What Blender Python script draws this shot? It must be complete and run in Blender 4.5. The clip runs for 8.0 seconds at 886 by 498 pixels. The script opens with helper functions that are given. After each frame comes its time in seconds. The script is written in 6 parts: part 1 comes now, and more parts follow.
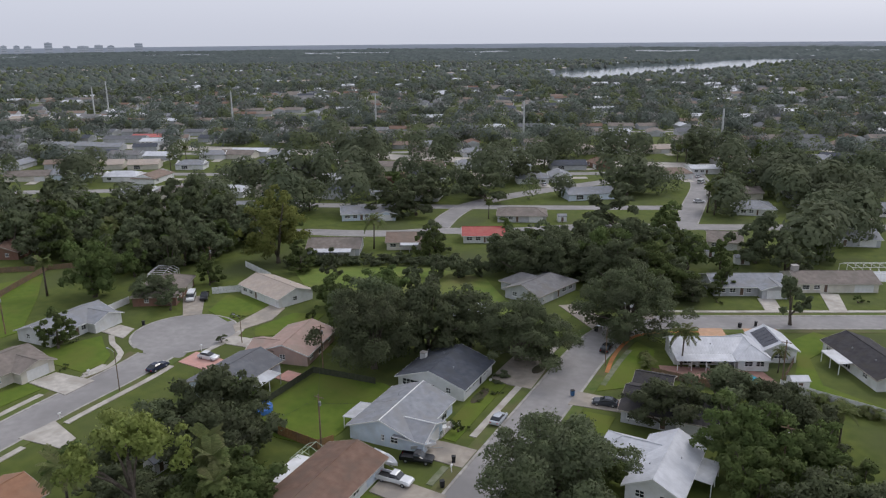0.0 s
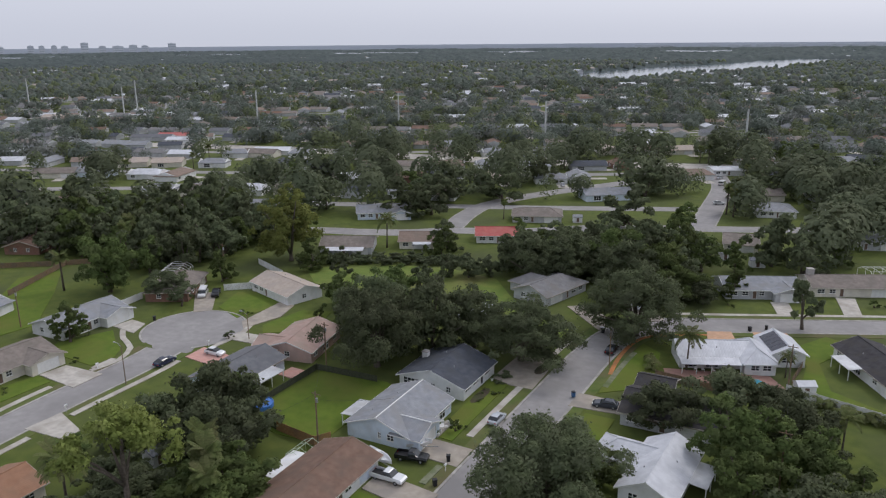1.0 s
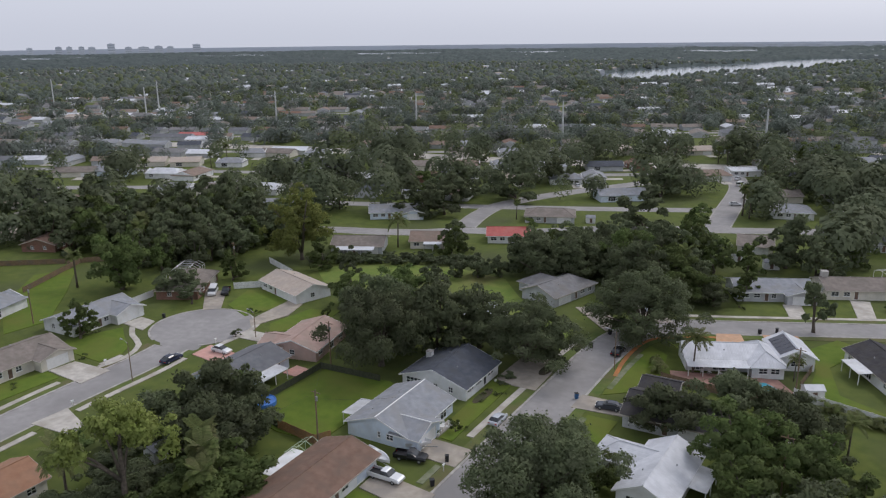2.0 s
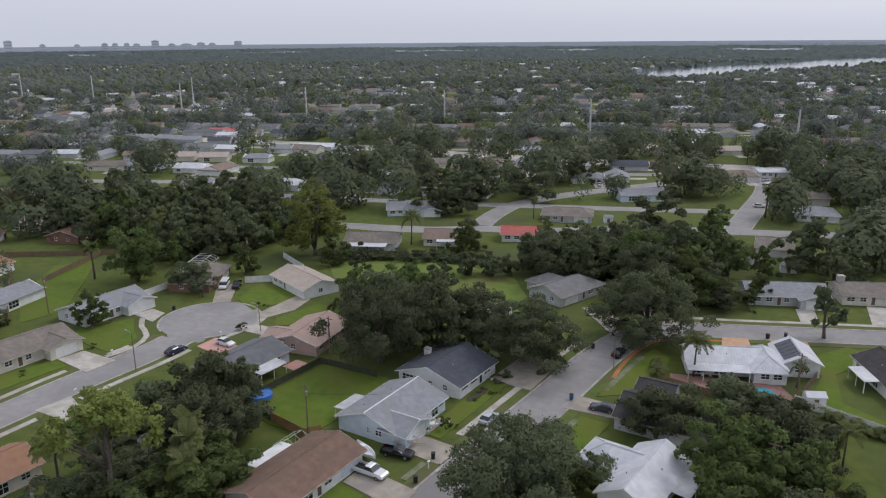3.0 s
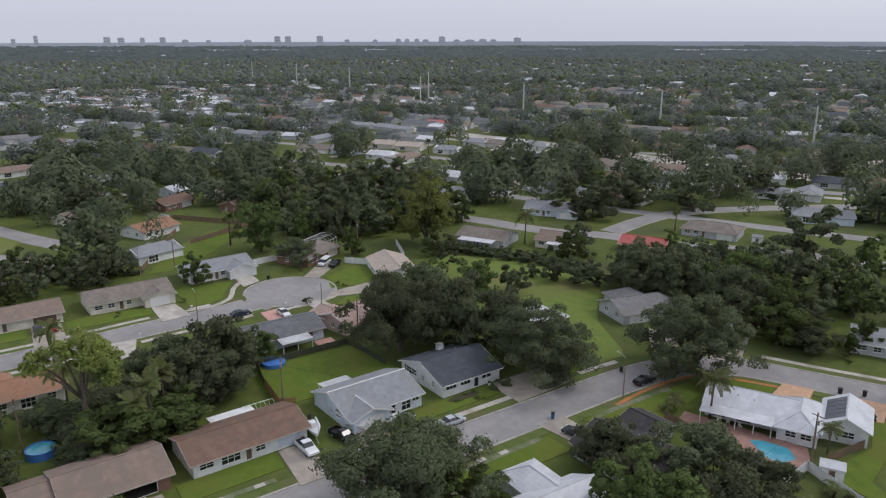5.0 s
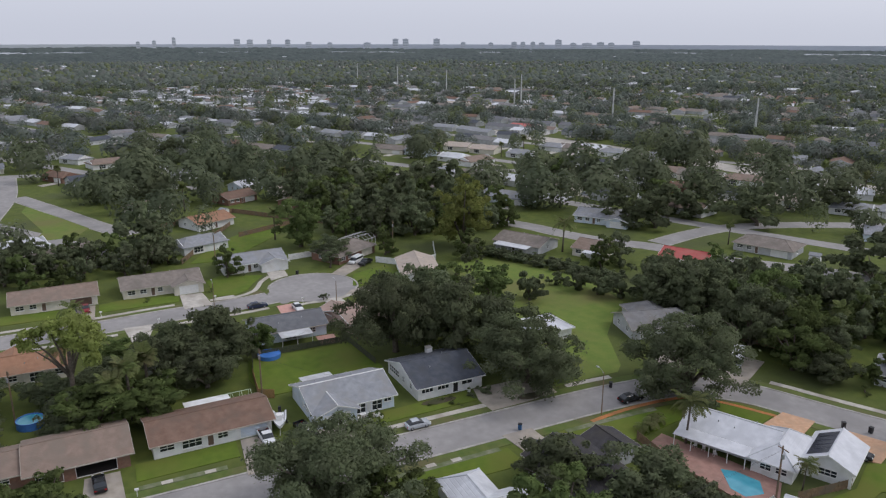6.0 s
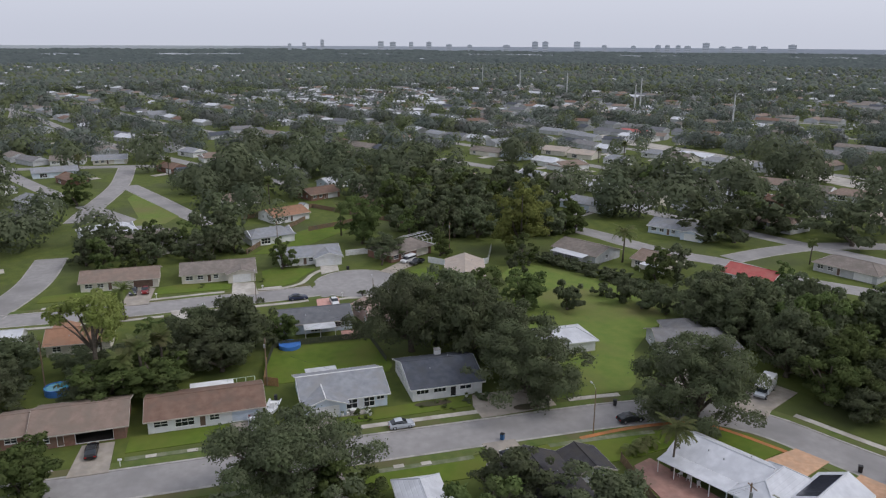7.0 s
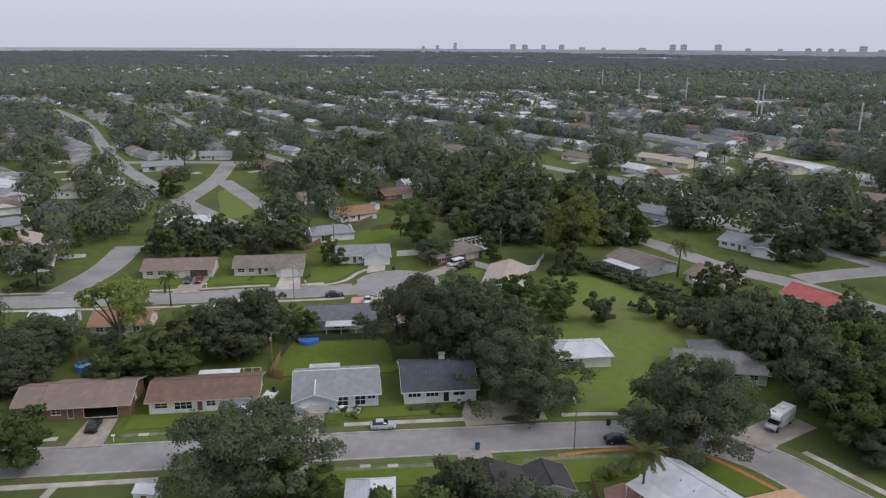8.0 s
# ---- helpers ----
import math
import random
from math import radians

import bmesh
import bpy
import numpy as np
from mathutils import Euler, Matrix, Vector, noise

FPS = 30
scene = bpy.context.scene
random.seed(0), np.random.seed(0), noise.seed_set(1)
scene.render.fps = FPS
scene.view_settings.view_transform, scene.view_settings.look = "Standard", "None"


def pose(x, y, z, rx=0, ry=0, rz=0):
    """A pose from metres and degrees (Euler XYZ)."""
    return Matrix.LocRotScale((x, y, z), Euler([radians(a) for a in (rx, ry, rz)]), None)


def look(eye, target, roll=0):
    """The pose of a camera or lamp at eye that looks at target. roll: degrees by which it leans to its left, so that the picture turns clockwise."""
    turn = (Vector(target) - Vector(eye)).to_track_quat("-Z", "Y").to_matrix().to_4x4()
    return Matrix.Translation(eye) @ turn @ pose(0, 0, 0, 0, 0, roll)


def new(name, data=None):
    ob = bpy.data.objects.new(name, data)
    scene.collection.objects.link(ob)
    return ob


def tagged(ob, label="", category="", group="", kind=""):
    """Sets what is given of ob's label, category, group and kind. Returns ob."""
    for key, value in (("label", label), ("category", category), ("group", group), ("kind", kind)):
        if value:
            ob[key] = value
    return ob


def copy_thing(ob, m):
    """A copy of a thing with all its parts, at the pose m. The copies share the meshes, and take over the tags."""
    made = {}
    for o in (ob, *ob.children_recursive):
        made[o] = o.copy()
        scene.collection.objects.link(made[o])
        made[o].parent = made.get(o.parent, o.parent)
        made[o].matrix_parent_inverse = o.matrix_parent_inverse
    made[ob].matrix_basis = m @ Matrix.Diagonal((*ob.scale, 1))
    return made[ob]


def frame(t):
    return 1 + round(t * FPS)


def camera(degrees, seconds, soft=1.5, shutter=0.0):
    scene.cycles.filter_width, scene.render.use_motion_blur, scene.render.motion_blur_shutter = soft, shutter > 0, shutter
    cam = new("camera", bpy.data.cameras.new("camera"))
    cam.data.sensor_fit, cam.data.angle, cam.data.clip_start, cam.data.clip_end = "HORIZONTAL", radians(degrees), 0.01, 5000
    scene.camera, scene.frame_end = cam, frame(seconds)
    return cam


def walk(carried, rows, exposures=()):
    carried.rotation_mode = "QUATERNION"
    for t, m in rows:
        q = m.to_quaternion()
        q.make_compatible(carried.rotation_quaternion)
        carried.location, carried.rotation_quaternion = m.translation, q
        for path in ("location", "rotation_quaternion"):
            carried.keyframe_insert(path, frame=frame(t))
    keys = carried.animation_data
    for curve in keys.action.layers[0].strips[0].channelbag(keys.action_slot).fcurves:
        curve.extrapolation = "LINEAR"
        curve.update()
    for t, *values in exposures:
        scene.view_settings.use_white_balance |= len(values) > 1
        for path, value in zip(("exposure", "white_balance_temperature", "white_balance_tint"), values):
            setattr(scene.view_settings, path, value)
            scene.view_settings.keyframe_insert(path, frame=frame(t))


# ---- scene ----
cam = camera(61.1, 8.0, 1.2)
# seconds, eye, way of sight, lean
PATH = [
    (0.0, (2.75, 1.38, 62.68), (-0.9470, 1.6770, -0.5410), -0.50),
    (0.5, (4.70, 2.61, 62.57), (-0.9780, 1.6590, -0.5410), -0.50),
    (1.0, (6.90, 3.68, 62.50), (-1.0110, 1.6390, -0.5400), -0.50),
    (1.5, (8.85, 5.10, 62.30), (-1.0470, 1.6170, -0.5390), -0.60),
    (2.8, (12.97, 7.93, 62.29), (-1.1034, 1.5767, -0.5421), -0.54),
    (3.0, (15.49, 9.66, 62.28), (-1.1380, 1.5520, -0.5440), -0.50),
    (3.2, (18.49, 12.15, 62.26), (-1.1849, 1.5139, -0.5450), -0.47),
    (3.5, (24.31, 16.99, 62.20), (-1.2760, 1.4400, -0.5470), -0.40),
    (4.0, (32.82, 24.80, 62.07), (-1.4000, 1.3190, -0.5470), -0.30),
    (4.5, (40.43, 33.85, 61.91), (-1.5190, 1.1800, -0.5480), -0.20),
    (6.0, (57.65, 63.51, 61.86), (-1.7550, 0.7930, -0.5400), 0.10),
    (6.5, (61.73, 74.34, 61.87), (-1.8200, 0.6340, -0.5370), 0.20),
    (7.0, (64.68, 85.37, 61.79), (-1.8720, 0.4610, -0.5350), 0.30),
    (7.5, (66.56, 96.68, 62.06), (-1.9060, 0.2890, -0.5330), 0.40),
    (8.0, (67.86, 107.86, 62.24), (-1.9250, 0.1290, -0.5300), 0.30),
]
walk(cam, [(t, look(eye, Vector(eye) + Vector(way), lean)) for t, eye, way, lean in PATH], [(0.0, 0.31, 6260, 13), (8.0, 0.30, 6260, 13)])

# ---------------------------------------------------------------- light
world = bpy.data.worlds.new("sky")
scene.world = world
world.use_nodes = True
wn, wl = world.node_tree.nodes, world.node_tree.links
sky = wn.new("ShaderNodeTexSky")
sky.sky_type, sky.sun_disc = "NISHITA", False
sky.sun_elevation, sky.sun_rotation = radians(50), radians(20)
sky.air_density, sky.dust_density, sky.ozone_density = 1.0, 4.0, 1.5
pale = wn.new("ShaderNodeHueSaturation")
pale.inputs["Saturation"].default_value = 0.30
wl.new(sky.outputs[0], pale.inputs["Color"])
veil = wn.new("ShaderNodeMix")
veil.data_type, veil.blend_type = "RGBA", "MIX"
veil.inputs[0].default_value = 0.66
veil.inputs[7].default_value = (6.7, 7.0, 7.8, 1)
wl.new(pale.outputs[0], veil.inputs[6])
wl.new(veil.outputs[2], wn["Background"].inputs["Color"])
wn["Background"].inputs["Strength"].default_value = 0.10

sun = new("sun", bpy.data.lights.new("sun", "SUN"))
sun.data.energy, sun.data.angle, sun.data.color = 0.7, radians(16), (1.0, 0.95, 0.87)
AZ, EL = radians(70), radians(50)
sun.matrix_world = look((200 * math.cos(AZ) * math.cos(EL), 200 * math.sin(AZ) * math.cos(EL), 200 * math.sin(EL)), (0, 0, 0))

# ---------------------------------------------------------------- materials
def mat(name, a, b=None, scale=1.0, rough=0.9, metal=0.0, bump=0.0, fine=None, c=None, big=0.05, island=0.0, each=0.0, spec=0.3):
    """A procedural surface: colours a and b mixed by grain of that scale, stained by c in large patches, with relief."""
    m = bpy.data.materials.new(name)
    m.use_nodes = True
    n, l = m.node_tree.nodes, m.node_tree.links
    p = n["Principled BSDF"]
    p.inputs["Roughness"].default_value, p.inputs["Metallic"].default_value = rough, metal
    p.inputs["Specular IOR Level"].default_value = spec
    geo = n.new("ShaderNodeNewGeometry")
    t1 = n.new("ShaderNodeTexNoise")
    t1.inputs["Scale"].default_value, t1.inputs["Detail"].default_value = scale, 6
    l.new(geo.outputs["Position"], t1.inputs["Vector"])
    r = n.new("ShaderNodeValToRGB")
    r.color_ramp.elements[0].position, r.color_ramp.elements[1].position = 0.32, 0.68
    r.color_ramp.elements[0].color, r.color_ramp.elements[1].color = (*a, 1), (*(b or a), 1)
    l.new(t1.outputs["Fac"], r.inputs[0])
    out = r.outputs[0]
    if c:
        t2 = n.new("ShaderNodeTexNoise")
        t2.inputs["Scale"].default_value, t2.inputs["Detail"].default_value = big, 5
        l.new(geo.outputs["Position"], t2.inputs["Vector"])
        r2 = n.new("ShaderNodeMapRange")
        r2.inputs[1].default_value, r2.inputs[2].default_value = 0.45, 0.68
        l.new(t2.outputs["Fac"], r2.inputs[0])
        mx = n.new("ShaderNodeMix")
        mx.data_type = "RGBA"
        l.new(r2.outputs[0], mx.inputs[0]), l.new(out, mx.inputs[6])
        mx.inputs[7].default_value = (*c, 1)
        out = mx.outputs[2]
    for amount, sock in ((island, "island"), (each, "each")):
        if amount:
            src = geo.outputs["Random Per Island"] if sock == "island" else n.new("ShaderNodeObjectInfo").outputs["Random"]
            mr = n.new("ShaderNodeMapRange")
            mr.inputs[3].default_value, mr.inputs[4].default_value = 1 - amount, 1 + amount
            l.new(src, mr.inputs[0])
            hs = n.new("ShaderNodeHueSaturation")
            l.new(out, hs.inputs["Color"]), l.new(mr.outputs[0], hs.inputs["Value"])
            if sock == "each":
                mh = n.new("ShaderNodeMapRange")
                mh.inputs[3].default_value, mh.inputs[4].default_value = 0.494, 0.512
                l.new(src, mh.inputs[0]), l.new(mh.outputs[0], hs.inputs["Hue"])
            out = hs.outputs[0]
    l.new(out, p.inputs["Base Color"])
    if bump:
        t3 = n.new("ShaderNodeTexNoise")
        t3.inputs["Scale"].default_value, t3.inputs["Detail"].default_value = fine or scale * 4, 4
        l.new(geo.outputs["Position"], t3.inputs["Vector"])
        bp = n.new("ShaderNodeBump")
        bp.inputs["Strength"].default_value, bp.inputs["Distance"].default_value = 0.6, bump
        l.new(t3.outputs["Fac"], bp.inputs["Height"]), l.new(bp.outputs[0], p.inputs["Normal"])
    return m


def seamed(name, a, b, pitch, axis=0, depth=0.02, rough=0.5, metal=0.0, c=None):
    """A surface with straight seams or courses every pitch metres along one axis of the object."""
    m = mat(name, a, b, 0.9, rough, metal, c=c, big=0.35)
    n, l = m.node_tree.nodes, m.node_tree.links
    tc, sp = n.new("ShaderNodeTexCoord"), n.new("ShaderNodeSeparateXYZ")
    l.new(tc.outputs["Object"], sp.inputs[0])
    mu, fr = n.new("ShaderNodeMath"), n.new("ShaderNodeMath")
    mu.operation, fr.operation = "MULTIPLY", "PINGPONG"
    mu.inputs[1].default_value, fr.inputs[1].default_value = 1 / pitch, 0.5
    l.new(sp.outputs[axis], mu.inputs[0]), l.new(mu.outputs[0], fr.inputs[0])
    sm = n.new("ShaderNodeMapRange")
    sm.inputs[1].default_value, sm.inputs[2].default_value = 0.0, 0.12
    l.new(fr.outputs[0], sm.inputs[0])
    bp = n.new("ShaderNodeBump")
    bp.inputs["Strength"].default_value, bp.inputs["Distance"].default_value = 0.7, depth
    l.new(sm.outputs[0], bp.inputs["Height"])
    l.new(bp.outputs[0], n["Principled BSDF"].inputs["Normal"])
    return m


M = {}
M["grass"] = mat("grass", (0.070, 0.096, 0.018), (0.108, 0.130, 0.026), 0.35, 1.0, bump=0.05, fine=6, c=(0.075, 0.090, 0.030), big=0.045)
M["verge"] = mat("verge_grass", (0.075, 0.115, 0.026), (0.120, 0.145, 0.040), 0.5, 1.0, bump=0.05, fine=6, c=(0.125, 0.110, 0.055), big=0.12)
M["lawn"] = mat("lawn", (0.084, 0.132, 0.015), (0.114, 0.160, 0.019), 0.5, 1.0, bump=0.04, fine=7, c=(0.122, 0.138, 0.026), big=0.10)
M["field"] = mat("field_grass", (0.110, 0.165, 0.030), (0.150, 0.190, 0.040), 0.4, 1.0, bump=0.05, fine=6, c=(0.150, 0.150, 0.050), big=0.06)
M["dirt"] = mat("leaf_litter", (0.060, 0.050, 0.035), (0.105, 0.085, 0.055), 0.8, 1.0, bump=0.05, fine=6, c=(0.050, 0.065, 0.025), big=0.2)
M["asphalt"] = mat("asphalt", (0.262, 0.250, 0.243), (0.322, 0.308, 0.300), 0.6, 0.9, bump=0.01, fine=20, c=(0.228, 0.219, 0.214), big=0.10)
M["concrete"] = mat("concrete", (0.40, 0.37, 0.33), (0.52, 0.49, 0.44), 0.9, 0.9, bump=0.01, fine=15, c=(0.33, 0.30, 0.26), big=0.25)
M["drive"] = mat("driveway_concrete", (0.30, 0.265, 0.22), (0.40, 0.355, 0.30), 0.7, 0.9, bump=0.01, fine=15, c=(0.26, 0.235, 0.21), big=0.25)
M["kerb"] = mat("kerb_concrete", (0.33, 0.31, 0.29), (0.44, 0.42, 0.39), 1.2, 0.9, bump=0.01, fine=15, c=(0.25, 0.24, 0.22), big=0.4)
M["mossy"] = mat("mossy_concrete", (0.13, 0.15, 0.085), (0.22, 0.225, 0.155), 0.9, 1.0, bump=0.01, fine=12, c=(0.10, 0.13, 0.045), big=0.3)
M["dulltrim"] = mat("weathered_trim", (0.40, 0.36, 0.31), (0.50, 0.46, 0.41), 1.5, 0.7)
M["soil"] = mat("orange_soil", (0.40, 0.15, 0.055), (0.50, 0.21, 0.08), 1.5, 1.0, bump=0.04, fine=8, c=(0.30, 0.16, 0.07), big=0.4)
M["paver"] = mat("orange_pavers", (0.50, 0.30, 0.18), (0.60, 0.38, 0.25), 1.5, 0.9, bump=0.01, fine=10, c=(0.45, 0.30, 0.20), big=0.4)
M["pink"] = mat("pink_concrete", (0.50, 0.27, 0.23), (0.58, 0.34, 0.29), 1.0, 0.9, bump=0.01, fine=10, c=(0.45, 0.28, 0.24), big=0.4)
M["terracotta"] = mat("terracotta_pavers", (0.29, 0.165, 0.135), (0.37, 0.22, 0.18), 1.0, 0.9, bump=0.01, fine=10, c=(0.25, 0.16, 0.13), big=0.4)
M["white"] = mat("white_paint", (0.68, 0.69, 0.70), (0.78, 0.78, 0.78), 0.8, 0.6, c=(0.62, 0.62, 0.60), big=0.5)
M["bluewhite"] = mat("pale_blue_stucco", (0.55, 0.63, 0.72), (0.64, 0.71, 0.79), 0.8, 0.8, bump=0.01, fine=12, c=(0.52, 0.57, 0.62), big=0.5)
M["cream"] = mat("cream_stucco", (0.62, 0.58, 0.50), (0.72, 0.68, 0.60), 0.8, 0.8, bump=0.01, fine=12, c=(0.55, 0.52, 0.46), big=0.5)
M["greystucco"] = mat("grey_stucco", (0.42, 0.43, 0.45), (0.52, 0.53, 0.55), 0.8, 0.8, bump=0.01, fine=12, c=(0.40, 0.40, 0.40), big=0.5)
M["brickwall"] = mat("brown_brick", (0.19, 0.10, 0.075), (0.27, 0.15, 0.11), 2.5, 0.9, bump=0.02, fine=9, c=(0.20, 0.13, 0.10), big=0.5)
M["pinkwall"] = mat("pink_stucco", (0.46, 0.32, 0.28), (0.54, 0.39, 0.34), 0.8, 0.8, bump=0.01, fine=12, c=(0.44, 0.33, 0.29), big=0.5)
M["trim"] = mat("trim_paint", (0.70, 0.70, 0.69), (0.78, 0.78, 0.77), 1.5, 0.5)
M["glass"] = mat("dark_glass", (0.02, 0.025, 0.03), None, 1.0, 0.06, spec=0.6)
M["interior"] = mat("dark_interior", (0.05, 0.045, 0.04), (0.07, 0.06, 0.055), 1.0, 1.0)
M["door"] = mat("painted_door", (0.12, 0.08, 0.06), (0.18, 0.12, 0.09), 1.0, 0.5)
SH = dict(pitch=0.28, axis=1, depth=0.03, rough=0.95)
M["r_grey"] = seamed("grey_shingles", (0.22, 0.23, 0.25), (0.30, 0.31, 0.33), c=(0.25, 0.25, 0.25), **SH)
M["r_dark"] = seamed("dark_slate_shingles", (0.060, 0.068, 0.085), (0.090, 0.098, 0.118), c=(0.07, 0.075, 0.085), **SH)
M["r_black"] = seamed("black_shingles", (0.040, 0.038, 0.042), (0.065, 0.062, 0.066), c=(0.06, 0.055, 0.05), **SH)
M["r_brown"] = seamed("red_brown_shingles", (0.160, 0.100, 0.074), (0.215, 0.138, 0.104), c=(0.155, 0.108, 0.084), **SH)
M["r_tan"] = seamed("grey_brown_shingles", (0.205, 0.152, 0.122), (0.265, 0.200, 0.163), c=(0.205, 0.165, 0.135), **SH)
M["r_taupe"] = seamed("taupe_shingles", (0.18, 0.155, 0.135), (0.25, 0.215, 0.19), c=(0.17, 0.15, 0.13), **SH)
M["r_pink"] = seamed("pinkish_shingles", (0.34, 0.24, 0.20), (0.42, 0.30, 0.26), c=(0.33, 0.26, 0.22), **SH)
M["r_rust"] = seamed("rust_orange_shingles", (0.27, 0.145, 0.090), (0.34, 0.19, 0.12), c=(0.27, 0.165, 0.11), **SH)
M["r_beige"] = seamed("beige_shingles", (0.38, 0.32, 0.27), (0.46, 0.39, 0.33), c=(0.38, 0.33, 0.29), **SH)
M["r_slate"] = seamed("slate_grey_shingles", (0.125, 0.130, 0.142), (0.172, 0.177, 0.188), c=(0.14, 0.14, 0.15), **SH)
M["r_mid"] = seamed("weathered_grey_shingles", (0.165, 0.163, 0.166), (0.225, 0.222, 0.225), c=(0.19, 0.18, 0.17), **SH)
M["r_white"] = seamed("white_metal_roof", (0.52, 0.53, 0.56), (0.62, 0.63, 0.66), 0.6, 0, 0.03, 0.45, 0.0, c=(0.47, 0.48, 0.51))
M["r_red"] = seamed("red_metal_roof", (0.36, 0.075, 0.065), (0.43, 0.105, 0.09), 0.4, 0, 0.02, 0.5, 0.0, c=(0.38, 0.12, 0.10))
M["tin"] = seamed("corrugated_metal", (0.50, 0.51, 0.53), (0.62, 0.63, 0.64), 0.35, 0, 0.05, 0.45, 0.2, c=(0.42, 0.42, 0.42))
M["bark"] = mat("bark", (0.085, 0.070, 0.055), (0.155, 0.130, 0.105), 3.0, 1.0, bump=0.05, fine=8)
M["wood"] = mat("weathered_wood", (0.17, 0.115, 0.07), (0.26, 0.18, 0.115), 3.0, 0.9, bump=0.02, fine=9, c=(0.16, 0.13, 0.10), big=0.6)
M["fencewood"] = mat("fence_wood", (0.30, 0.17, 0.075), (0.40, 0.24, 0.12), 3.0, 0.9, bump=0.02, fine=9, c=(0.25, 0.16, 0.10), big=0.6)
M["metal"] = mat("grey_metal", (0.35, 0.36, 0.37), (0.45, 0.46, 0.47), 2.0, 0.4, 0.6)
M["black"] = mat("black_plastic", (0.018, 0.018, 0.02), (0.03, 0.03, 0.032), 2.0, 0.5)
M["tyre"] = mat("tyre_rubber", (0.02, 0.02, 0.02), (0.03, 0.03, 0.03), 3.0, 0.8)
M["water"] = mat("water", (0.10, 0.13, 0.15), (0.13, 0.16, 0.18), 0.01, 0.12, bump=0.02, fine=0.6, spec=0.6)
M["pool"] = mat("pool_water", (0.055, 0.27, 0.36), (0.085, 0.34, 0.43), 0.6, 0.08, bump=0.01, fine=3, spec=0.5)
M["bluevinyl"] = mat("blue_vinyl", (0.05, 0.16, 0.48), (0.08, 0.22, 0.58), 1.0, 0.4)
M["solar"] = mat("solar_panel", (0.016, 0.018, 0.03), (0.024, 0.026, 0.04), 1.0, 0.2, spec=0.6)
M["screen"] = mat("screen_mesh", (0.06, 0.065, 0.065), (0.08, 0.085, 0.085), 1.0, 0.8)
for name, a, b, c in (("oak", (0.100, 0.122, 0.066), (0.162, 0.186, 0.096), (0.134, 0.148, 0.086)),
                      ("green", (0.082, 0.114, 0.036), (0.142, 0.178, 0.058), (0.112, 0.134, 0.052)),
                      ("yellow", (0.180, 0.212, 0.056), (0.265, 0.290, 0.084), (0.215, 0.232, 0.074)),
                      ("palm", (0.098, 0.126, 0.042), (0.164, 0.190, 0.066), (0.160, 0.156, 0.074)),
                      # Woods tones carry painted distance haze: paler than near leaves, the far ones bluer.
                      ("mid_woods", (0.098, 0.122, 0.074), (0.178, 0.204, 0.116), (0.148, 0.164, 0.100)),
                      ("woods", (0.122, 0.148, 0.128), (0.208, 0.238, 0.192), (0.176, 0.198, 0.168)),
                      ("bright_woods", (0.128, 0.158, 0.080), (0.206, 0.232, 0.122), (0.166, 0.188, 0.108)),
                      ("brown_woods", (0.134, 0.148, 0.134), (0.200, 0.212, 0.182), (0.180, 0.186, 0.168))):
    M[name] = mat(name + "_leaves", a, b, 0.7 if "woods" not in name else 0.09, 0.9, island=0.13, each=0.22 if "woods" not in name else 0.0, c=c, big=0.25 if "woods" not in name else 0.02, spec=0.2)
    leaf_n, leaf_l = M[name].node_tree.nodes, M[name].node_tree.links
    thin, both = leaf_n.new("ShaderNodeBsdfTranslucent"), leaf_n.new("ShaderNodeMixShader")
    both.inputs[0].default_value = 0.40
    leaf_l.new(leaf_n["Principled BSDF"].inputs["Base Color"].links[0].from_socket, thin.inputs["Color"])
    leaf_l.new(leaf_n["Principled BSDF"].outputs[0], both.inputs[1]), leaf_l.new(thin.outputs[0], both.inputs[2])
    leaf_l.new(both.outputs[0], leaf_n["Material Output"].inputs["Surface"])
# Far canopy: base colour greyed and blued to paint in distance haze.
M["hazy_farwoods"] = mat("far_woods", (0.056, 0.072, 0.070), (0.105, 0.124, 0.116), 0.03, 1.0, bump=1.5, fine=0.12, c=(0.085, 0.100, 0.098), big=0.004, spec=0.1)
# Backdrop colour is painted haze over the last strip of sea and land.
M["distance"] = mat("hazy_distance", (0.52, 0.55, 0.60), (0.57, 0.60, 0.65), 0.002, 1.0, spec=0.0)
# Tower walls and windows: haze of the distance is mixed into both colours.
M["tower"] = mat("hazy_concrete_tower", (0.55, 0.57, 0.60), (0.62, 0.64, 0.67), 0.02, 0.9, spec=0.1)
M["towerglass"] = mat("hazy_tower_windows", (0.36, 0.39, 0.43), (0.42, 0.45, 0.48), 0.02, 0.5, spec=0.2)
M["masts"] = mat("pale_galvanised_steel", (0.45, 0.46, 0.46), (0.55, 0.56, 0.55), 0.5, 0.6)

# ---------------------------------------------------------------- helpers for meshes
def box(bm, x0, y0, z0, x1, y1, z1, m=None):
    v = [bm.verts.new((x, y, z)) for x in (x0, x1) for y in (y0, y1) for z in (z0, z1)]
    for f in ((0, 1, 3, 2), (4, 6, 7, 5), (0, 4, 5, 1), (2, 3, 7, 6), (0, 2, 6, 4), (1, 5, 7, 3)):
        bm.faces.new([v[i] for i in f])
    if m is not None:
        bmesh.ops.transform(bm, matrix=m, verts=v)
    return v


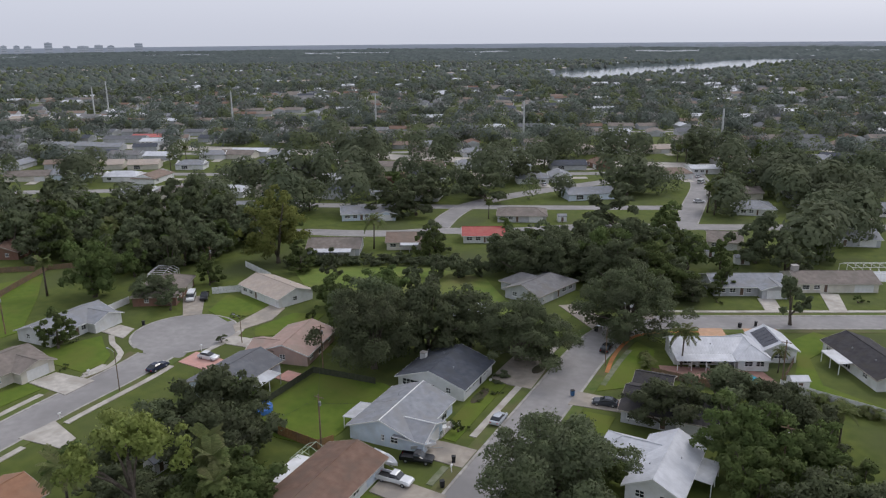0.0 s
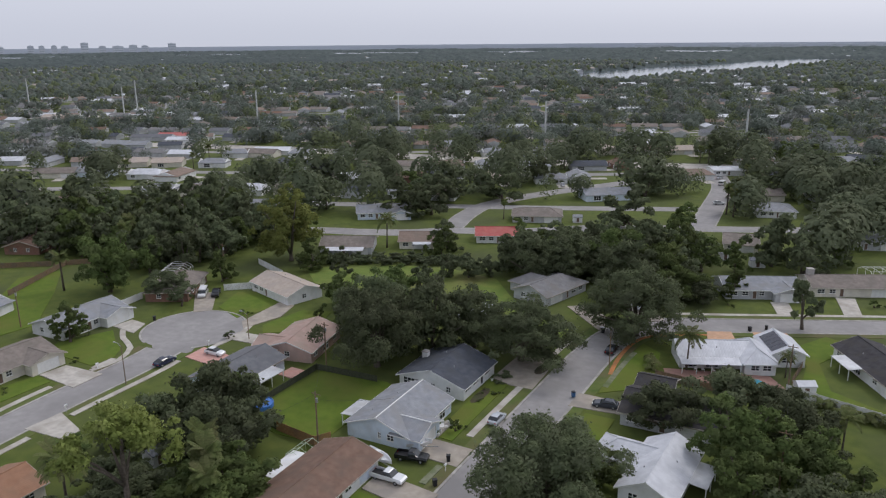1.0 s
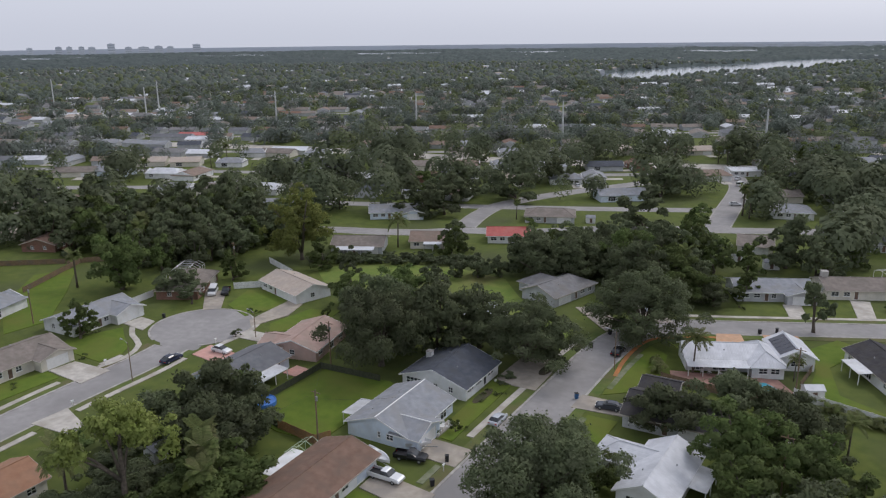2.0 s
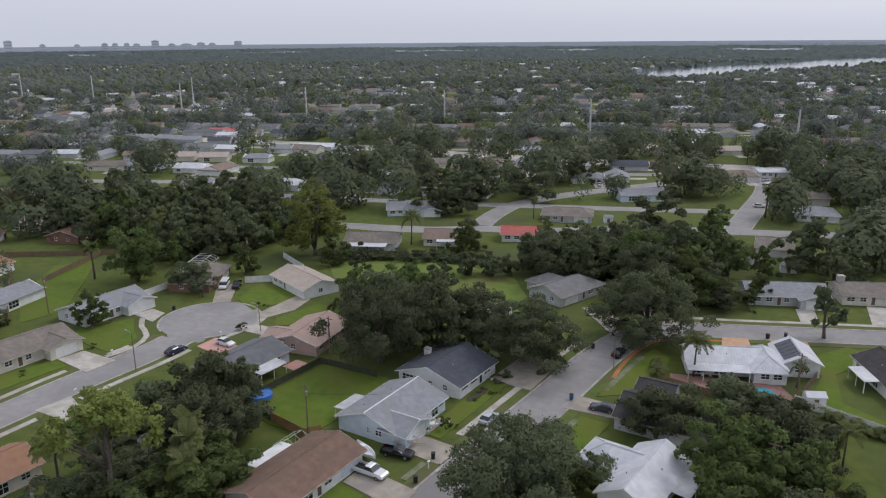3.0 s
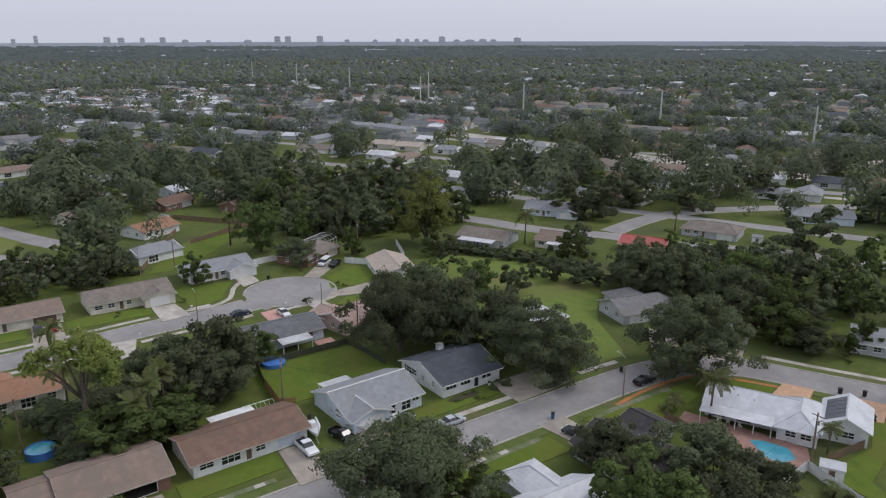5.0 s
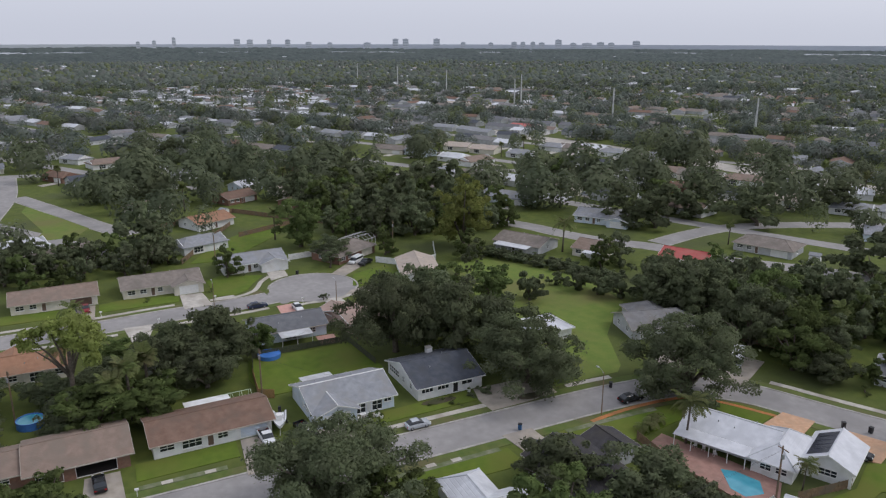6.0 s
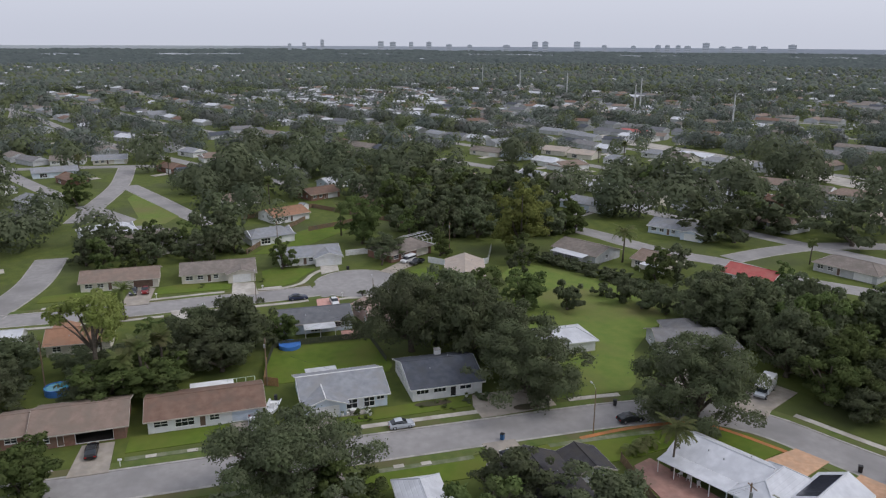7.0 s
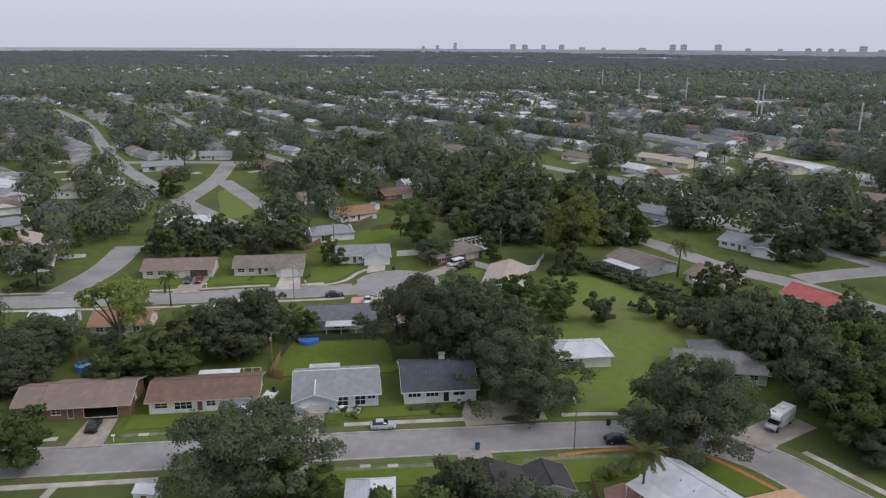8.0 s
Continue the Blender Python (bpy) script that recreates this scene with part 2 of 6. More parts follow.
def tube(bm, pts, radii, sides=8):
    """A tapering limb through the points."""
    rings = []
    for i, p in enumerate(pts):
        d = (Vector(pts[min(i + 1, len(pts) - 1)]) - Vector(pts[max(i - 1, 0)])).normalized()
        u = d.cross(Vector((0.3, 1, 0.1))).normalized()
        w = d.cross(u)
        rings.append([bm.verts.new(Vector(p) + (u * math.cos(a) + w * math.sin(a)) * radii[i]) for a in (2 * math.pi * k / sides for k in range(sides))])
    for a, b in zip(rings, rings[1:]):
        for k in range(sides):
            bm.faces.new((a[k], a[(k + 1) % sides], b[(k + 1) % sides], b[k]))
    bm.faces.new(rings[-1])
    bm.faces.new(rings[0][::-1])


def solid(bm, outline, z0, z1):
    """An upright prism over an outline in plan."""
    lo = [bm.verts.new((x, y, z0)) for x, y in outline]
    hi = [bm.verts.new((x, y, z1)) for x, y in outline]
    n = len(outline)
    bm.faces.new(hi), bm.faces.new(lo[::-1])
    for i in range(n):
        bm.faces.new((lo[i], lo[(i + 1) % n], hi[(i + 1) % n], hi[i]))


def finish(name, bm, material, parent=None, smooth=False):
    bmesh.ops.recalc_face_normals(bm, faces=bm.faces)
    me = bpy.data.meshes.new(name)
    bm.to_mesh(me)
    bm.free()
    me.materials.append(material)
    if smooth:
        me.polygons.foreach_set("use_smooth", [True] * len(me.polygons))
    ob = new(name, me)
    ob.parent = parent
    return ob


def part(name, bm, material, parent, label="", smooth=False):
    ob = finish(name, bm, material, parent, smooth)
    return tagged(ob, label) if label else ob


def thing(name, label, category, m, group=""):
    ob = new(name)
    ob.empty_display_size = 0.5
    ob.matrix_basis = m
    return tagged(ob, label, category, group)


def mesh_of(name, verts, faces, material):
    me = bpy.data.meshes.new(name)
    me.from_pydata(verts, [], faces)
    me.materials.append(material)
    return me


def slab(name, outline, z, material, label, category="", thick=0.3, parent=None):
    """A flat piece of paving or lawn over an outline in plan, its top at z."""
    bm = bmesh.new()
    solid(bm, outline, z - thick, z)
    ob = finish(name, bm, material, parent)
    return tagged(ob, label, category or name.split("_")[0], kind="structure")


def smooth_line(pts, step=3.0):
    """A smooth curve through points in plan."""
    out = []
    p = [Vector(q) for q in pts]
    p = [2 * p[0] - p[1], *p, 2 * p[-1] - p[-2]]
    for a, b, c, d in zip(p, p[1:], p[2:], p[3:]):
        n = max(2, int((c - b).length / step))
        for k in range(n):
            t = k / n
            out.append(0.5 * (2 * b + (c - a) * t + (2 * a - 5 * b + 4 * c - d) * t * t + (3 * b - a - 3 * c + d) * t ** 3))
    out.append(p[-2])
    return out


def offset(line, d):
    """The line moved d metres to its left."""
    out = []
    for i, q in enumerate(line):
        w = (line[min(i + 1, len(line) - 1)] - line[max(i - 1, 0)]).normalized()
        out.append(q + Vector((-w.y, w.x)) * d)
    return out


def strip(name, line, d0, d1, z, material, label, category="", thick=0.3):
    """A ribbon between two offsets of a line, its top at z."""
    a, b = offset(line, d0), offset(line, d1)
    bm = bmesh.new()
    rows = [[bm.verts.new((q.x, q.y, h)) for q, h in ((u, z), (v, z), (v, z - thick), (u, z - thick))] for u, v in zip(a, b)]
    for r, s in zip(rows, rows[1:]):
        for k in range(4):
            bm.faces.new((r[k], r[(k + 1) % 4], s[(k + 1) % 4], s[k]))
    bm.faces.new(rows[0]), bm.faces.new(rows[-1])
    ob = finish(name, bm, material)
    return tagged(ob, label, category or name.split("_")[0], kind="structure")


# ---------------------------------------------------------------- the ground, roads and paving
def ring_ground():
    """One sheet of land that reaches the horizon, finer near the houses."""
    rs = [0, 60, 120, 180, 240, 300, 380, 480, 620, 800, 1100, 1500, 2100, 2900, 3800, 4850]
    bm = bmesh.new()
    n = 72
    mid = bm.verts.new((-40, 100, 0))
    prev = None
    for r in rs[1:]:
        row = [bm.verts.new((-40 + r * math.cos(a), 100 + r * math.sin(a), 0)) for a in (2 * math.pi * k / n for k in range(n))]
        for k in range(n):
            if prev:
                bm.faces.new((prev[k], prev[(k + 1) % n], row[(k + 1) % n], row[k]))
            else:
                bm.faces.new((mid, row[k], row[(k + 1) % n]))
        prev = row
    return tagged(finish("ground", bm, M["grass"]), "flat grassy land reaching the horizon", "ground", kind="structure")


ring_ground()
ROAD_A = smooth_line([(-34.5, -60), (-36.2, 0), (-38.0, 50), (-39.9, 92), (-41.0, 120), (-41.6, 142), (-40.0, 155), (-33.0, 164.5), (-20, 171.5), (10, 187.5), (60, 214), (120, 246)])
ROAD_B = smooth_line([(-112.5, -120), (-113.0, -40), (-113.3, 10), (-114.5, 50), (-117.0, 72), (-118.5, 90), (-121.5, 104)])
def road(name, line, half, label):
    strip(name, line, -half, half, 0.03, M["asphalt"], label, "road")
    for s in (-1, 1):
        strip("kerb", line, s * half, s * (half + 0.45), 0.11, M["kerb"], "pale concrete kerb along the road", "kerb")
        strip("verge", line, s * (half + 0.45), s * (half + 2.4), 0.07, M["verge"], "strip of worn grass beside the kerb", "verge")

road("road_1", ROAD_A, 3.9, "grey asphalt residential street that bends")
road("road_2", [q for q in ROAD_B if q.y < 97.5], 4.0, "grey asphalt street ending in a turning circle")
CIRCLE = [Vector((-124 + 11.2 * math.cos(radians(a)), 108.8 + 11.2 * math.sin(radians(a)))) for a in range(-44, 262, 6)]
strip("kerb", CIRCLE, -0.45, 0.0, 0.11, M["kerb"], "pale concrete kerb round the turning circle", "kerb")
slab("road_mouth", [(-115.0, 96.8), (-114.2, 99.5), (-115.6, 102.0), (-130.5, 102.0), (-126.0, 99.2), (-123.2, 96.8)], 0.039, M["asphalt"], "asphalt where the street meets the turning circle", "road")
slab("road_circle", [(-124 + 11.2 * math.cos(2 * math.pi * k / 40), 108.8 + 11.2 * math.sin(2 * math.pi * k / 40)) for k in range(40)], 0.045, M["asphalt"], "round asphalt turning circle", "road")

# ---------------------------------------------------------------- houses
def pierced(bm, length, h, t, holes, m):
    """A wall of that length, height and thickness with holes (x0, z0, x1, z1) cut through it, in one piece."""
    xs = sorted({0, length, *[v for q in holes for v in (q[0], q[2])]})
    zs = sorted({0, h, *[v for q in holes for v in (q[1], q[3])]})
    full = {(i, k) for i in range(len(xs) - 1) for k in range(len(zs) - 1)
            if not any(q[0] < (xs[i] + xs[i + 1]) / 2 < q[2] and q[1] < (zs[k] + zs[k + 1]) / 2 < q[3] for q in holes)}
    vs = {}
    def at(i, k, y):
        if (i, k, y) not in vs:
            vs[i, k, y] = bm.verts.new(m @ Vector((xs[i], y, zs[k])))
        return vs[i, k, y]
    for i, k in full:
        for y in (0, t):
            bm.faces.new((at(i, k, y), at(i + 1, k, y), at(i + 1, k + 1, y), at(i, k + 1, y)))
        for di, dk, p, q in ((-1, 0, (i, k), (i, k + 1)), (1, 0, (i + 1, k), (i + 1, k + 1)), (0, -1, (i, k), (i + 1, k)), (0, 1, (i, k + 1), (i + 1, k + 1))):
            if (i + di, k + dk) not in full:
                bm.faces.new((at(*p, 0), at(*q, 0), at(*q, t), at(*p, t)))


def opening(kind, w, h, parent, m, frame_mat, fill=None):
    """A window, door or garage door set into its hole; the part's parts hang under it."""
    bm = bmesh.new()
    e = 0.07
    nx = max(2, round(w / 0.9)) if kind == "window" else 1
    nz = 2 if kind == "window" and h > 0.9 else 1
    cells = [(e + (w - e) * i / nx, e + (h - e) * k / nz, (w - e) * (i + 1) / nx, (h - e) * (k + 1) / nz) for i in range(nx) for k in range(nz)]
    pierced(bm, w, h, 0.13, cells, pose(0, -0.03, 0))
    top = part(kind, bm, frame_mat, parent)
    top.matrix_basis = m
    bm = bmesh.new()
    if kind == "garage_door":
        for k in range(4):
            box(bm, e, 0.03, e + (h - 2 * e) * k / 4 + 0.015, w - e, 0.09, e + (h - 2 * e) * (k + 1) / 4 - 0.015)
        box(bm, e, 0.07, e, w - e, 0.1, h - e)
        part("panel", bm, fill or M["trim"], top)
    elif kind == "door":
        box(bm, e, 0.04, e, w - e, 0.09, h - e)
        part("leaf", bm, fill or M["door"], top)
    elif kind == "carport":
        bm.free()
    else:
        box(bm, e, 0.05, e, w - e, 0.07, h - e)
        part("pane", bm, M["glass"], top)
        bm = bmesh.new()
        box(bm, -0.08, -0.09, -0.08, w + 0.08, 0.0, -0.004)
        part("sill", bm, frame_mat, top)
    return top


def roof_parts(home, length, width, h, rise, over, hips, mr, x0=0.0, y0=0.0, turn=0.0, ridge_cap=True, trim=True, ends=(1, 1)):
    """A gable or hip roof with its fascia boards and ridge cap. hips: how far the ridge stops short of either end."""
    m = pose(x0, y0, 0, 0, 0, turn)
    a, b = length / 2 + over * ends[0], length / 2 + over * ends[1]
    w = width / 2 + over
    slope = rise / (width / 2)
    z0, z1, t = h - over * slope, h + rise, 0.14
    ra, rb = -a + (hips[0] + over if hips[0] else 0), b - (hips[1] + over if hips[1] else 0)
    bm = bmesh.new()
    def at(x, y, z):
        return bm.verts.new(m @ Vector((x, y, z)))
    for s in (-1, 1):
        q = [at(-a, s * w, z0), at(b, s * w, z0), at(rb, 0, z1), at(ra, 0, z1)]
        p = [at(-a, s * w, z0 + t), at(b, s * w, z0 + t), at(rb, 0, z1 + t), at(ra, 0, z1 + t)]
        bm.faces.new(p), bm.faces.new(q)
        for i in range(4):
            if (hips[0] and i == 3) or (hips[1] and i == 1) or i == 2:
                continue
            bm.faces.new((q[i], q[(i + 1) % 4], p[(i + 1) % 4], p[i]))
    for e, x, r in ((0, -a, ra), (1, b, rb)):
        if hips[e]:
            for d in (0, t):
                bm.faces.new((at(x, -w, z0 + d), at(x, w, z0 + d), at(r, 0, z1 + d)))
            v = [at(x, -w, z0), at(x, w, z0), at(x, w, z0 + t), at(x, -w, z0 + t)]
            bm.faces.new(v)
    roof = part("roof", bm, mr, home)
    if ridge_cap:
        bm = bmesh.new()
        ends3 = [((ra, 0, z1 + t), (rb, 0, z1 + t))]
        for e, x, r in ((0, -a, ra), (1, b, rb)):
            if hips[e]:
                ends3 += [((r, 0, z1 + t), (x, s * w, z0 + t)) for s in (-1, 1)]
        for p, q in ends3:
            tube(bm, [m @ Vector(p), m @ Vector(q)], [0.11, 0.11], 6)
        part("ridge_cap", bm, mr if ridge_cap is True else ridge_cap, roof)
    if trim:
        def board(fill):
            bm = bmesh.new()
            fill(bm)
            part("fascia", bm, M["dulltrim"] if mr in [M[k] for k in ("r_brown", "r_tan", "r_taupe", "r_rust", "r_slate", "r_mid", "r_black")] else M["trim"], roof)
        for s in (-1, 1):
            board(lambda bm: box(bm, -a, s * w - 0.02 + s * 0.025, z0 - 0.08, b, s * w + 0.02 + s * 0.025, z0 + t - 0.01, m))
        for e, x, sg in ((0, -a, -1), (1, b, 1)):
            if hips[e]:
                board(lambda bm: box(bm, x + sg * 0.025 - 0.02, -w, z0 - 0.08, x + sg * 0.025 + 0.02, w, z0 + t - 0.01, m))
            elif ends[e]:
                for s in (-1, 1):
                    def rake(bm):
                        v = [bm.verts.new(m @ Vector((xx, y, z + d))) for xx in (x + sg * 0.006, x + sg * 0.05) for y, z in ((s * w, z0), (0, z1)) for d in (-0.08, t - 0.01)]
                        for f in ((0, 1, 3, 2), (4, 6, 7, 5), (0, 4, 5, 1), (2, 3, 7, 6), (0, 2, 6, 4), (1, 5, 7, 3)):
                            bm.faces.new([v[i] for i in f])
                    board(rake)
    return roof


def walls(home, length, width, h, rise, hips, mw, spec, x0=0.0, y0=0.0, turn=0.0, sides="fblr", frame_mat=None):
    """Four walls with openings. spec: (side, x from its left end seen from outside, sill, width, height, kind[, fill])."""
    base = pose(x0, y0, 0, 0, 0, turn)
    t = 0.2
    ms = dict(f=(length, base @ pose(-length / 2, -width / 2, 0)),
              b=(length, base @ pose(length / 2, width / 2, 0, 0, 0, 180)),
              r=(width - 2 * t, base @ pose(length / 2, -width / 2 + t, 0, 0, 0, 90)),
              l=(width - 2 * t, base @ pose(-length / 2, width / 2 - t, 0, 0, 0, -90)))
    for s in sides:
        ln, m = ms[s]
        holes = [(q[1], q[2], q[1] + q[3], q[2] + q[4]) for q in spec if q[0] == s]
        bm = bmesh.new()
        pierced(bm, ln, h, t, holes, m)
        wall = part("wall", bm, mw, home)
        for q in spec:
            if q[0] == s:
                opening(q[5], q[3], q[4], wall, m @ pose(q[1], 0.04, q[2]), frame_mat or M["trim"], M[q[6]] if len(q) > 6 else None)
    for piece, za, zb in (("house_floor", 0.03, 0.1), ("house_ceiling", h - 0.06, h - 0.02)):
        bm = bmesh.new()
        box(bm, -length / 2 + t, -width / 2 + t, za, length / 2 - t, width / 2 - t, zb, base)
        part(piece, bm, M["interior"], home)
    for e, sg in ((0, -1), (1, 1)):
        if not hips[e] and "lr"[e] in sides:
            bm = bmesh.new()
            v = [bm.verts.new(base @ Vector((sg * (length / 2 - d), y, z))) for d in (0.0, t) for y, z in ((-width / 2, h), (width / 2, h), (0, h + rise))]
            for f in ((0, 1, 2), (5, 4, 3), (0, 3, 4, 1), (1, 4, 5, 2), (2, 5, 3, 0)):
                bm.faces.new([v[i] for i in f])
            part("gable", bm, mw, home)


def posts(home, pts, h, mp, r=0.06):
    for x, y in pts:
        bm = bmesh.new()
        box(bm, x - r, y - r, 0, x + r, y + r, h)
        part("post", bm, mp, home)


def canopy(home, x0, y0, x1, y1, z0, z1, mr, post_list=(), mp=None):
    """A lean-to roof that falls from z1 at y1 to z0 at y0, on posts."""
    bm = bmesh.new()
    v = [bm.verts.new((x, y, (z0 if y == y0 else z1) + d)) for d in (0, 0.1) for x, y in ((x0, y0), (x1, y0), (x1, y1), (x0, y1))]
    for f in ((3, 2, 1, 0), (4, 5, 6, 7), (0, 1, 5, 4), (1, 2, 6, 5), (2, 3, 7, 6), (3, 0, 4, 7)):
        bm.faces.new([v[i] for i in f])
    part("porch_roof", bm, mr, home)
    posts(home, post_list, z0 - 0.01, mp or M["trim"])


def vents(home, width, h, rise, pts):
    """Roof vents: small pipes and boxes standing through the slope."""
    for x, y in pts:
        z = h + rise * (1 - abs(y) / (width / 2)) + 0.1
        bm = bmesh.new()
        tube(bm, [(x, y, z - 0.15), (x, y, z + 0.3)], [0.09, 0.09], 8)
        part("roof_vent", bm, M["metal"], home)


def house(label, x, y, turn, length, width, h=2.5, rise=1.8, hips=(0, 0), mw="white", mr="r_grey", spec=(), over=0.5, cap=True, name="house"):
    home = thing(name, label, "house", pose(x, y, 0, 0, 0, turn))
    walls(home, length, width, h, rise, hips, M[mw], spec)
    roof_parts(home, length, width, h, rise, over, hips, M[mr], ridge_cap=cap)
    return home


WIN = lambda s, x, w=1.5, z=0.95, h=1.1: (s, x, z, w, h, "window")



def chimney(home, x, y, z0, z1, material, w=0.9):
    bm = bmesh.new()
    box(bm, x - w / 2, y - w / 2, z0, x + w / 2, y + w / 2, z1)
    stack = part("chimney", bm, material, home)
    bm = bmesh.new()
    box(bm, x - w / 2 - 0.08, y - w / 2 - 0.08, z1, x + w / 2 + 0.08, y + w / 2 + 0.08, z1 + 0.12)
    part("chimney_cap", bm, M["kerb"], stack)


def front_wing(home, x, width, depth, w, h, rise, mw, mr, spec=(), over=0.5, cap=True):
    """A gabled wing that stands forward of the front wall of a house of width w."""
    walls(home, depth, width, h, rise * width / w, (0, 0), M[mw], spec, x, -w / 2 - depth / 2, 90, "lfb")
    run = depth + width / 2
    roof_parts(home, run, width, h, rise * width / w, over, (0, 0), M[mr], x, -w / 2 - depth + run / 2, 90, ridge_cap=cap, ends=(1, 0))


def plain_house(label, x, y, turn, length, width, mw, mr, hips=(0, 0), rise=1.7, wing=0, garage="trim", h=2.5, vent=True):
    """A one-storey house with windows, a door and a garage in the usual order."""
    n = (int(abs(x * 7) + abs(y * 3))) % 3
    spec = [WIN("f", 1.0, 1.8), WIN("f", 3.9, 1.5), ("f", 6.4, 0.1, 1.0, 2.05, "door")]
    spec += [WIN("b", 1.2, 1.6), WIN("b", length * 0.4, 2.4, 0.3, 1.9), WIN("b", length * 0.75, 1.4)]
    spec += [WIN("l", width * 0.25, 1.1), WIN("l", width * 0.62, 1.1), WIN("r", width * 0.4, 1.2)]
    if wing:
        spec.append(WIN("f", 8.0, 1.2))
    else:
        spec += [("f", length - 6.0, 0.1, 4.8, 2.15, "garage_door", garage)]
    home = house(label, x, y, turn, length, width, h, rise, hips, mw, mr, spec)
    if wing:
        front_wing(home, length / 2 - wing / 2, wing, 2.4, width, h, rise, mw, mr, [("l", (wing - 0.4 - 4.6) / 2, 0.1, 4.6, 2.15, "garage_door", garage)])
    if vent:
        vents(home, width, h, rise, [(-length * 0.2 + n, width * 0.2), (length * 0.15, width * 0.28)])
    return home


# west side of the near street
h1 = house("pale blue house with a grey shingle gable roof", -59.3, 97.0, 94, 14.6, 11.6, 2.5, 2.1, mw="bluewhite", mr="r_grey", cap=M["trim"],
           spec=[WIN("l", 7.3, 1.3), WIN("l", 5.6, 0.6), ("f", 7.35, 0.25, 1.95, 2.0, "window"), ("f", 9.4, 0.1, 0.95, 2.1, "door", "white"), ("f", 10.45, 0.25, 1.9, 2.0, "window"),
                 WIN("f", 12.7, 1.4, 1.3, 0.7), WIN("r", 4.0, 1.2), WIN("b", 3, 1.6), WIN("b", 9, 2.2)])
front_wing(h1, -3.75, 7.0, 1.7, 11.6, 2.5, 2.1, "bluewhite", "r_grey", [("l", 1.0, 0.1, 4.6, 2.1, "garage_door", "white")], cap=M["trim"])
canopy(h1, -5.2, 8.6, 0.6, 5.9, 2.15, 2.35, M["tin"], [(-5.0, 8.4), (-2.3, 8.4), (0.4, 8.4)])
vents(h1, 11.6, 2.5, 2.1, [(2.5, 2.0), (-4, 3.0)])
h2 = house("white house with a dark slate roof under oaks", -61.2, 115.4, 93, 13.0, 13.4, 2.5, 2.2, mw="white", mr="r_dark",
           spec=[WIN("f", 0.7, 2.3, 1.2, 0.9), WIN("f", 3.9, 2.3, 1.2, 0.9), ("f", 7.0, 0.1, 1.1, 2.1, "door", "black"), WIN("f", 8.8, 2.2, 1.2, 0.8),
                 WIN("l", 9.6, 0.95), WIN("l", 6.4, 0.95), ("l", 0.6, 0.9, 4.2, 1.3, "window"), WIN("b", 3, 2)])
chimney(h2, 1.6, 5.6, 2.6, 4.1, M["white"], 1.1)
vents(h2, 13.4, 2.5, 2.2, [(-2.2, -2.6), (2.4, 1.5)])
h3 = house("long white house with a red-brown shingle roof", -58.2, 74.0, 94, 18.2, 9.6, 2.5, 1.5, mw="white", mr="r_brown", over=0.6,
           spec=[WIN("f", 0.9, 2.2), ("f", 4.2, 0.6, 3.0, 1.6, "window"), ("f", 8.0, 0.1, 1.0, 2.05, "door"), WIN("f", 9.6, 1.6), ("f", 13.1, 0.1, 4.4, 2.15, "garage_door", "bluewhite"),
                 WIN("l", 3.0, 1.1), WIN("r", 4.0, 1.1), WIN("b", 3, 1.6), WIN("b", 8, 2.0)])
canopy(h3, -2.6, 7.7, 4.9, 4.9, 2.2, 2.3, M["white"], [(-2.4, 7.5), (1.0, 7.5), (4.7, 7.5)])
h4 = house("brown brick house with a grey-brown shingle roof", -57.2, 54.8, 94, 13.6, 10.6, 2.5, 1.8, mw="brickwall", mr="r_tan", over=0.6,
           spec=[("f", 6.2, 0.1, 5.6, 2.15, "carport"), WIN("f", 1.0, 1.6), ("f", 3.6, 0.1, 1.0, 2.05, "door"), WIN("r", 4, 1.2), WIN("b", 4, 2)])
walls(h4, 5.2, 8.4, 2.4, 1.4, (0, 0), M["brickwall"], [WIN("f", 1.2, 1.8), WIN("l", 3, 1.2)], -9.41, 0.4)
roof_parts(h4, 5.2, 8.4, 2.4, 1.4, 0.6, (0, 0), M["r_tan"], -9.41, 0.4, ends=(1, 0))

# the street with the turning circle
h5 = plain_house("cream house with a brown shingle roof and open carport", -136.6, 48.6, 93, 18.4, 9.6, "cream", "r_tan", garage="door")
h6 = plain_house("cream house with a taupe roof and front gable garage", -138.6, 72.8, 93, 18.6, 10.6, "cream", "r_taupe", wing=7.0)
h7 = plain_house("pale house with a slate-grey roof and back porch", -95.9, 95.3, -87, 15.2, 9.8, "bluewhite", "r_slate")
canopy(h7, -3.6, 8.4, 3.2, 4.95, 2.1, 2.35, M["tin"], [(-3.4, 8.2), (-0.2, 8.2), (3.0, 8.2)])
m2 = plain_house("white house with a pale grey roof and gabled garage", -148.6, 97.4, 95, 17.0, 10.0, "white", "r_grey", wing=7.4, garage="white")
m3 = plain_house("brown brick house with a brown roof beside a screened pool", -148.5, 124.5, 122, 16.0, 10.5, "brickwall", "r_taupe", (3, 3), garage="cream")
m1 = plain_house("white house with a beige shingle roof", -122.8, 137.6, -15, 17.0, 10.0, "white", "r_beige")
m4 = plain_house("pinkish stucco house with a pale brown roof", -95.3, 113.2, -75, 14.0, 10.4, "pinkwall", "r_pink", wing=6.4, garage="pinkwall")
h8 = plain_house("white house with a white metal roof on a lawn", -72.0, 145.2, 93, 10.4, 8.6, "white", "r_white", (2.5, 2.5), 1.3)
rust = plain_house("tan house with a rust-orange shingle roof", -94.6, 47.2, -87, 12.0, 9.0, "cream", "r_rust", wing=4.5)
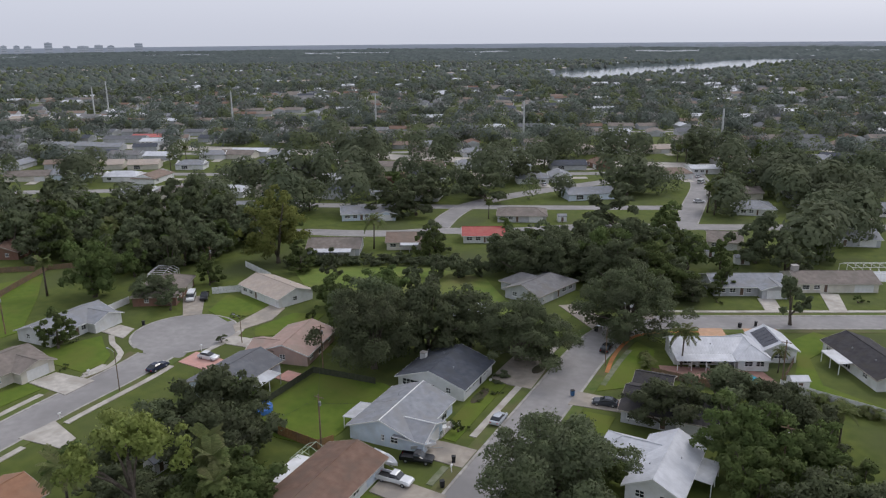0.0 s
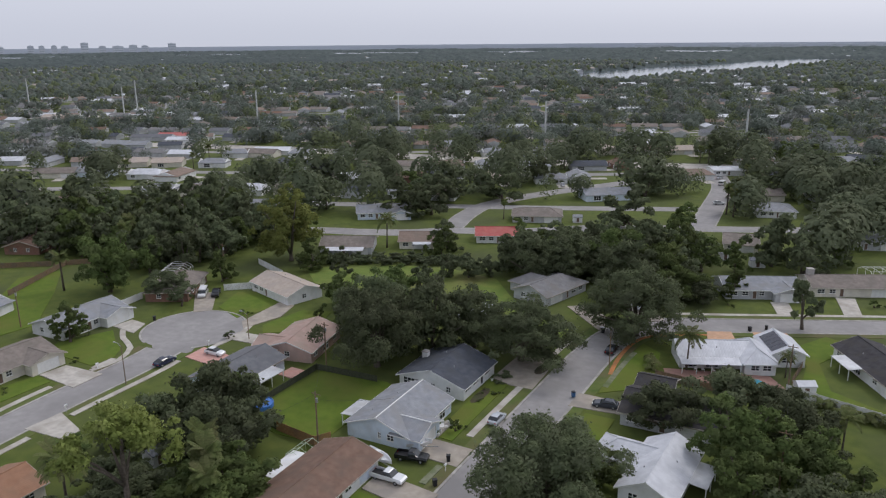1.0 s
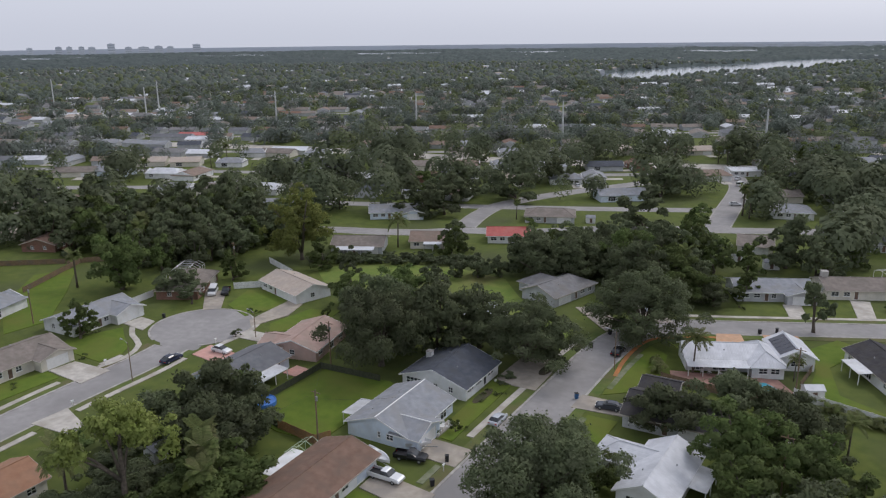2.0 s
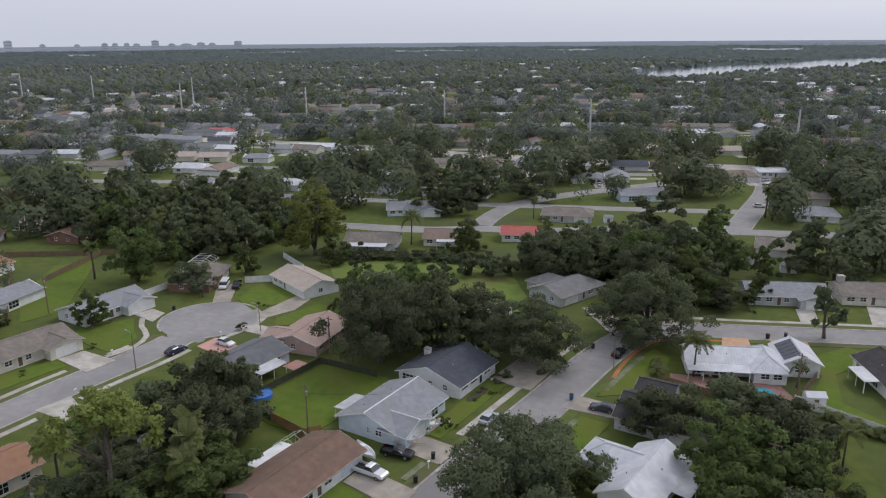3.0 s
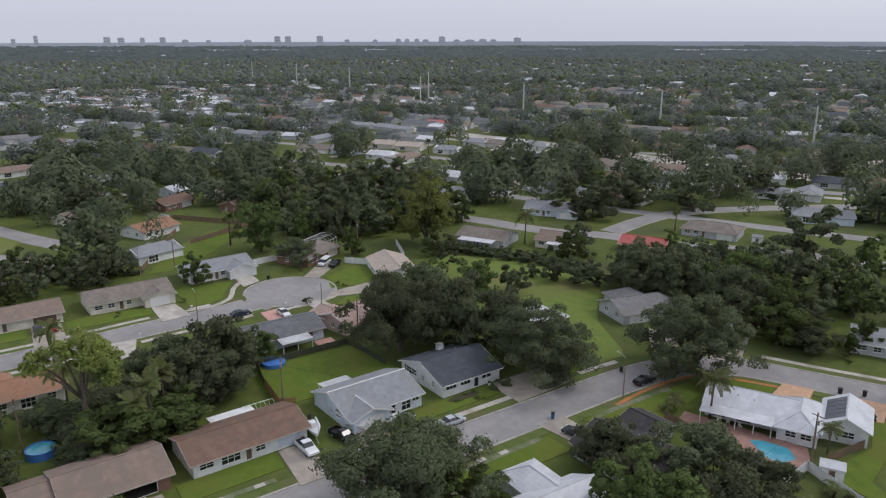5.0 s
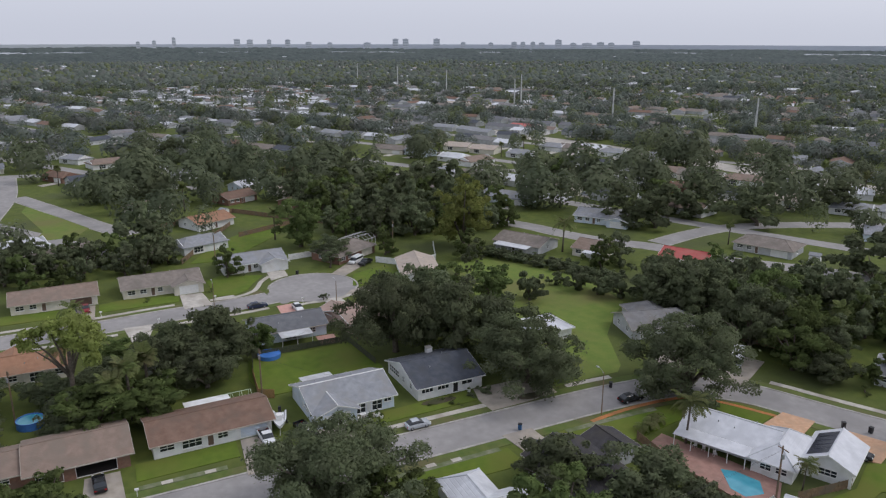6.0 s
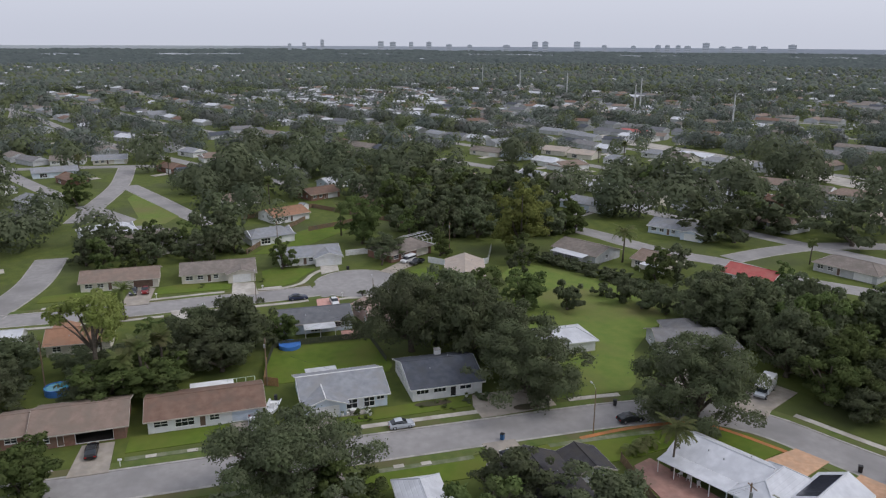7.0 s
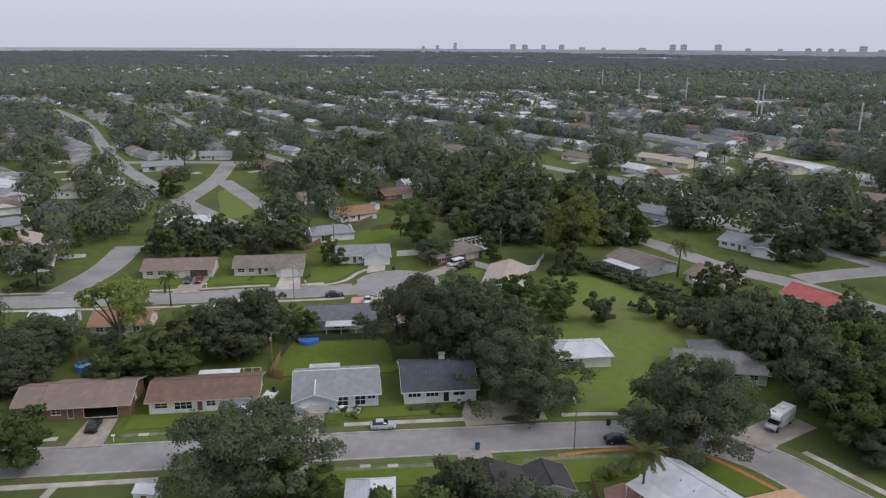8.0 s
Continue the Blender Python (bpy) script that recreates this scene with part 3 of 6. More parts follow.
corner = plain_house("white house with a pale grey roof beside the street", -95.6, 31.5, -87, 8.5, 9.0, "white", "r_white", vent=False)

# beyond the bend
m5 = house("grey stucco house with a weathered grey hip roof", -64.45, 170.8, 77, 16.4, 10.2, 2.5, 2.0, (0, 4.2), "greystucco", "r_mid",
           [("f", 1.6, 0.1, 4.8, 2.15, "garage_door", "white"), ("f", 8.0, 0.1, 1.0, 2.05, "door"), WIN("f", 10.2, 1.8), WIN("f", 13.2, 1.6), WIN("l", 2.0, 1.4), WIN("l", 6.4, 1.2), WIN("r", 4.0, 1.2), WIN("b", 3.0, 1.6), WIN("b", 13.0, 1.6)])
walls(m5, 4.6, 8.4, 2.5, 1.7, (0, 3), M["greystucco"], [WIN("f", 1.4, 1.4), WIN("r", 3.0, 1.6)], 0.2, 7.42, 90, "rfb")
roof_parts(m5, 9.6, 8.4, 2.5, 1.7, 0.5, (0, 3.4), M["r_mid"], 0.2, 4.9, 90, ends=(0, 1))
vents(m5, 10.2, 2.5, 2.0, [(-3.0, -2.0), (4.0, 2.4)])
m6 = plain_house("grey house with a slate-grey roof and white garage", -20.2, 198.0, 28, 18.0, 10.6, "greystucco", "r_grey", wing=7.0, garage="white")
m6b = plain_house("low grey-roofed house with a broad brick chimney", -1.0, 210.6, 28, 20.0, 10.0, "cream", "r_taupe")
chimney(m6b, -9.0, 0.5, 2.6, 5.6, M["kerb"], 1.5)
near_white = house("white metal-roofed house beside the street oak", -16.8, 101.4, 90, 14.8, 7.6, 2.6, 1.9, (0, 0), "white", "r_white", [WIN("l", 1.2, 1.3), WIN("l", 4.6, 1.5), WIN("f", 2, 1.4), WIN("r", 3, 1.5)])
walls(near_white, 6.2, 6.2, 2.4, 1.5, (0, 3), M["white"], [WIN("r", 2, 1.6)], 2.7, 6.91, 90, "rfb")
roof_parts(near_white, 10.0, 6.2, 2.4, 1.5, 0.4, (0, 2.8), M["r_white"], 2.7, 5.0, 90, ends=(0, 1))
canopy(near_white, -1.5, -6.9, 5.0, -3.9, 2.1, 2.35, M["tin"], [(-1.3, -6.7), (1.7, -6.7), (4.8, -6.7)])
vents(near_white, 7.6, 2.6, 1.9, [(1.0, -2.0), (-3.0, 1.6)])
h10 = plain_house("grey house with a black shingle roof under trees", -20.4, 121.2, 4, 15.0, 10.6, "greystucco", "r_black", (0, 4), 1.9)
walls(h10, 6.0, 6.0, 2.5, 1.1, (0, 0), M["greystucco"], [WIN("l", 2, 1.2)], -4.4, 8.2)
roof_parts(h10, 6.0, 6.0, 2.5, 1.1, 0.5, (0, 0), M["r_black"], -4.4, 8.2)
h12 = plain_house("white house with a black shingle roof and screened porch", 9.2, 158.6, 122, 18.5, 9.4, "white", "r_black")
canopy(h12, -2.0, 7.8, 4.6, 4.8, 2.2, 2.4, M["tin"], [(-1.8, 7.6), (1.3, 7.6), (4.4, 7.6)])

# the white house with the pool
pool_home = house("white stucco house with a white metal roof and patio", -20.6, 149.4, 27, 13.4, 7.4, 2.7, 1.7, (0, 0), "white", "r_white",
                  [WIN("f", 1, 2.4, 0.2, 2.0), WIN("f", 5, 2.4, 0.2, 2.0), WIN("b", 2, 1.5), WIN("b", 7, 1.5), WIN("l", 3, 1.2)])
canopy(pool_home, -7.1, -7.0, 4.2, -4.15, 2.15, 2.5, M["r_white"], [(-6.9, -6.8), (-4.2, -6.8), (-1.4, -6.8), (1.4, -6.8), (4.0, -6.8)])
walls(pool_home, 10.6, 5.8, 2.7, 1.7, (2, 2), M["white"], [WIN("l", 1, 1.6), WIN("l", 3.2, 1.6), WIN("f", 2, 2)], 7.7, -1.2, 90)
roof_parts(pool_home, 10.6, 5.8, 2.7, 1.7, 0.6, (2.6, 2.6), M["r_white"], 7.7, -1.2, 90)
vents(pool_home, 7.4, 2.7, 1.7, [(-2.0, -1.6), (0.6, -1.9), (3.0, 1.5)])
garage_home = house("white gabled garage with a roof solar array", -8.9, 157.6, 117, 9.0, 6.6, 2.8, 1.6, (0, 0), "white", "r_white", [WIN("l", 2, 2.5), WIN("r", 2, 2)], cap=True)
for k in range(5):
    bm = bmesh.new()
    ang = math.atan2(1.6, 3.3)
    box(bm, -3.9 + 1.55 * k, 0.0, 0, -3.9 + 1.55 * k + 1.40, 3.1, 0.05, pose(0, 0.25, 4.45, -math.degrees(ang), 0, 0))
    part("solar_panel", bm, M["solar"], garage_home)

# ---------------------------------------------------------------- trees
def sprays(name, c, u, w, s, out, material):
    """Three-cornered leaf sprays at c, spanned by u and w, that catch the light as the clump does that they clothe."""
    k = len(c)
    a, p, q = c - u * s, c + w * s + u * s * 0.4, c - w * s * 0.8 + u * s * 0.7
    wrong = (np.cross(p - a, q - a) * out).sum(1) < 0
    p[wrong], q[wrong] = q[wrong], p[wrong].copy()
    me = bpy.data.meshes.new(name)
    me.vertices.add(k * 3), me.loops.add(k * 3), me.polygons.add(k)
    me.vertices.foreach_set("co", np.stack([a, p, q], 1).ravel())
    me.loops.foreach_set("vertex_index", np.arange(k * 3))
    me.polygons.foreach_set("loop_start", np.arange(0, k * 3, 3))
    me.update(calc_edges=True)
    face = np.cross(p - a, q - a)
    face /= np.linalg.norm(face, axis=1)[:, None] + 1e-9
    nrm = out / (np.linalg.norm(out, axis=1)[:, None] + 1e-9) * 0.8 + face * 0.35
    nrm /= np.linalg.norm(nrm, axis=1)[:, None]
    me.attributes.new("custom_normal", "FLOAT_VECTOR", "POINT").data.foreach_set("vector", np.repeat(nrm, 3, axis=0).ravel())
    me.materials.append(material)
    return me


def leaf_mesh(name, blobs, count, size, material, seed, flat=0.0, squash=0.85):
    """Leaf sprays scattered through and over a set of clumps (x, y, z, radius): uneven outline, with gaps."""
    rng = np.random.default_rng(seed)
    b = np.array(blobs)
    pick = rng.choice(len(b), count, p=b[:, 3] ** 2 / (b[:, 3] ** 2).sum())
    d = rng.normal(size=(count, 3))
    d /= np.linalg.norm(d, axis=1)[:, None]
    d[:, 2] = np.where(d[:, 2] < -0.45, -d[:, 2] * 0.6, d[:, 2])
    r = b[pick, 3] * rng.uniform(0.5, 1.15, count) ** 0.6 * np.where(rng.uniform(0, 1, count) < 0.16, rng.uniform(1.05, 1.5, count), 1.0)
    c = b[pick, :3] + d * r[:, None] * np.array([1, 1, squash])
    u = rng.normal(size=(count, 3)) + d * 0.2
    u /= np.linalg.norm(u, axis=1)[:, None]
    nrm = d * 1.0 + np.array([0, 0, 0.25]) + rng.normal(size=(count, 3)) * 0.42
    w = np.cross(nrm, u)
    w /= np.linalg.norm(w, axis=1)[:, None] + 1e-6
    s = size * rng.uniform(0.5, 1.25, count)[:, None]
    mid = b[:, :3].mean(0)
    far = c - mid
    far /= np.linalg.norm(far, axis=1)[:, None] + 1e-6
    return sprays(name, c, u, w, s, d * 0.8 + far * 0.35 + np.array([0, 0, 0.2]), material)


def crown_blobs(rng, radius, height, base, n):
    """Clumps of a spreading crown, carried in lobes by limbs of unequal reach, with gaps between the lobes."""
    out = []
    limbs = max(4, min(10, n // 8))
    turn = rng.uniform(0, 6.3)
    for i in range(limbs):
        leader = i % 4 == 3
        a = turn + 2 * math.pi * (i + rng.uniform(-0.32, 0.32)) / limbs
        reach = radius * (rng.uniform(0.12, 0.34) if leader else rng.uniform(0.58, 0.88))
        tip = base + (height - base) * (rng.uniform(0.80, 0.93) if leader else rng.uniform(0.50, 0.80))
        spread = radius * rng.uniform(0.15, 0.25)
        for k in range(-(-n // limbs)):
            q = rng.uniform(0.42, 1.05)
            x, y = reach * q * math.cos(a) + rng.gauss(0, spread), reach * q * math.sin(a) + rng.gauss(0, spread)
            far = min(1.0, math.hypot(x, y) / radius)
            lid = base + (height - base) * math.sqrt(max(0.05, 1 - (far * 0.94) ** 2))
            z = min(base + (tip - base) * (0.35 + 0.65 * math.sqrt(q)) + rng.uniform(-0.30 if leader else -0.52, 0.16) * (height - base), lid)
            rr = radius * (rng.uniform(0.15, 0.23) if k % 3 == 0 else rng.uniform(0.09, 0.16))
            out.append((x, y, max(z - rr * 0.4, base * 0.6 + rr * 0.5), rr))
    return out


def broad_tree(label, kind, radius, height, base, lobes, leaves, size, seed, limbs=7, name="tree"):
    """A tree built once: tapered trunk, forked limbs and a crown of leaf sprays."""
    rng = random.Random(seed)
    home = thing(name, label, "tree", pose(0, 0, 0))
    blobs = crown_blobs(rng, radius, height, base, lobes)
    bm = bmesh.new()
    r0 = min(0.045 * height, 0.05 * radius + 0.08)
    fork = base * rng.uniform(0.5, 0.75)
    tube(bm, [(0, 0, -0.1), (0.05, 0, 0.5), (0.2, 0.1, fork), (0.3, 0.1, base)], [r0 * 1.3, r0, r0 * 0.85, r0 * 0.6], 9)
    for q in rng.sample(blobs, min(limbs, len(blobs))):
        mid = Vector((q[0] * 0.45, q[1] * 0.45, fork + (q[2] - fork) * 0.55))
        tube(bm, [(0.2, 0.1, fork), mid, Vector(q[:3])], [r0 * 0.62, r0 * 0.38, r0 * 0.12], 6)
    part("trunk", bm, M["bark"], home, smooth=True)
    crown = new("crown", leaf_mesh("crown", blobs, leaves, size, M[kind], seed))
    crown.parent = home
    return home


def frond(bm, origin, heading, length, droop, width=0.35, lift=0.55):
    """An arching palm frond with leaflets on both sides."""
    pts = []
    for k in range(7):
        s = k / 6
        pts.append(Vector(origin) + Vector((math.cos(heading) * length * s * (1 - 0.25 * droop * s), math.sin(heading) * length * s * (1 - 0.25 * droop * s), length * (lift * s - droop * s * s))))
    side = Vector((-math.sin(heading), math.cos(heading), 0))
    for k, (a, b) in enumerate(zip(pts, pts[1:])):
        w0, w1 = width * math.sin(math.pi * (0.12 + 0.8 * k / 6)), width * math.sin(math.pi * (0.12 + 0.8 * (k + 1) / 6))
        for s in (-1, 1):
            for j in range(2):
                p, q = a.lerp(b, j / 2), a.lerp(b, j / 2 + 0.36)
                v = [bm.verts.new(x) for x in (p, q, q + side * s * w1 * 1.5 + Vector((0, 0, -0.35 * w1)) + (b - a) * 0.5, p + side * s * w0 * 1.5 + Vector((0, 0, -0.35 * w0)) + (b - a) * 0.5)]
                bm.faces.new(v)


def palm(label, height, length, count, seed, droop=0.75):
    rng = random.Random(seed)
    home = thing("palm_tree", label, "palm tree", pose(0, 0, 0))
    bm = bmesh.new()
    tube(bm, [(0, 0, -0.1), (0.08, 0.03, height * 0.4), (0.15, 0.1, height * 0.8), (0.15, 0.1, height)], [0.24, 0.17, 0.15, 0.18], 8)
    part("trunk", bm, M["bark"], home, smooth=True)
    bm = bmesh.new()
    for k in range(count):
        frond(bm, (0.15, 0.1, height - 0.05), 2.4 * k + rng.uniform(-0.2, 0.2), length * rng.uniform(0.85, 1.1), droop * rng.uniform(0.7, 1.3), 0.35, rng.uniform(0.0, 1.25))
    part("crown", bm, M["palm"], home)
    return home


KINDS = {}
def kind_of(key, *args, **kw):
    KINDS[key] = [args, kw, None]

kind_of("oak_a", "big dark live oak with a spreading crown", "oak", 10.0, 13.0, 3.9, 84, 42000, 0.195, 11, 20)
kind_of("oak_b", "big dark live oak with a drooping, spreading crown", "oak", 9.0, 14.0, 1.6, 104, 42000, 0.195, 12, 16)
kind_of("oak_c", "dark live oak with a domed crown", "oak", 6.9, 11.0, 1.3, 72, 12500, 0.25, 13)
kind_of("green_a", "mid-green broadleaf tree in a garden", "green", 5.5, 11.0, 1.1, 60, 12500, 0.225, 14)
kind_of("green_b", "slim mid-green tree with an open crown", "green", 3.5, 8.5, 0.9, 40, 4800, 0.24, 15)
kind_of("yellow_a", "tall yellow-green tree above the woods", "yellow", 7.0, 16.0, 2.2, 80, 16000, 0.26, 16)
kind_of("bush", "rounded green garden shrub", "green", 1.3, 1.9, 0.3, 12, 700, 0.18, 17, 3)
kind_of("umbrella", "tall pale green tree with a bare trunk and flat open crown", "yellow", 6.6, 17.0, 11.0, 44, 8500, 0.24, 23, 6)
kind_of("clump", "dense dark shrubbery clump", "oak", 2.8, 4.2, 0.3, 26, 2600, 0.26, 19, 3)
kind_of("small", "small dark broadleaf garden tree", "oak", 2.8, 6.0, 1.8, 24, 3400, 0.23, 18, 5)


COUNTED, CROWD = [], []
def plant(key, x, y, scale=1.0, turn=None, tall=1.0, label=None):
    """A tree of a kind; the first is built, the rest are copies that share its meshes."""
    k = KINDS[key]
    if key[:3] == "mid":
        if len(COUNTED) >= 170:
            CROWD.append((x, y, k[0][2] * scale * 0.85, k[0][3] * scale * tall))
            return None
        COUNTED.append(key)
    if turn is None:
        turn = (x * 37.3 + y * 71.9) % 360
    m = pose(x, y, 0, 0, 0, turn)
    if k[2] is None:
        k[2] = palm(*k[0]) if key.startswith("palm") else broad_tree(*k[0], **k[1])
        k[2].matrix_basis = m @ Matrix.Diagonal((scale, scale, scale * tall, 1))
        ob = k[2]
    else:
        ob = copy_thing(k[2], m)
        ob.scale = (scale, scale, scale * tall)
    if label:
        tagged(ob, label)
    return ob

kind_of("palm_a", "feather palm with a slim grey trunk", 7.3, 3.5, 30, 21)
kind_of("palm_b", "cabbage palm with a round head", 6.5, 1.7, 40, 22, 0.55)

# ---------------------------------------------------------------- streets further off, paths, drives and lawns
ROAD_C = smooth_line([(-215, 162), (-163, 190.5), (-146, 197.5), (-131, 205), (-119, 215), (-100, 224), (-77, 243), (-52, 256), (-27, 268), (40, 302)])
ROAD_D = smooth_line([(-48, 258), (-52, 295), (-57, 335), (-66, 365)])
ROAD_C2 = smooth_line([(-122, 219), (-127, 238), (-128, 258), (-119, 285), (-95, 330)])
ROAD_E = smooth_line([(-330, 180), (-285, 207), (-270, 222), (-255, 250)])
ROAD_F = smooth_line([(-212, 22), (-236, 23), (-283, 25), (-334, 21)])
ROAD_H = smooth_line([(-341, -75), (-339, -30), (-337, 22), (-330, 48)])
ROAD_I = smooth_line([(-372, -56), (-478, -74), (-695, -127), (-857, -175)], 12)
ROAD_J = smooth_line([(-461, -60), (-468, -10), (-472, 8), (-465, 60)], 8)
ROAD_F2 = smooth_line([(-282, 29), (-250, 44), (-219, 58), (-200, 68)])
ROAD_G = smooth_line([(-116, 22), (-140, 26), (-166, 25)])
for name, line, half in (("road_3", ROAD_C, 3.6), ("road_4", ROAD_D, 4.0), ("road_5", ROAD_C2, 3.6), ("road_6", ROAD_E, 3.6), ("road_7", ROAD_F, 3.8), ("road_8", ROAD_F2, 3.4), ("road_9", ROAD_G, 4.0), ("road_10", ROAD_H, 3.6), ("road_11", ROAD_I, 3.4), ("road_12", ROAD_J, 6.0)):
    strip(name, line, -half, half, 0.045 + 0.006 * int(name[5:]), M["asphalt"], "grey asphalt street between gardens", "road")
    for s in (-1, 1):
        strip("kerb", line, s * half, s * (half + 0.45), 0.035, M["kerb"], "pale concrete kerb along the road", "kerb")

def along(line, d, a, b):
    """The stretch of an offset line between two values of y."""
    return [q for q in offset(line, d) if a <= q.y <= b]

def path_on(line, d, a, b, w=1.25, name="sidewalk", m="concrete", z=0.12, label="pale concrete sidewalk between lawn and verge"):
    c = along(line, d, a, b)
    if len(c) > 1:
        strip(name, c, -w / 2, w / 2, z, M[m], label, name)

for a, b in ((-50, 55), (97, 121), (134.5, 149)):
    path_on(ROAD_A, 6.9, a, b)
path_on(ROAD_A, -6.9, 20, 75)
for d, a, b in ((6.9, 62, 78), (6.9, 83.5, 89.5), (-6.9, 75, 116), (-6.9, 124, 146)):
    path_on(ROAD_A, d, a, b, 1.1, "sidewalk", "mossy", 0.116, "old sidewalk overgrown with moss and grass")
path_on(ROAD_B, -6.6, -100, 64), path_on(ROAD_B, -6.6, 69.8, 96)
path_on(ROAD_B, 6.6, -100, 24), path_on(ROAD_B, 6.6, 30, 76.5), path_on(ROAD_B, 6.6, 83.5, 90)
strip("sidewalk", [q for q in offset(ROAD_A, 6.9) if q.x > -36.5], -0.65, 0.65, 0.12, M["concrete"], "pale concrete sidewalk between lawn and verge", "sidewalk")
strip("sidewalk", smooth_line([(-123.9, 83), (-123.6, 89), (-127.0, 94.4), (-133, 97.0), (-137.5, 100.2)]), -0.6, 0.6, 0.12, M["concrete"], "curving concrete footpath across a lawn", "sidewalk")
strip("sidewalk", smooth_line([(-110.6, 97), (-112.2, 104), (-112.4, 112), (-116, 119.5)]), -0.6, 0.6, 0.12, M["concrete"], "curving concrete footpath round the turning circle", "sidewalk")
strip("sidewalk", [Vector((-31.6, 58.4)), Vector((-24.0, 57.6))], -0.6, 0.6, 0.122, M["concrete"], "narrow concrete footpath across a lawn", "sidewalk")
strip("bare_earth", smooth_line([(-35.4, 133), (-36.4, 140), (-36.6, 148), (-35.2, 154.6), (-30.5, 158.8), (-23.6, 163.0)], 1.5), -0.42, 0.42, 0.125, M["soil"], "narrow trench of bare orange soil in the grass", "soil")
for name, outline, m, label in (
        ("driveway_h1", [(-44.3, 90.0), (-44.6, 95.6), (-50.5, 95.4), (-51.9, 95.2), (-51.6, 89.8)], "drive", "stained concrete driveway"),
        ("driveway_h3", [(-42.6, 77.5), (-42.9, 82.6), (-53.6, 83.0), (-53.2, 78.2)], "drive", "stained concrete driveway"),
        ("driveway_h4", [(-41.9, 55.2), (-42.2, 61.0), (-51.4, 60.4), (-51.2, 55.6)], "drive", "stained concrete driveway"),
        ("driveway_h2", [(-45.5, 119.5), (-46.2, 128.0), (-47.0, 133.6), (-54.5, 133.4), (-54.2, 120.2), (-50, 119.2)], "drive", "broad worn concrete driveway under oaks"),
        ("driveway_h5", [(-118.2, 50.8), (-118.4, 57.2), (-131.3, 57.4), (-131.2, 51.4)], "drive", "stained concrete driveway"),
        ("driveway_h6", [(-119.8, 76.6), (-120.4, 83.2), (-130.4, 82.0), (-130.7, 76.6)], "concrete", "pale concrete driveway"),
        ("driveway_m2", [(-133.5, 100.0), (-136.0, 105.0), (-141.0, 105.2), (-141.2, 100.3)], "concrete", "pale concrete driveway"),
        ("driveway_m3", [(-132.5, 115.9), (-129.6, 119.0), (-139.0, 129.0), (-143.4, 125.8)], "drive", "stained concrete driveway"),
        ("driveway_m1", [(-117.8, 117.2), (-114.4, 114.4), (-112.2, 124.0), (-114.8, 131.6), (-119.6, 132.6)], "drive", "stained concrete driveway"),
        ("driveway_m4", [(-113.4, 108.2), (-113.4, 112.6), (-104.2, 113.8), (-104.0, 109.4)], "concrete", "pale concrete driveway"),
        ("driveway_h7", [(-113.0, 97.0), (-113.6, 102.4), (-101.6, 102.0), (-101.4, 96.6)], "pink", "pink concrete driveway"),
        ("driveway_east", [(-37.4, 117.0), (-37.6, 122.6), (-28.3, 123.2), (-28.0, 118.6)], "drive", "stained concrete driveway"),
        ("driveway_south", [(-36.4, 88.0), (-36.6, 94.0), (-27.4, 95.6), (-27.4, 90.0)], "drive", "stained concrete driveway"),
        ("driveway_pool", [(-24.6, 164.8), (-20.0, 167.2), (-17.4, 161.0), (-18.8, 157.0), (-22.6, 157.2)], "paver", "orange paved driveway"),
        ("driveway_garage", [(-16.0, 169.2), (-9.4, 172.4), (-6.6, 165.2), (-9.8, 162.6), (-13.6, 164.0)], "paver", "orange paved driveway"),
        ("driveway_m6", [(-12.8, 183.4), (-9.4, 185.4), (-12.0, 193.6), (-15.8, 192.0)], "concrete", "pale concrete driveway"),
        ("driveway_m6b", [(0.4, 190.4), (4.0, 192.2), (1.6, 204.8), (-2.6, 203.6)], "concrete", "pale concrete driveway"),
        ("driveway_m5", [(-45.2, 153.5), (-44.2, 159.6), (-52.6, 168.0), (-57.2, 164.4)], "drive", "stained concrete driveway"),
        ("driveway_camper", [(-41.6, 165.6), (-39.4, 162.4), (-34.2, 166.6), (-36.6, 169.4), (-41.4, 178.4), (-47.6, 175.4)], "drive", "stained concrete driveway"),
        ("driveway_rust", [(-112.4, 63.0), (-112.4, 69.6), (-104.0, 67.6), (-103.0, 64.4)], "concrete", "pale concrete driveway"),
        ("patio_pool", [(-26.0, 137.6), (-22.6, 137.0), (-8.6, 137.8), (-5.6, 143.2), (-9.0, 147.4), (-16.8, 145.0), (-27.4, 141.0)], "terracotta", "pinkish paved patio round the pool"),
        ("patio_h1", [(-51.4, 96.0), (-51.7, 101.6), (-53.1, 101.6), (-53.0, 96.2)], "concrete", "pale concrete front patio"),
        ("patio_h7", [(-85.8, 100.5), (-85.9, 104.4), (-90.6, 104.4), (-90.6, 100.5)], "pink", "pink concrete patio")):
    slab(name, outline, 0.14, M[m], label, name.split("_")[0])
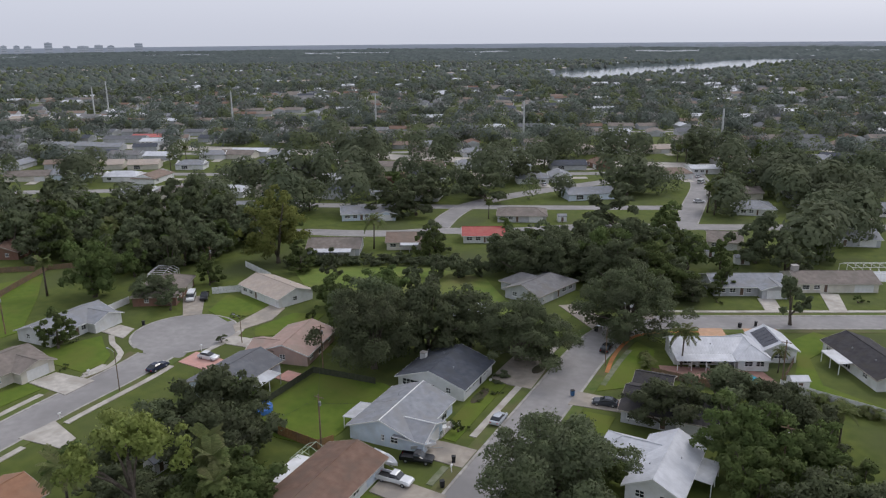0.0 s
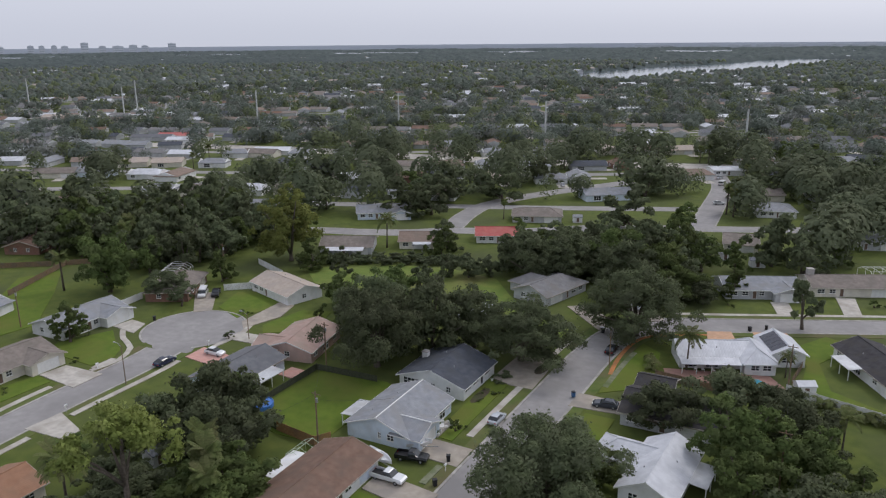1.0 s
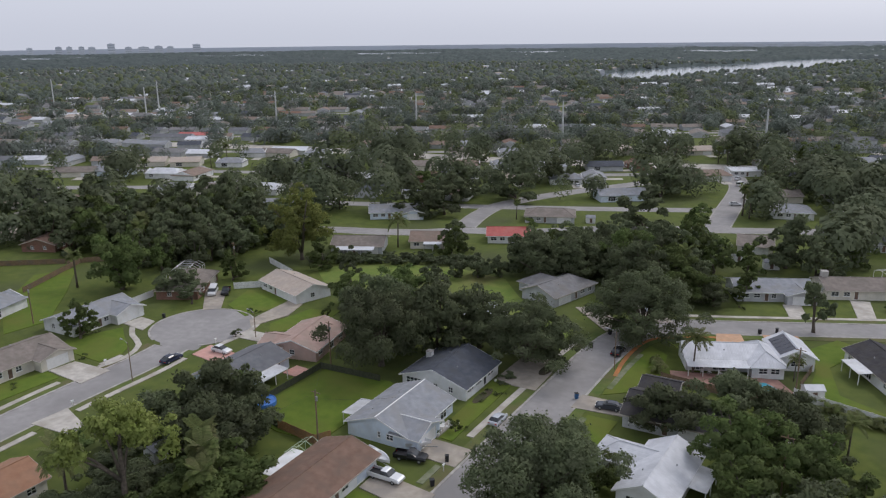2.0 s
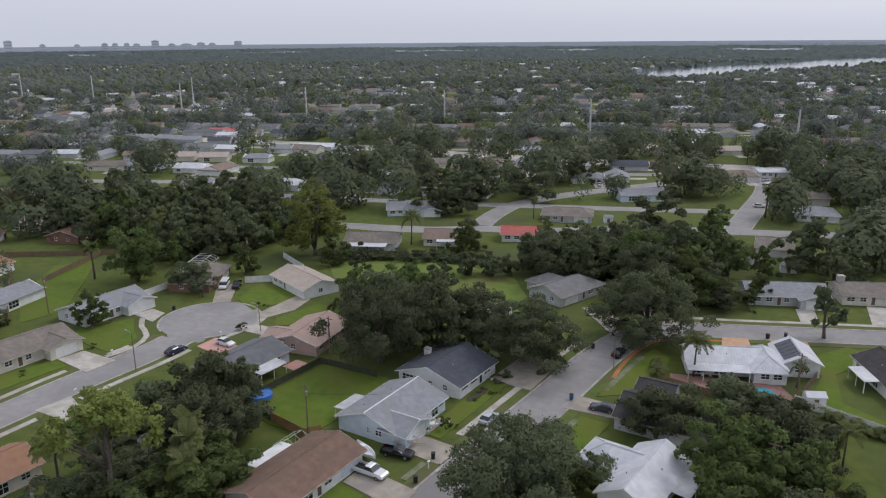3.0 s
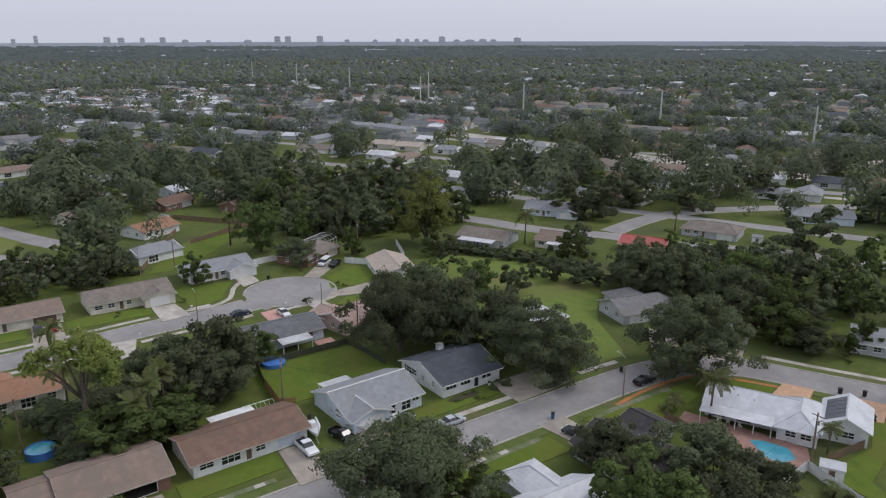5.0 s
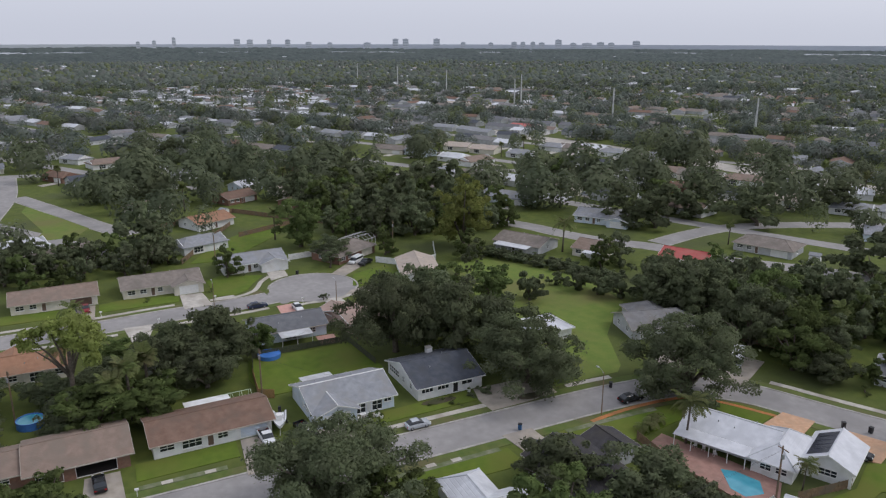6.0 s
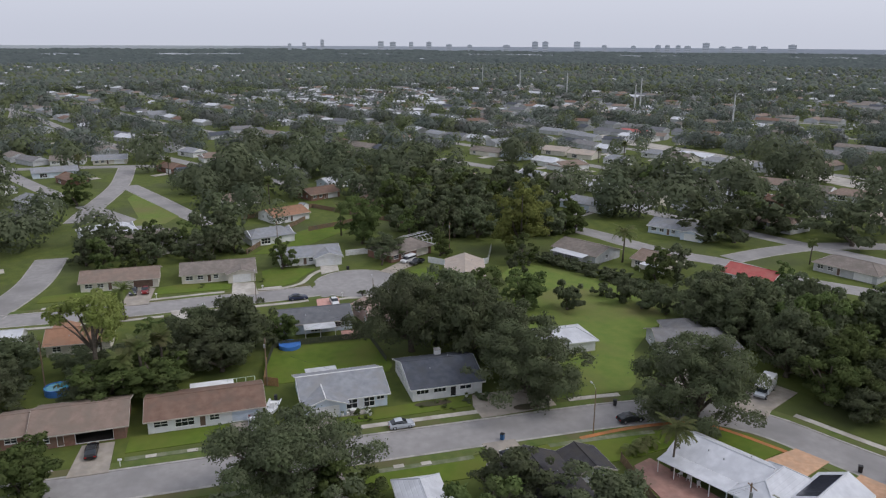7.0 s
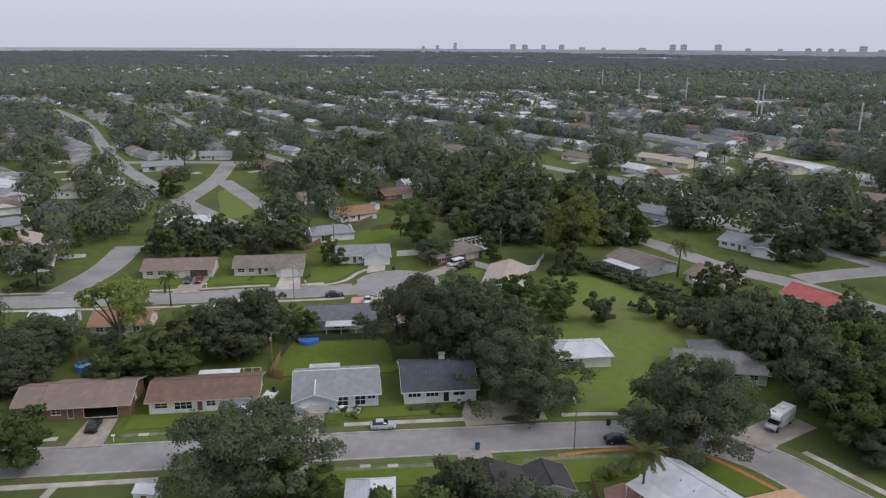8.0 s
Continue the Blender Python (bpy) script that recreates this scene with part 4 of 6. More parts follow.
for name, outline, m, label in (
        ("lawn_1", [(-47.4, 62.5), (-48.4, 77.4), (-53.3, 77.4), (-52.4, 62.5)], "lawn", "bright green mown front lawn"),
        ("lawn_2", [(-48.8, 96.2), (-50.3, 119.0), (-54.3, 119.2), (-52.9, 102.0), (-51.2, 101.9), (-51.2, 96.2)], "lawn", "bright green mown front lawn"),
        ("lawn_3", [(-66.8, 84.6), (-67.6, 107.4), (-70.5, 108.5), (-84.6, 106.5), (-84.0, 85.0), (-75, 83.5)], "lawn", "green back lawn inside a fence"),
        ("lawn_4", [(-126.0, 84.5), (-125.6, 89.5), (-128.2, 92.8), (-133.5, 95.4), (-139.0, 98.8), (-143.0, 88.0), (-140.0, 84.2), (-129.0, 84.4)], "lawn", "bright green mown front lawn"),
        ("lawn_5", [(-125.0, 31.0), (-125.4, 50.0), (-131.0, 50.4), (-131.4, 39.0), (-130, 31)], "lawn", "bright green mown front lawn"),
        ("lawn_6", [(-125.6, 58.2), (-126.0, 76.0), (-130.6, 76.2), (-133.0, 64.0), (-131.2, 58.2)], "lawn", "bright green mown front lawn"),
        ("lawn_7", [(-120.6, 118.4), (-117.2, 131.4), (-128.0, 136.5), (-134.5, 132.0), (-130.0, 121.5)], "lawn", "bright green mown front lawn"),
        ("lawn_8", [(-112.0, 118.0), (-108.6, 114.6), (-100.0, 121.0), (-104.0, 133.0), (-110.8, 130.0)], "lawn", "bright green mown side lawn"),
        ("lawn_9", [(-34.6, 124.4), (-35.4, 132.5), (-35.2, 141.5), (-34.5, 151), (-30.0, 148.0), (-28.0, 138.0), (-27.5, 131.0)], "lawn", "bright green mown corner lawn"),
        ("lawn_10", [(-3.4, 143.0), (13.0, 141.0), (1.5, 146.5), (-1.6, 158.5), (4.0, 172.0), (-2.0, 174.4), (-7.6, 163.6), (-3.6, 156.0)], "lawn", "bright green side lawn"),
        ("lawn_11", [(-33.4, 97.2), (-33.8, 116.0), (-28.6, 116.4), (-28.2, 97.2)], "lawn", "green front lawn"),
        ("lawn_12", [(-158.0, 82.0), (-157.4, 92.0), (-176.0, 108.0), (-192.0, 120.0), (-196, 110), (-178.0, 92.0)], "lawn", "green back lawn inside a fence"),
        ("lawn_13", [(-30.5, 160.4), (-24.6, 163.2), (-22.9, 157.6), (-29.0, 152.2), (-32.6, 155.5)], "lawn", "green lawn beside the bend"),
        ("field", [(-55.0, 137.5), (-78.5, 136.0), (-90.0, 141.0), (-108.0, 146.0), (-122.0, 147.5), (-133.0, 156.5), (-118.0, 170.0), (-99.5, 177.0), (-82.0, 175.0), (-73.0, 165.0), (-66.0, 158.5), (-52.0, 151.5), (-49.6, 149.0), (-49.3, 134.6)], "field", "open field of rough sunlit grass"),
        ("field_2", [(-203, 40), (-216, 42), (-252, 33), (-262, 34), (-216, 56), (-204, 52)], "field", "triangle of mown grass between streets")):
    slab(name, outline, 0.10 if not name.startswith("field") else 0.06, M[m], label, name.split("_")[0])
slab("mulch_bed", [(-52.6 + 1.0 * math.cos(k * 0.524), 112.6 + 3.4 * math.sin(k * 0.524)) for k in range(12)], 0.125, M["dirt"], "dark mulch bed with shrubs before a house", "mulch bed")
slab("mulch_bed", [(-47.6 + 1.1 * math.cos(k * 0.524), 128.4 + 2.6 * math.sin(k * 0.524)) for k in range(12)], 0.16, M["dirt"], "dark mulch bed beside the driveway", "mulch bed")
slab("mulch_bed", [(-28.6 + 2.4 * math.cos(k * 0.524), 85.6 + 2.0 * math.sin(k * 0.524)) for k in range(12)], 0.12, M["dirt"], "dark mulch bed round the oak trunk", "mulch bed")
bm = bmesh.new()
solid(bm, [(-15.4, 142.0), (-14.0, 143.6), (-10.6, 144.8), (-8.0, 142.9), (-8.6, 140.0), (-11.0, 139.6)], 0.0, 0.16)
tagged(finish("swimming_pool", bm, M["pool"]), "turquoise in-ground swimming pool in the patio", "swimming pool")


# ---------------------------------------------------------------- vehicles
def wheel(home, x, y, r=0.33, w=0.22):
    bm = bmesh.new()
    tube(bm, [(x, y - w / 2, r), (x, y + w / 2, r)], [r, r], 14)
    t = part("wheel", bm, M["tyre"], home)
    bm = bmesh.new()
    s = 1 if y > 0 else -1
    tube(bm, [(x, y + s * (w / 2 - 0.02), r), (x, y + s * (w / 2 + 0.015), r)], [r * 0.62, r * 0.55], 10)
    part("rim", bm, M["metal"], t)


def hull(bm, stations, width):
    """A body lofted along x from stations (x, low z, high z, share of the width at the top)."""
    rings = []
    for x, lo, hi, k in stations:
        w = width / 2
        mid = lo + (hi - lo) * 0.55
        rings.append([bm.verts.new((x, y, z)) for y, z in ((-w * 0.94, lo), (-w, mid), (-w * k, hi), (w * k, hi), (w, mid), (w * 0.94, lo))])
    for a, b in zip(rings, rings[1:]):
        for i in range(6):
            bm.faces.new((a[i], a[(i + 1) % 6], b[(i + 1) % 6], b[i]))
    bm.faces.new(rings[0]), bm.faces.new(rings[-1][::-1])


PAINT = {n: mat("car_paint_" + n, c, None, 1.0, 0.25, 0.2, spec=0.5) for n, c in (("white", (0.70, 0.71, 0.72)), ("silver", (0.50, 0.53, 0.57)), ("black", (0.015, 0.016, 0.018)), ("grey", (0.06, 0.066, 0.08)), ("red", (0.20, 0.012, 0.014)), ("navy", (0.02, 0.028, 0.06)))}
M["lamp_red"] = mat("red_lens", (0.35, 0.01, 0.01), None, 1.0, 0.2)
M["lamp_clear"] = mat("clear_lens", (0.75, 0.75, 0.72), None, 1.0, 0.15)

def car(label, colour, x, y, turn, shape="car", length=4.5, width=1.8):
    """A parked vehicle; its front points along its own x."""
    home = thing(dict(car="car", van="van", pickup="pickup_truck").get(shape, "car"), label, dict(pickup="pickup truck").get(shape, shape), pose(x, y, 0.13, 0, 0, turn))
    p, L = PAINT[colour], length / 2
    bm, cab, top = bmesh.new(), bmesh.new(), bmesh.new()
    if shape == "car":
        hull(bm, [(-L, 0.35, 0.75, 0.8), (-L + 0.15, 0.22, 0.95, 0.86), (-L * 0.5, 0.2, 1.0, 0.88), (L * 0.25, 0.2, 0.98, 0.88), (L * 0.85, 0.2, 0.82, 0.84), (L, 0.32, 0.62, 0.78)], width)
        hull(cab, [(-L * 0.86, 0.93, 0.97, 0.8), (-L * 0.55, 0.93, 1.40, 0.70), (L * 0.02, 0.93, 1.43, 0.70), (L * 0.42, 0.93, 0.97, 0.8)], width * 0.93)
        hull(top, [(-L * 0.56, 1.37, 1.44, 0.66), (-L * 0.2, 1.40, 1.48, 0.66), (L * 0.04, 1.39, 1.46, 0.66)], width * 0.70)
    elif shape == "van":
        hull(bm, [(-L, 0.35, 1.05, 0.94), (-L + 0.1, 0.25, 1.12, 0.95), (L * 0.55, 0.25, 1.1, 0.94), (L * 0.9, 0.25, 0.95, 0.86), (L, 0.35, 0.8, 0.8)], width)
        hull(cab, [(-L * 0.99, 1.05, 1.75, 0.88), (L * 0.3, 1.05, 1.78, 0.86), (L * 0.66, 1.05, 1.12, 0.88)], width * 0.96)
        hull(top, [(-L * 0.99, 1.55, 1.98, 0.86), (L * 0.25, 1.6, 2.0, 0.84), (L * 0.36, 1.66, 1.84, 0.82)], width * 0.94)
    else:
        hull(bm, [(-L * 0.1, 0.4, 1.05, 0.92), (L * 0.4, 0.4, 1.08, 0.9), (L * 0.9, 0.4, 1.0, 0.86), (L, 0.45, 0.8, 0.8)], width)
        hull(cab, [(-L * 0.14, 1.02, 1.62, 0.8), (L * 0.18, 1.02, 1.66, 0.78), (L * 0.44, 1.02, 1.08, 0.86)], width * 0.92)
        hull(top, [(-L * 0.14, 1.60, 1.70, 0.78), (L * 0.16, 1.62, 1.74, 0.76), (L * 0.22, 1.6, 1.66, 0.74)], width * 0.78)
        bed = bmesh.new()
        solid(bed, [(-L, -width * 0.47), (-L * 0.1, -width * 0.47), (-L * 0.1, width * 0.47), (-L, width * 0.47)], 0.45, 0.62)
        part("bed_floor", bed, M["black"], home)
        for q in ((-L, -width / 2, 0.4, -L * 0.1, -width / 2 + 0.08, 1.05), (-L, width / 2 - 0.08, 0.4, -L * 0.1, width / 2, 1.05), (-L - 0.04, -width / 2 + 0.08, 0.5, -L + 0.04, width / 2 - 0.08, 1.05)):
            bed = bmesh.new()
            box(bed, *q)
            part("bed_side", bed, p, home)
    part("body", bm, p, home)
    part("window_glass", cab, M["glass"], home)
    part("roof_panel", top, p, home)
    for s in (-1, 1):
        for e in (-1, 1):
            wheel(home, e * L * 0.62, s * (width / 2 - 0.12))
        for xx, mm, nm in ((L - 0.06, "lamp_clear", "headlight"), (-L - 0.0, "lamp_red", "tail_light")):
            bm = bmesh.new()
            box(bm, xx - 0.05, s * width * 0.36 - 0.16, 0.62, xx + 0.05, s * width * 0.36 + 0.16, 0.76)
            part(nm, bm, M[mm], home)
    return home


car("silver hatchback parked on the verge", "silver", -45.6, 105.6, 93, length=4.2)
car("dark grey sedan parked in a driveway", "grey", -31.6, 119.9, 192)
car("black sedan parked at the kerb", "black", -38.8, 143.6, 92, length=4.6)
car("dark sedan parked along the kerb", "navy", -113.8, 92.6, 95, length=4.7)
car("white coupe parked on a pink driveway", "white", -108.6, 101.0, 5, length=4.4)
car("black pickup parked on the grass", "black", -51.2, 88.3, 15, "pickup", 5.2, 1.9)
car("white pickup parked in a driveway", "white", -51.2, 82.0, 3, "pickup", 5.6, 1.95)
car("white van parked in a driveway", "white", -140.0, 125.4, -50, "van", 5.2, 2.0)
car("black pickup parked beside a white van", "black", -137.4, 127.4, -50, "pickup", 5.2, 1.9)
car("black sedan parked in a driveway", "black", -48.3, 57.6, 185, length=4.6)
car("red car parked in a driveway", "red", -127.8, 55.4, 3)
car("grey car parked in a driveway", "grey", -127.6, 52.6, 3)
car("black car parked on orange paving", "black", -9.6, 163.8, 27)
car("white car parked by the street", "white", -51.0, 300.0, 30)
car("white van parked by the street", "white", -58.4, 342.0, 80, "van", 5.2, 2.0)
car("white car parked in a far driveway", "white", -62.5, 356.0, 80)


def motorhome(x, y, turn):
    home = thing("motorhome", "white motorhome with an over-cab bunk on a driveway", "motorhome", pose(x, y, 0.13, 0, 0, turn))
    for nm, st, w, m in (("coach", [(-3.6, 0.5, 2.9, 0.95), (-3.4, 0.45, 3.0, 0.95), (1.2, 0.45, 3.0, 0.95), (1.4, 0.6, 2.95, 0.95)], 2.35, PAINT["white"]),
                         ("bunk", [(1.4, 1.95, 2.95, 0.95), (2.2, 2.0, 2.75, 0.92), (2.5, 2.1, 2.4, 0.9)], 2.3, PAINT["white"]),
                         ("bonnet", [(1.4, 0.45, 1.25, 0.9), (2.9, 0.45, 1.15, 0.86), (3.3, 0.5, 0.9, 0.8)], 2.0, PAINT["silver"]),
                         ("windscreen", [(1.4, 1.2, 1.94, 0.86), (1.9, 1.2, 1.9, 0.84), (2.4, 1.15, 1.22, 0.9)], 1.9, M["glass"]),
                         ("roof_unit", [(-1.4, 3.0, 3.25, 0.9), (-0.5, 3.0, 3.25, 0.9)], 0.8, M["trim"]),
                         ("stripe", [(-3.3, 1.2, 1.5, 1.0), (1.2, 1.2, 1.5, 1.0)], 2.38, M["metal"])):
        bm = bmesh.new()
        hull(bm, st, w)
        part(nm, bm, m, home)
    for e in (-2.3, 2.4):
        for s in (-1, 1):
            wheel(home, e, s * 1.0, 0.38)

motorhome(-42.6, 172.2, -52)


def boat(x, y, turn, length=6.0):
    home = thing("boat", "white open motorboat on a trailer beside a garage", "boat", pose(x, y, 0.1, 0, 0, turn))
    L = length / 2
    bm = bmesh.new()
    for lo, w0 in ((0, 1.0),):
        rings = []
        for k in range(9):
            s = k / 8
            w = 1.1 * (1 - max(0, s - 0.45) ** 2 * 3.2)
            rings.append([bm.verts.new((-L + length * s, yy * w, zz)) for yy, zz in ((-1, 1.35 + 0.2 * s), (-0.85, 0.8 + 0.25 * s), (0, 0.5 + 0.5 * s * s), (0.85, 0.8 + 0.25 * s), (1, 1.35 + 0.2 * s), (0.82, 1.33 + 0.2 * s), (0.6, 0.95 + 0.2 * s), (-0.6, 0.95 + 0.2 * s), (-0.82, 1.33 + 0.2 * s))])
        for a, b in zip(rings, rings[1:]):
            for i in range(9):
                bm.faces.new((a[i], a[(i + 1) % 9], b[(i + 1) % 9], b[i]))
        bm.faces.new(rings[0]), bm.faces.new(rings[-1][::-1])
    part("hull", bm, PAINT["white"], home)
    for nm, q, m in (("console", (-0.6, -0.4, 1.0, 0.2, 0.4, 2.0), "trim"), ("engine", (-L - 0.5, -0.25, 0.7, -L, 0.25, 1.9), "black"), ("seat", (-1.6, -0.6, 1.0, -1.1, 0.6, 1.5), "trim"), ("trailer_beam", (-L, -0.06, 0.35, L + 1.0, 0.06, 0.45), "metal")):
        bm = bmesh.new()
        box(bm, *q)
        part(nm, bm, M[m], home)
    for s in (-1, 1):
        wheel(home, -0.8, s * 1.1, 0.3)

boat(-55.2, 85.0, -12)
boat(-52.0, 91.6, 30, 4.0)


# ---------------------------------------------------------------- fences, poles and yard things
def fence(label, pts, h, material, board=0.16, gap=0.02, name="fence"):
    """Upright boards on rails between posts, along a line in plan."""
    home = thing(name, label, "fence", pose(0, 0, 0))
    for a, b in zip(pts, pts[1:]):
        a, b = Vector(a), Vector(b)
        d = b - a
        m = pose(a.x, a.y, 0, 0, 0, math.degrees(math.atan2(d.y, d.x)))
        n = max(1, round(d.length / 2.4))
        for k in range(n):
            bm = bmesh.new()
            box(bm, k * d.length / n - 0.06, -0.06, -0.1, k * d.length / n + 0.06, 0.06, h + 0.08, m)
            part("post", bm, material, home)
            bm = bmesh.new()
            x0, x1 = k * d.length / n + 0.065, (k + 1) * d.length / n - 0.065
            c = max(2, round((x1 - x0) / (board + gap)))
            for j in range(c):
                u = x0 + (x1 - x0) * j / c
                box(bm, u, -0.015, 0.05, u + (x1 - x0) / c - gap, 0.015, h - 0.02 * ((j * 7) % 3), m)
            box(bm, x0, 0.017, 0.4, x1, 0.06, 0.5, m), box(bm, x0, 0.017, h - 0.4, x1, 0.06, h - 0.3, m)
            tagged(part("fence_panel", bm, material, home), kind="stuff")
    return home

fence("orange-brown wooden board fence beside the house", [(-75.6, 84.4), (-66.9, 83.8)], 1.8, M["fencewood"])
fence("orange-brown wooden board fence beside the house", [(-66.9, 83.8), (-65.6, 86.4)], 1.8, M["fencewood"])
# Dark green boards stand in for a green chain-link fence.
M["darkfence"] = mat("dark_green_fence", (0.055, 0.065, 0.040), (0.085, 0.090, 0.060), 2.0, 0.9)
fence("green chain-link fence behind the lawn, drawn as dark boards", [(-75.6, 84.4), (-84.6, 86.0), (-85.6, 106.0), (-72.0, 107.6)], 1.4, M["darkfence"])
fence("white vinyl fence beside the brick house", [(-138.4, 131.0), (-130.6, 138.5), (-133.6, 147.6), (-148.0, 153.0)], 1.8, M["white"])
fence("white vinyl fence between two houses", [(-150.4, 108.6), (-151.6, 116.4)], 1.8, M["white"])
fence("white vinyl fence beside the banana plants", [(-4.7, 134.4), (-5.4, 141.6), (-0.4, 140.2), (12.0, 137.4), (24.0, 133.4)], 1.8, M["white"])
fence("dark weathered fence behind the gardens", [(-183.0, 100.0), (-196.0, 124.0), (-186.0, 134.0)], 1.6, M["wood"])
fence("dark weathered fence between back gardens", [(-158.6, 80.0), (-186.0, 92.6), (-200.0, 100.0)], 1.6, M["wood"])
fence("dark weathered fence round a back garden", [(-205.0, 78.0), (-220.0, 104.0), (-198.0, 122.0)], 1.6, M["wood"])
fence("dark wooden fence beside the pool patio", [(-27.6, 136.2), (-16.0, 135.6), (-5.8, 137.0)], 1.6, M["wood"])
fence("white vinyl fence panel beside a black-roofed house", [(-27.6, 130.8), (-24.4, 132.2)], 1.5, M["white"])
fence("dark wooden fence along the side lawn", [(-5.0, 146.0), (-4.2, 155.6), (-8.2, 162.6)], 1.5, M["wood"])


def street_lamp(x, y, turn, h=8.0):
    home = thing("street_lamp", "slim dark street lamp with a cobra-head arm", "street lamp", pose(x, y, 0, 0, 0, turn))
    bm = bmesh.new()
    tube(bm, [(0, 0, -0.1), (0, 0, h)], [0.11, 0.07], 8)
    part("pole", bm, M["wood"], home)
    bm = bmesh.new()
    tube(bm, [(0, 0, h - 0.3), (0.8, 0, h + 0.25), (1.6, 0, h + 0.3)], [0.04, 0.035, 0.03], 6)
    part("arm", bm, M["metal"], home)
    bm = bmesh.new()
    hull(bm, [(1.5, h + 0.2, h + 0.34, 0.7), (1.9, h + 0.18, h + 0.38, 0.8), (2.2, h + 0.22, h + 0.32, 0.7)], 0.26)
    part("lamp_head", bm, M["metal"], home)

street_lamp(-36.6, 135.8, 180)
street_lamp(-112.4, 82.6, 180)
street_lamp(-108.6, 110.5, 180, 6.0)


def utility_pole(x, y, h=9.5, bar=True, turn=0):
    home = thing("utility_pole", "weathered wooden utility pole with a crossarm", "utility pole", pose(x, y, 0, 0, 0, turn))
    bm = bmesh.new()
    tube(bm, [(0, 0, -0.1), (0, 0, h)], [0.16, 0.11], 8)
    part("pole", bm, M["wood"], home)
    if bar:
        bm = bmesh.new()
        box(bm, -0.9, 0.1, h - 0.6, 0.9, 0.2, h - 0.48)
        part("crossarm", bm, M["wood"], home)
        bm = bmesh.new()
        tube(bm, [(0.3, -0.1, h - 1.8), (0.3, -0.1, h - 1.1)], [0.2, 0.2], 8)
        part("transformer", bm, M["metal"], home)

for q in ((-66.6, 84.3), (-158.8, 89.2), (-5.2, 141.9), (-1.8, 108.5), (-147.2, 139.5), (-74.0, 45.0), (-84.8, 108.0)):
    utility_pole(*q)


def wire(a, b, sag=0.8):
    bm = bmesh.new()
    pts = [Vector(a).lerp(Vector(b), k / 10) - Vector((0, 0, sag * 4 * (k / 10) * (1 - k / 10))) for k in range(11)]
    tube(bm, pts, [0.012] * 11, 4)
    tagged(finish("cable", bm, M["black"]), "thin dark overhead cable between wooden poles", "cable")

wire((-5.2, 141.9, 9.0), (-1.8, 108.5, 9.0)), wire((-5.6, 141.9, 8.4), (-2.2, 108.5, 8.4))
wire((-66.6, 84.3, 9.0), (-84.8, 108.0, 9.0)), wire((-66.6, 84.3, 9.0), (-74.0, 45.0, 9.0)), wire((-66.6, 84.3, 8.0), (-60, 96.5, 4.7), 0.3)


def bin_at(x, y, colour, turn=0):
    home = thing("wheelie_bin", "wheeled plastic rubbish bin standing at the kerb", "bin", pose(x, y, 0.1, 0, 0, turn), "bins at the kerb")
    bm = bmesh.new()
    hull(bm, [(-0.28, 0.05, 1.0, 1.05), (0.28, 0.05, 1.0, 1.05)], 0.56)
    part("bin_body", bm, M[colour], home)
    bm = bmesh.new()
    box(bm, -0.33, -0.33, 1.0, 0.33, 0.33, 1.08)
    part("lid", bm, M["black"], home)

M["binblue"] = mat("blue_plastic", (0.03, 0.10, 0.22), (0.04, 0.12, 0.26), 2.0, 0.5)
for x, y, c in ((-37.9, 120.6, "binblue"), (-44.6, 143.6, "black"), (-13.6, 172.2, "black"), (-16.6, 169.6, "black"), (-135.9, 107.5, "black"), (-47.6, 132.0, "black"), (-46.2, 90.8, "black"), (-43.9, 152.4, "black"), (-44.5, 84.2, "black")):
    bin_at(x, y, c, x * 13)


def mailbox(x, y, turn):
    home = thing("mailbox", "small white roadside mailbox on a post", "mailbox", pose(x, y, 0.05, 0, 0, turn), "mailboxes")
    bm = bmesh.new()
    box(bm, -0.05, -0.05, 0, 0.05, 0.05, 1.0)
    part("post", bm, M["trim"], home)
    bm = bmesh.new()
    hull(bm, [(-0.28, 1.0, 1.28, 0.75), (0.28, 1.0, 1.28, 0.75)], 0.24)
    part("letter_box", bm, M["trim"], home)

for x, y in ((-45.2, 88.3), (-123.4, 84.2), (-112.2, 70.4), (-113.2, 103.4), (-43.6, 62.4), (-122.6, 58.6)):
    mailbox(x, y, 90)


def round_pool(x, y, r, h, label, water="pool"):
    home = thing("above_ground_pool", label, "pool", pose(x, y, 0))
    bm = bmesh.new()
    n = 24
    for r0, r1 in ((r - 0.06, r + 0.06),):
        ring = [[bm.verts.new((rr * math.cos(a), rr * math.sin(a), z)) for rr, z in ((r1, 0), (r1, h), (r0, h), (r0, 0))] for a in (2 * math.pi * k / n for k in range(n))]
        for a, b in zip(ring, ring[1:] + ring[:1]):
            for i in range(3):
                bm.faces.new((a[i], a[i + 1], b[i + 1], b[i]))
    part("pool_wall", bm, M["bluevinyl"], home)
    bm = bmesh.new()
    solid(bm, [((r - 0.07) * math.cos(2 * math.pi * k / n), (r - 0.07) * math.sin(2 * math.pi * k / n)) for k in range(n)], 0.0, h - 0.15)
    part("water", bm, M[water], home)

round_pool(-72.2, 47.4, 2.1, 1.3, "round above-ground pool with a blue vinyl wall")
round_pool(-84.0, 89.2, 2.2, 0.9, "low round pool with a blue cover", "bluevinyl")


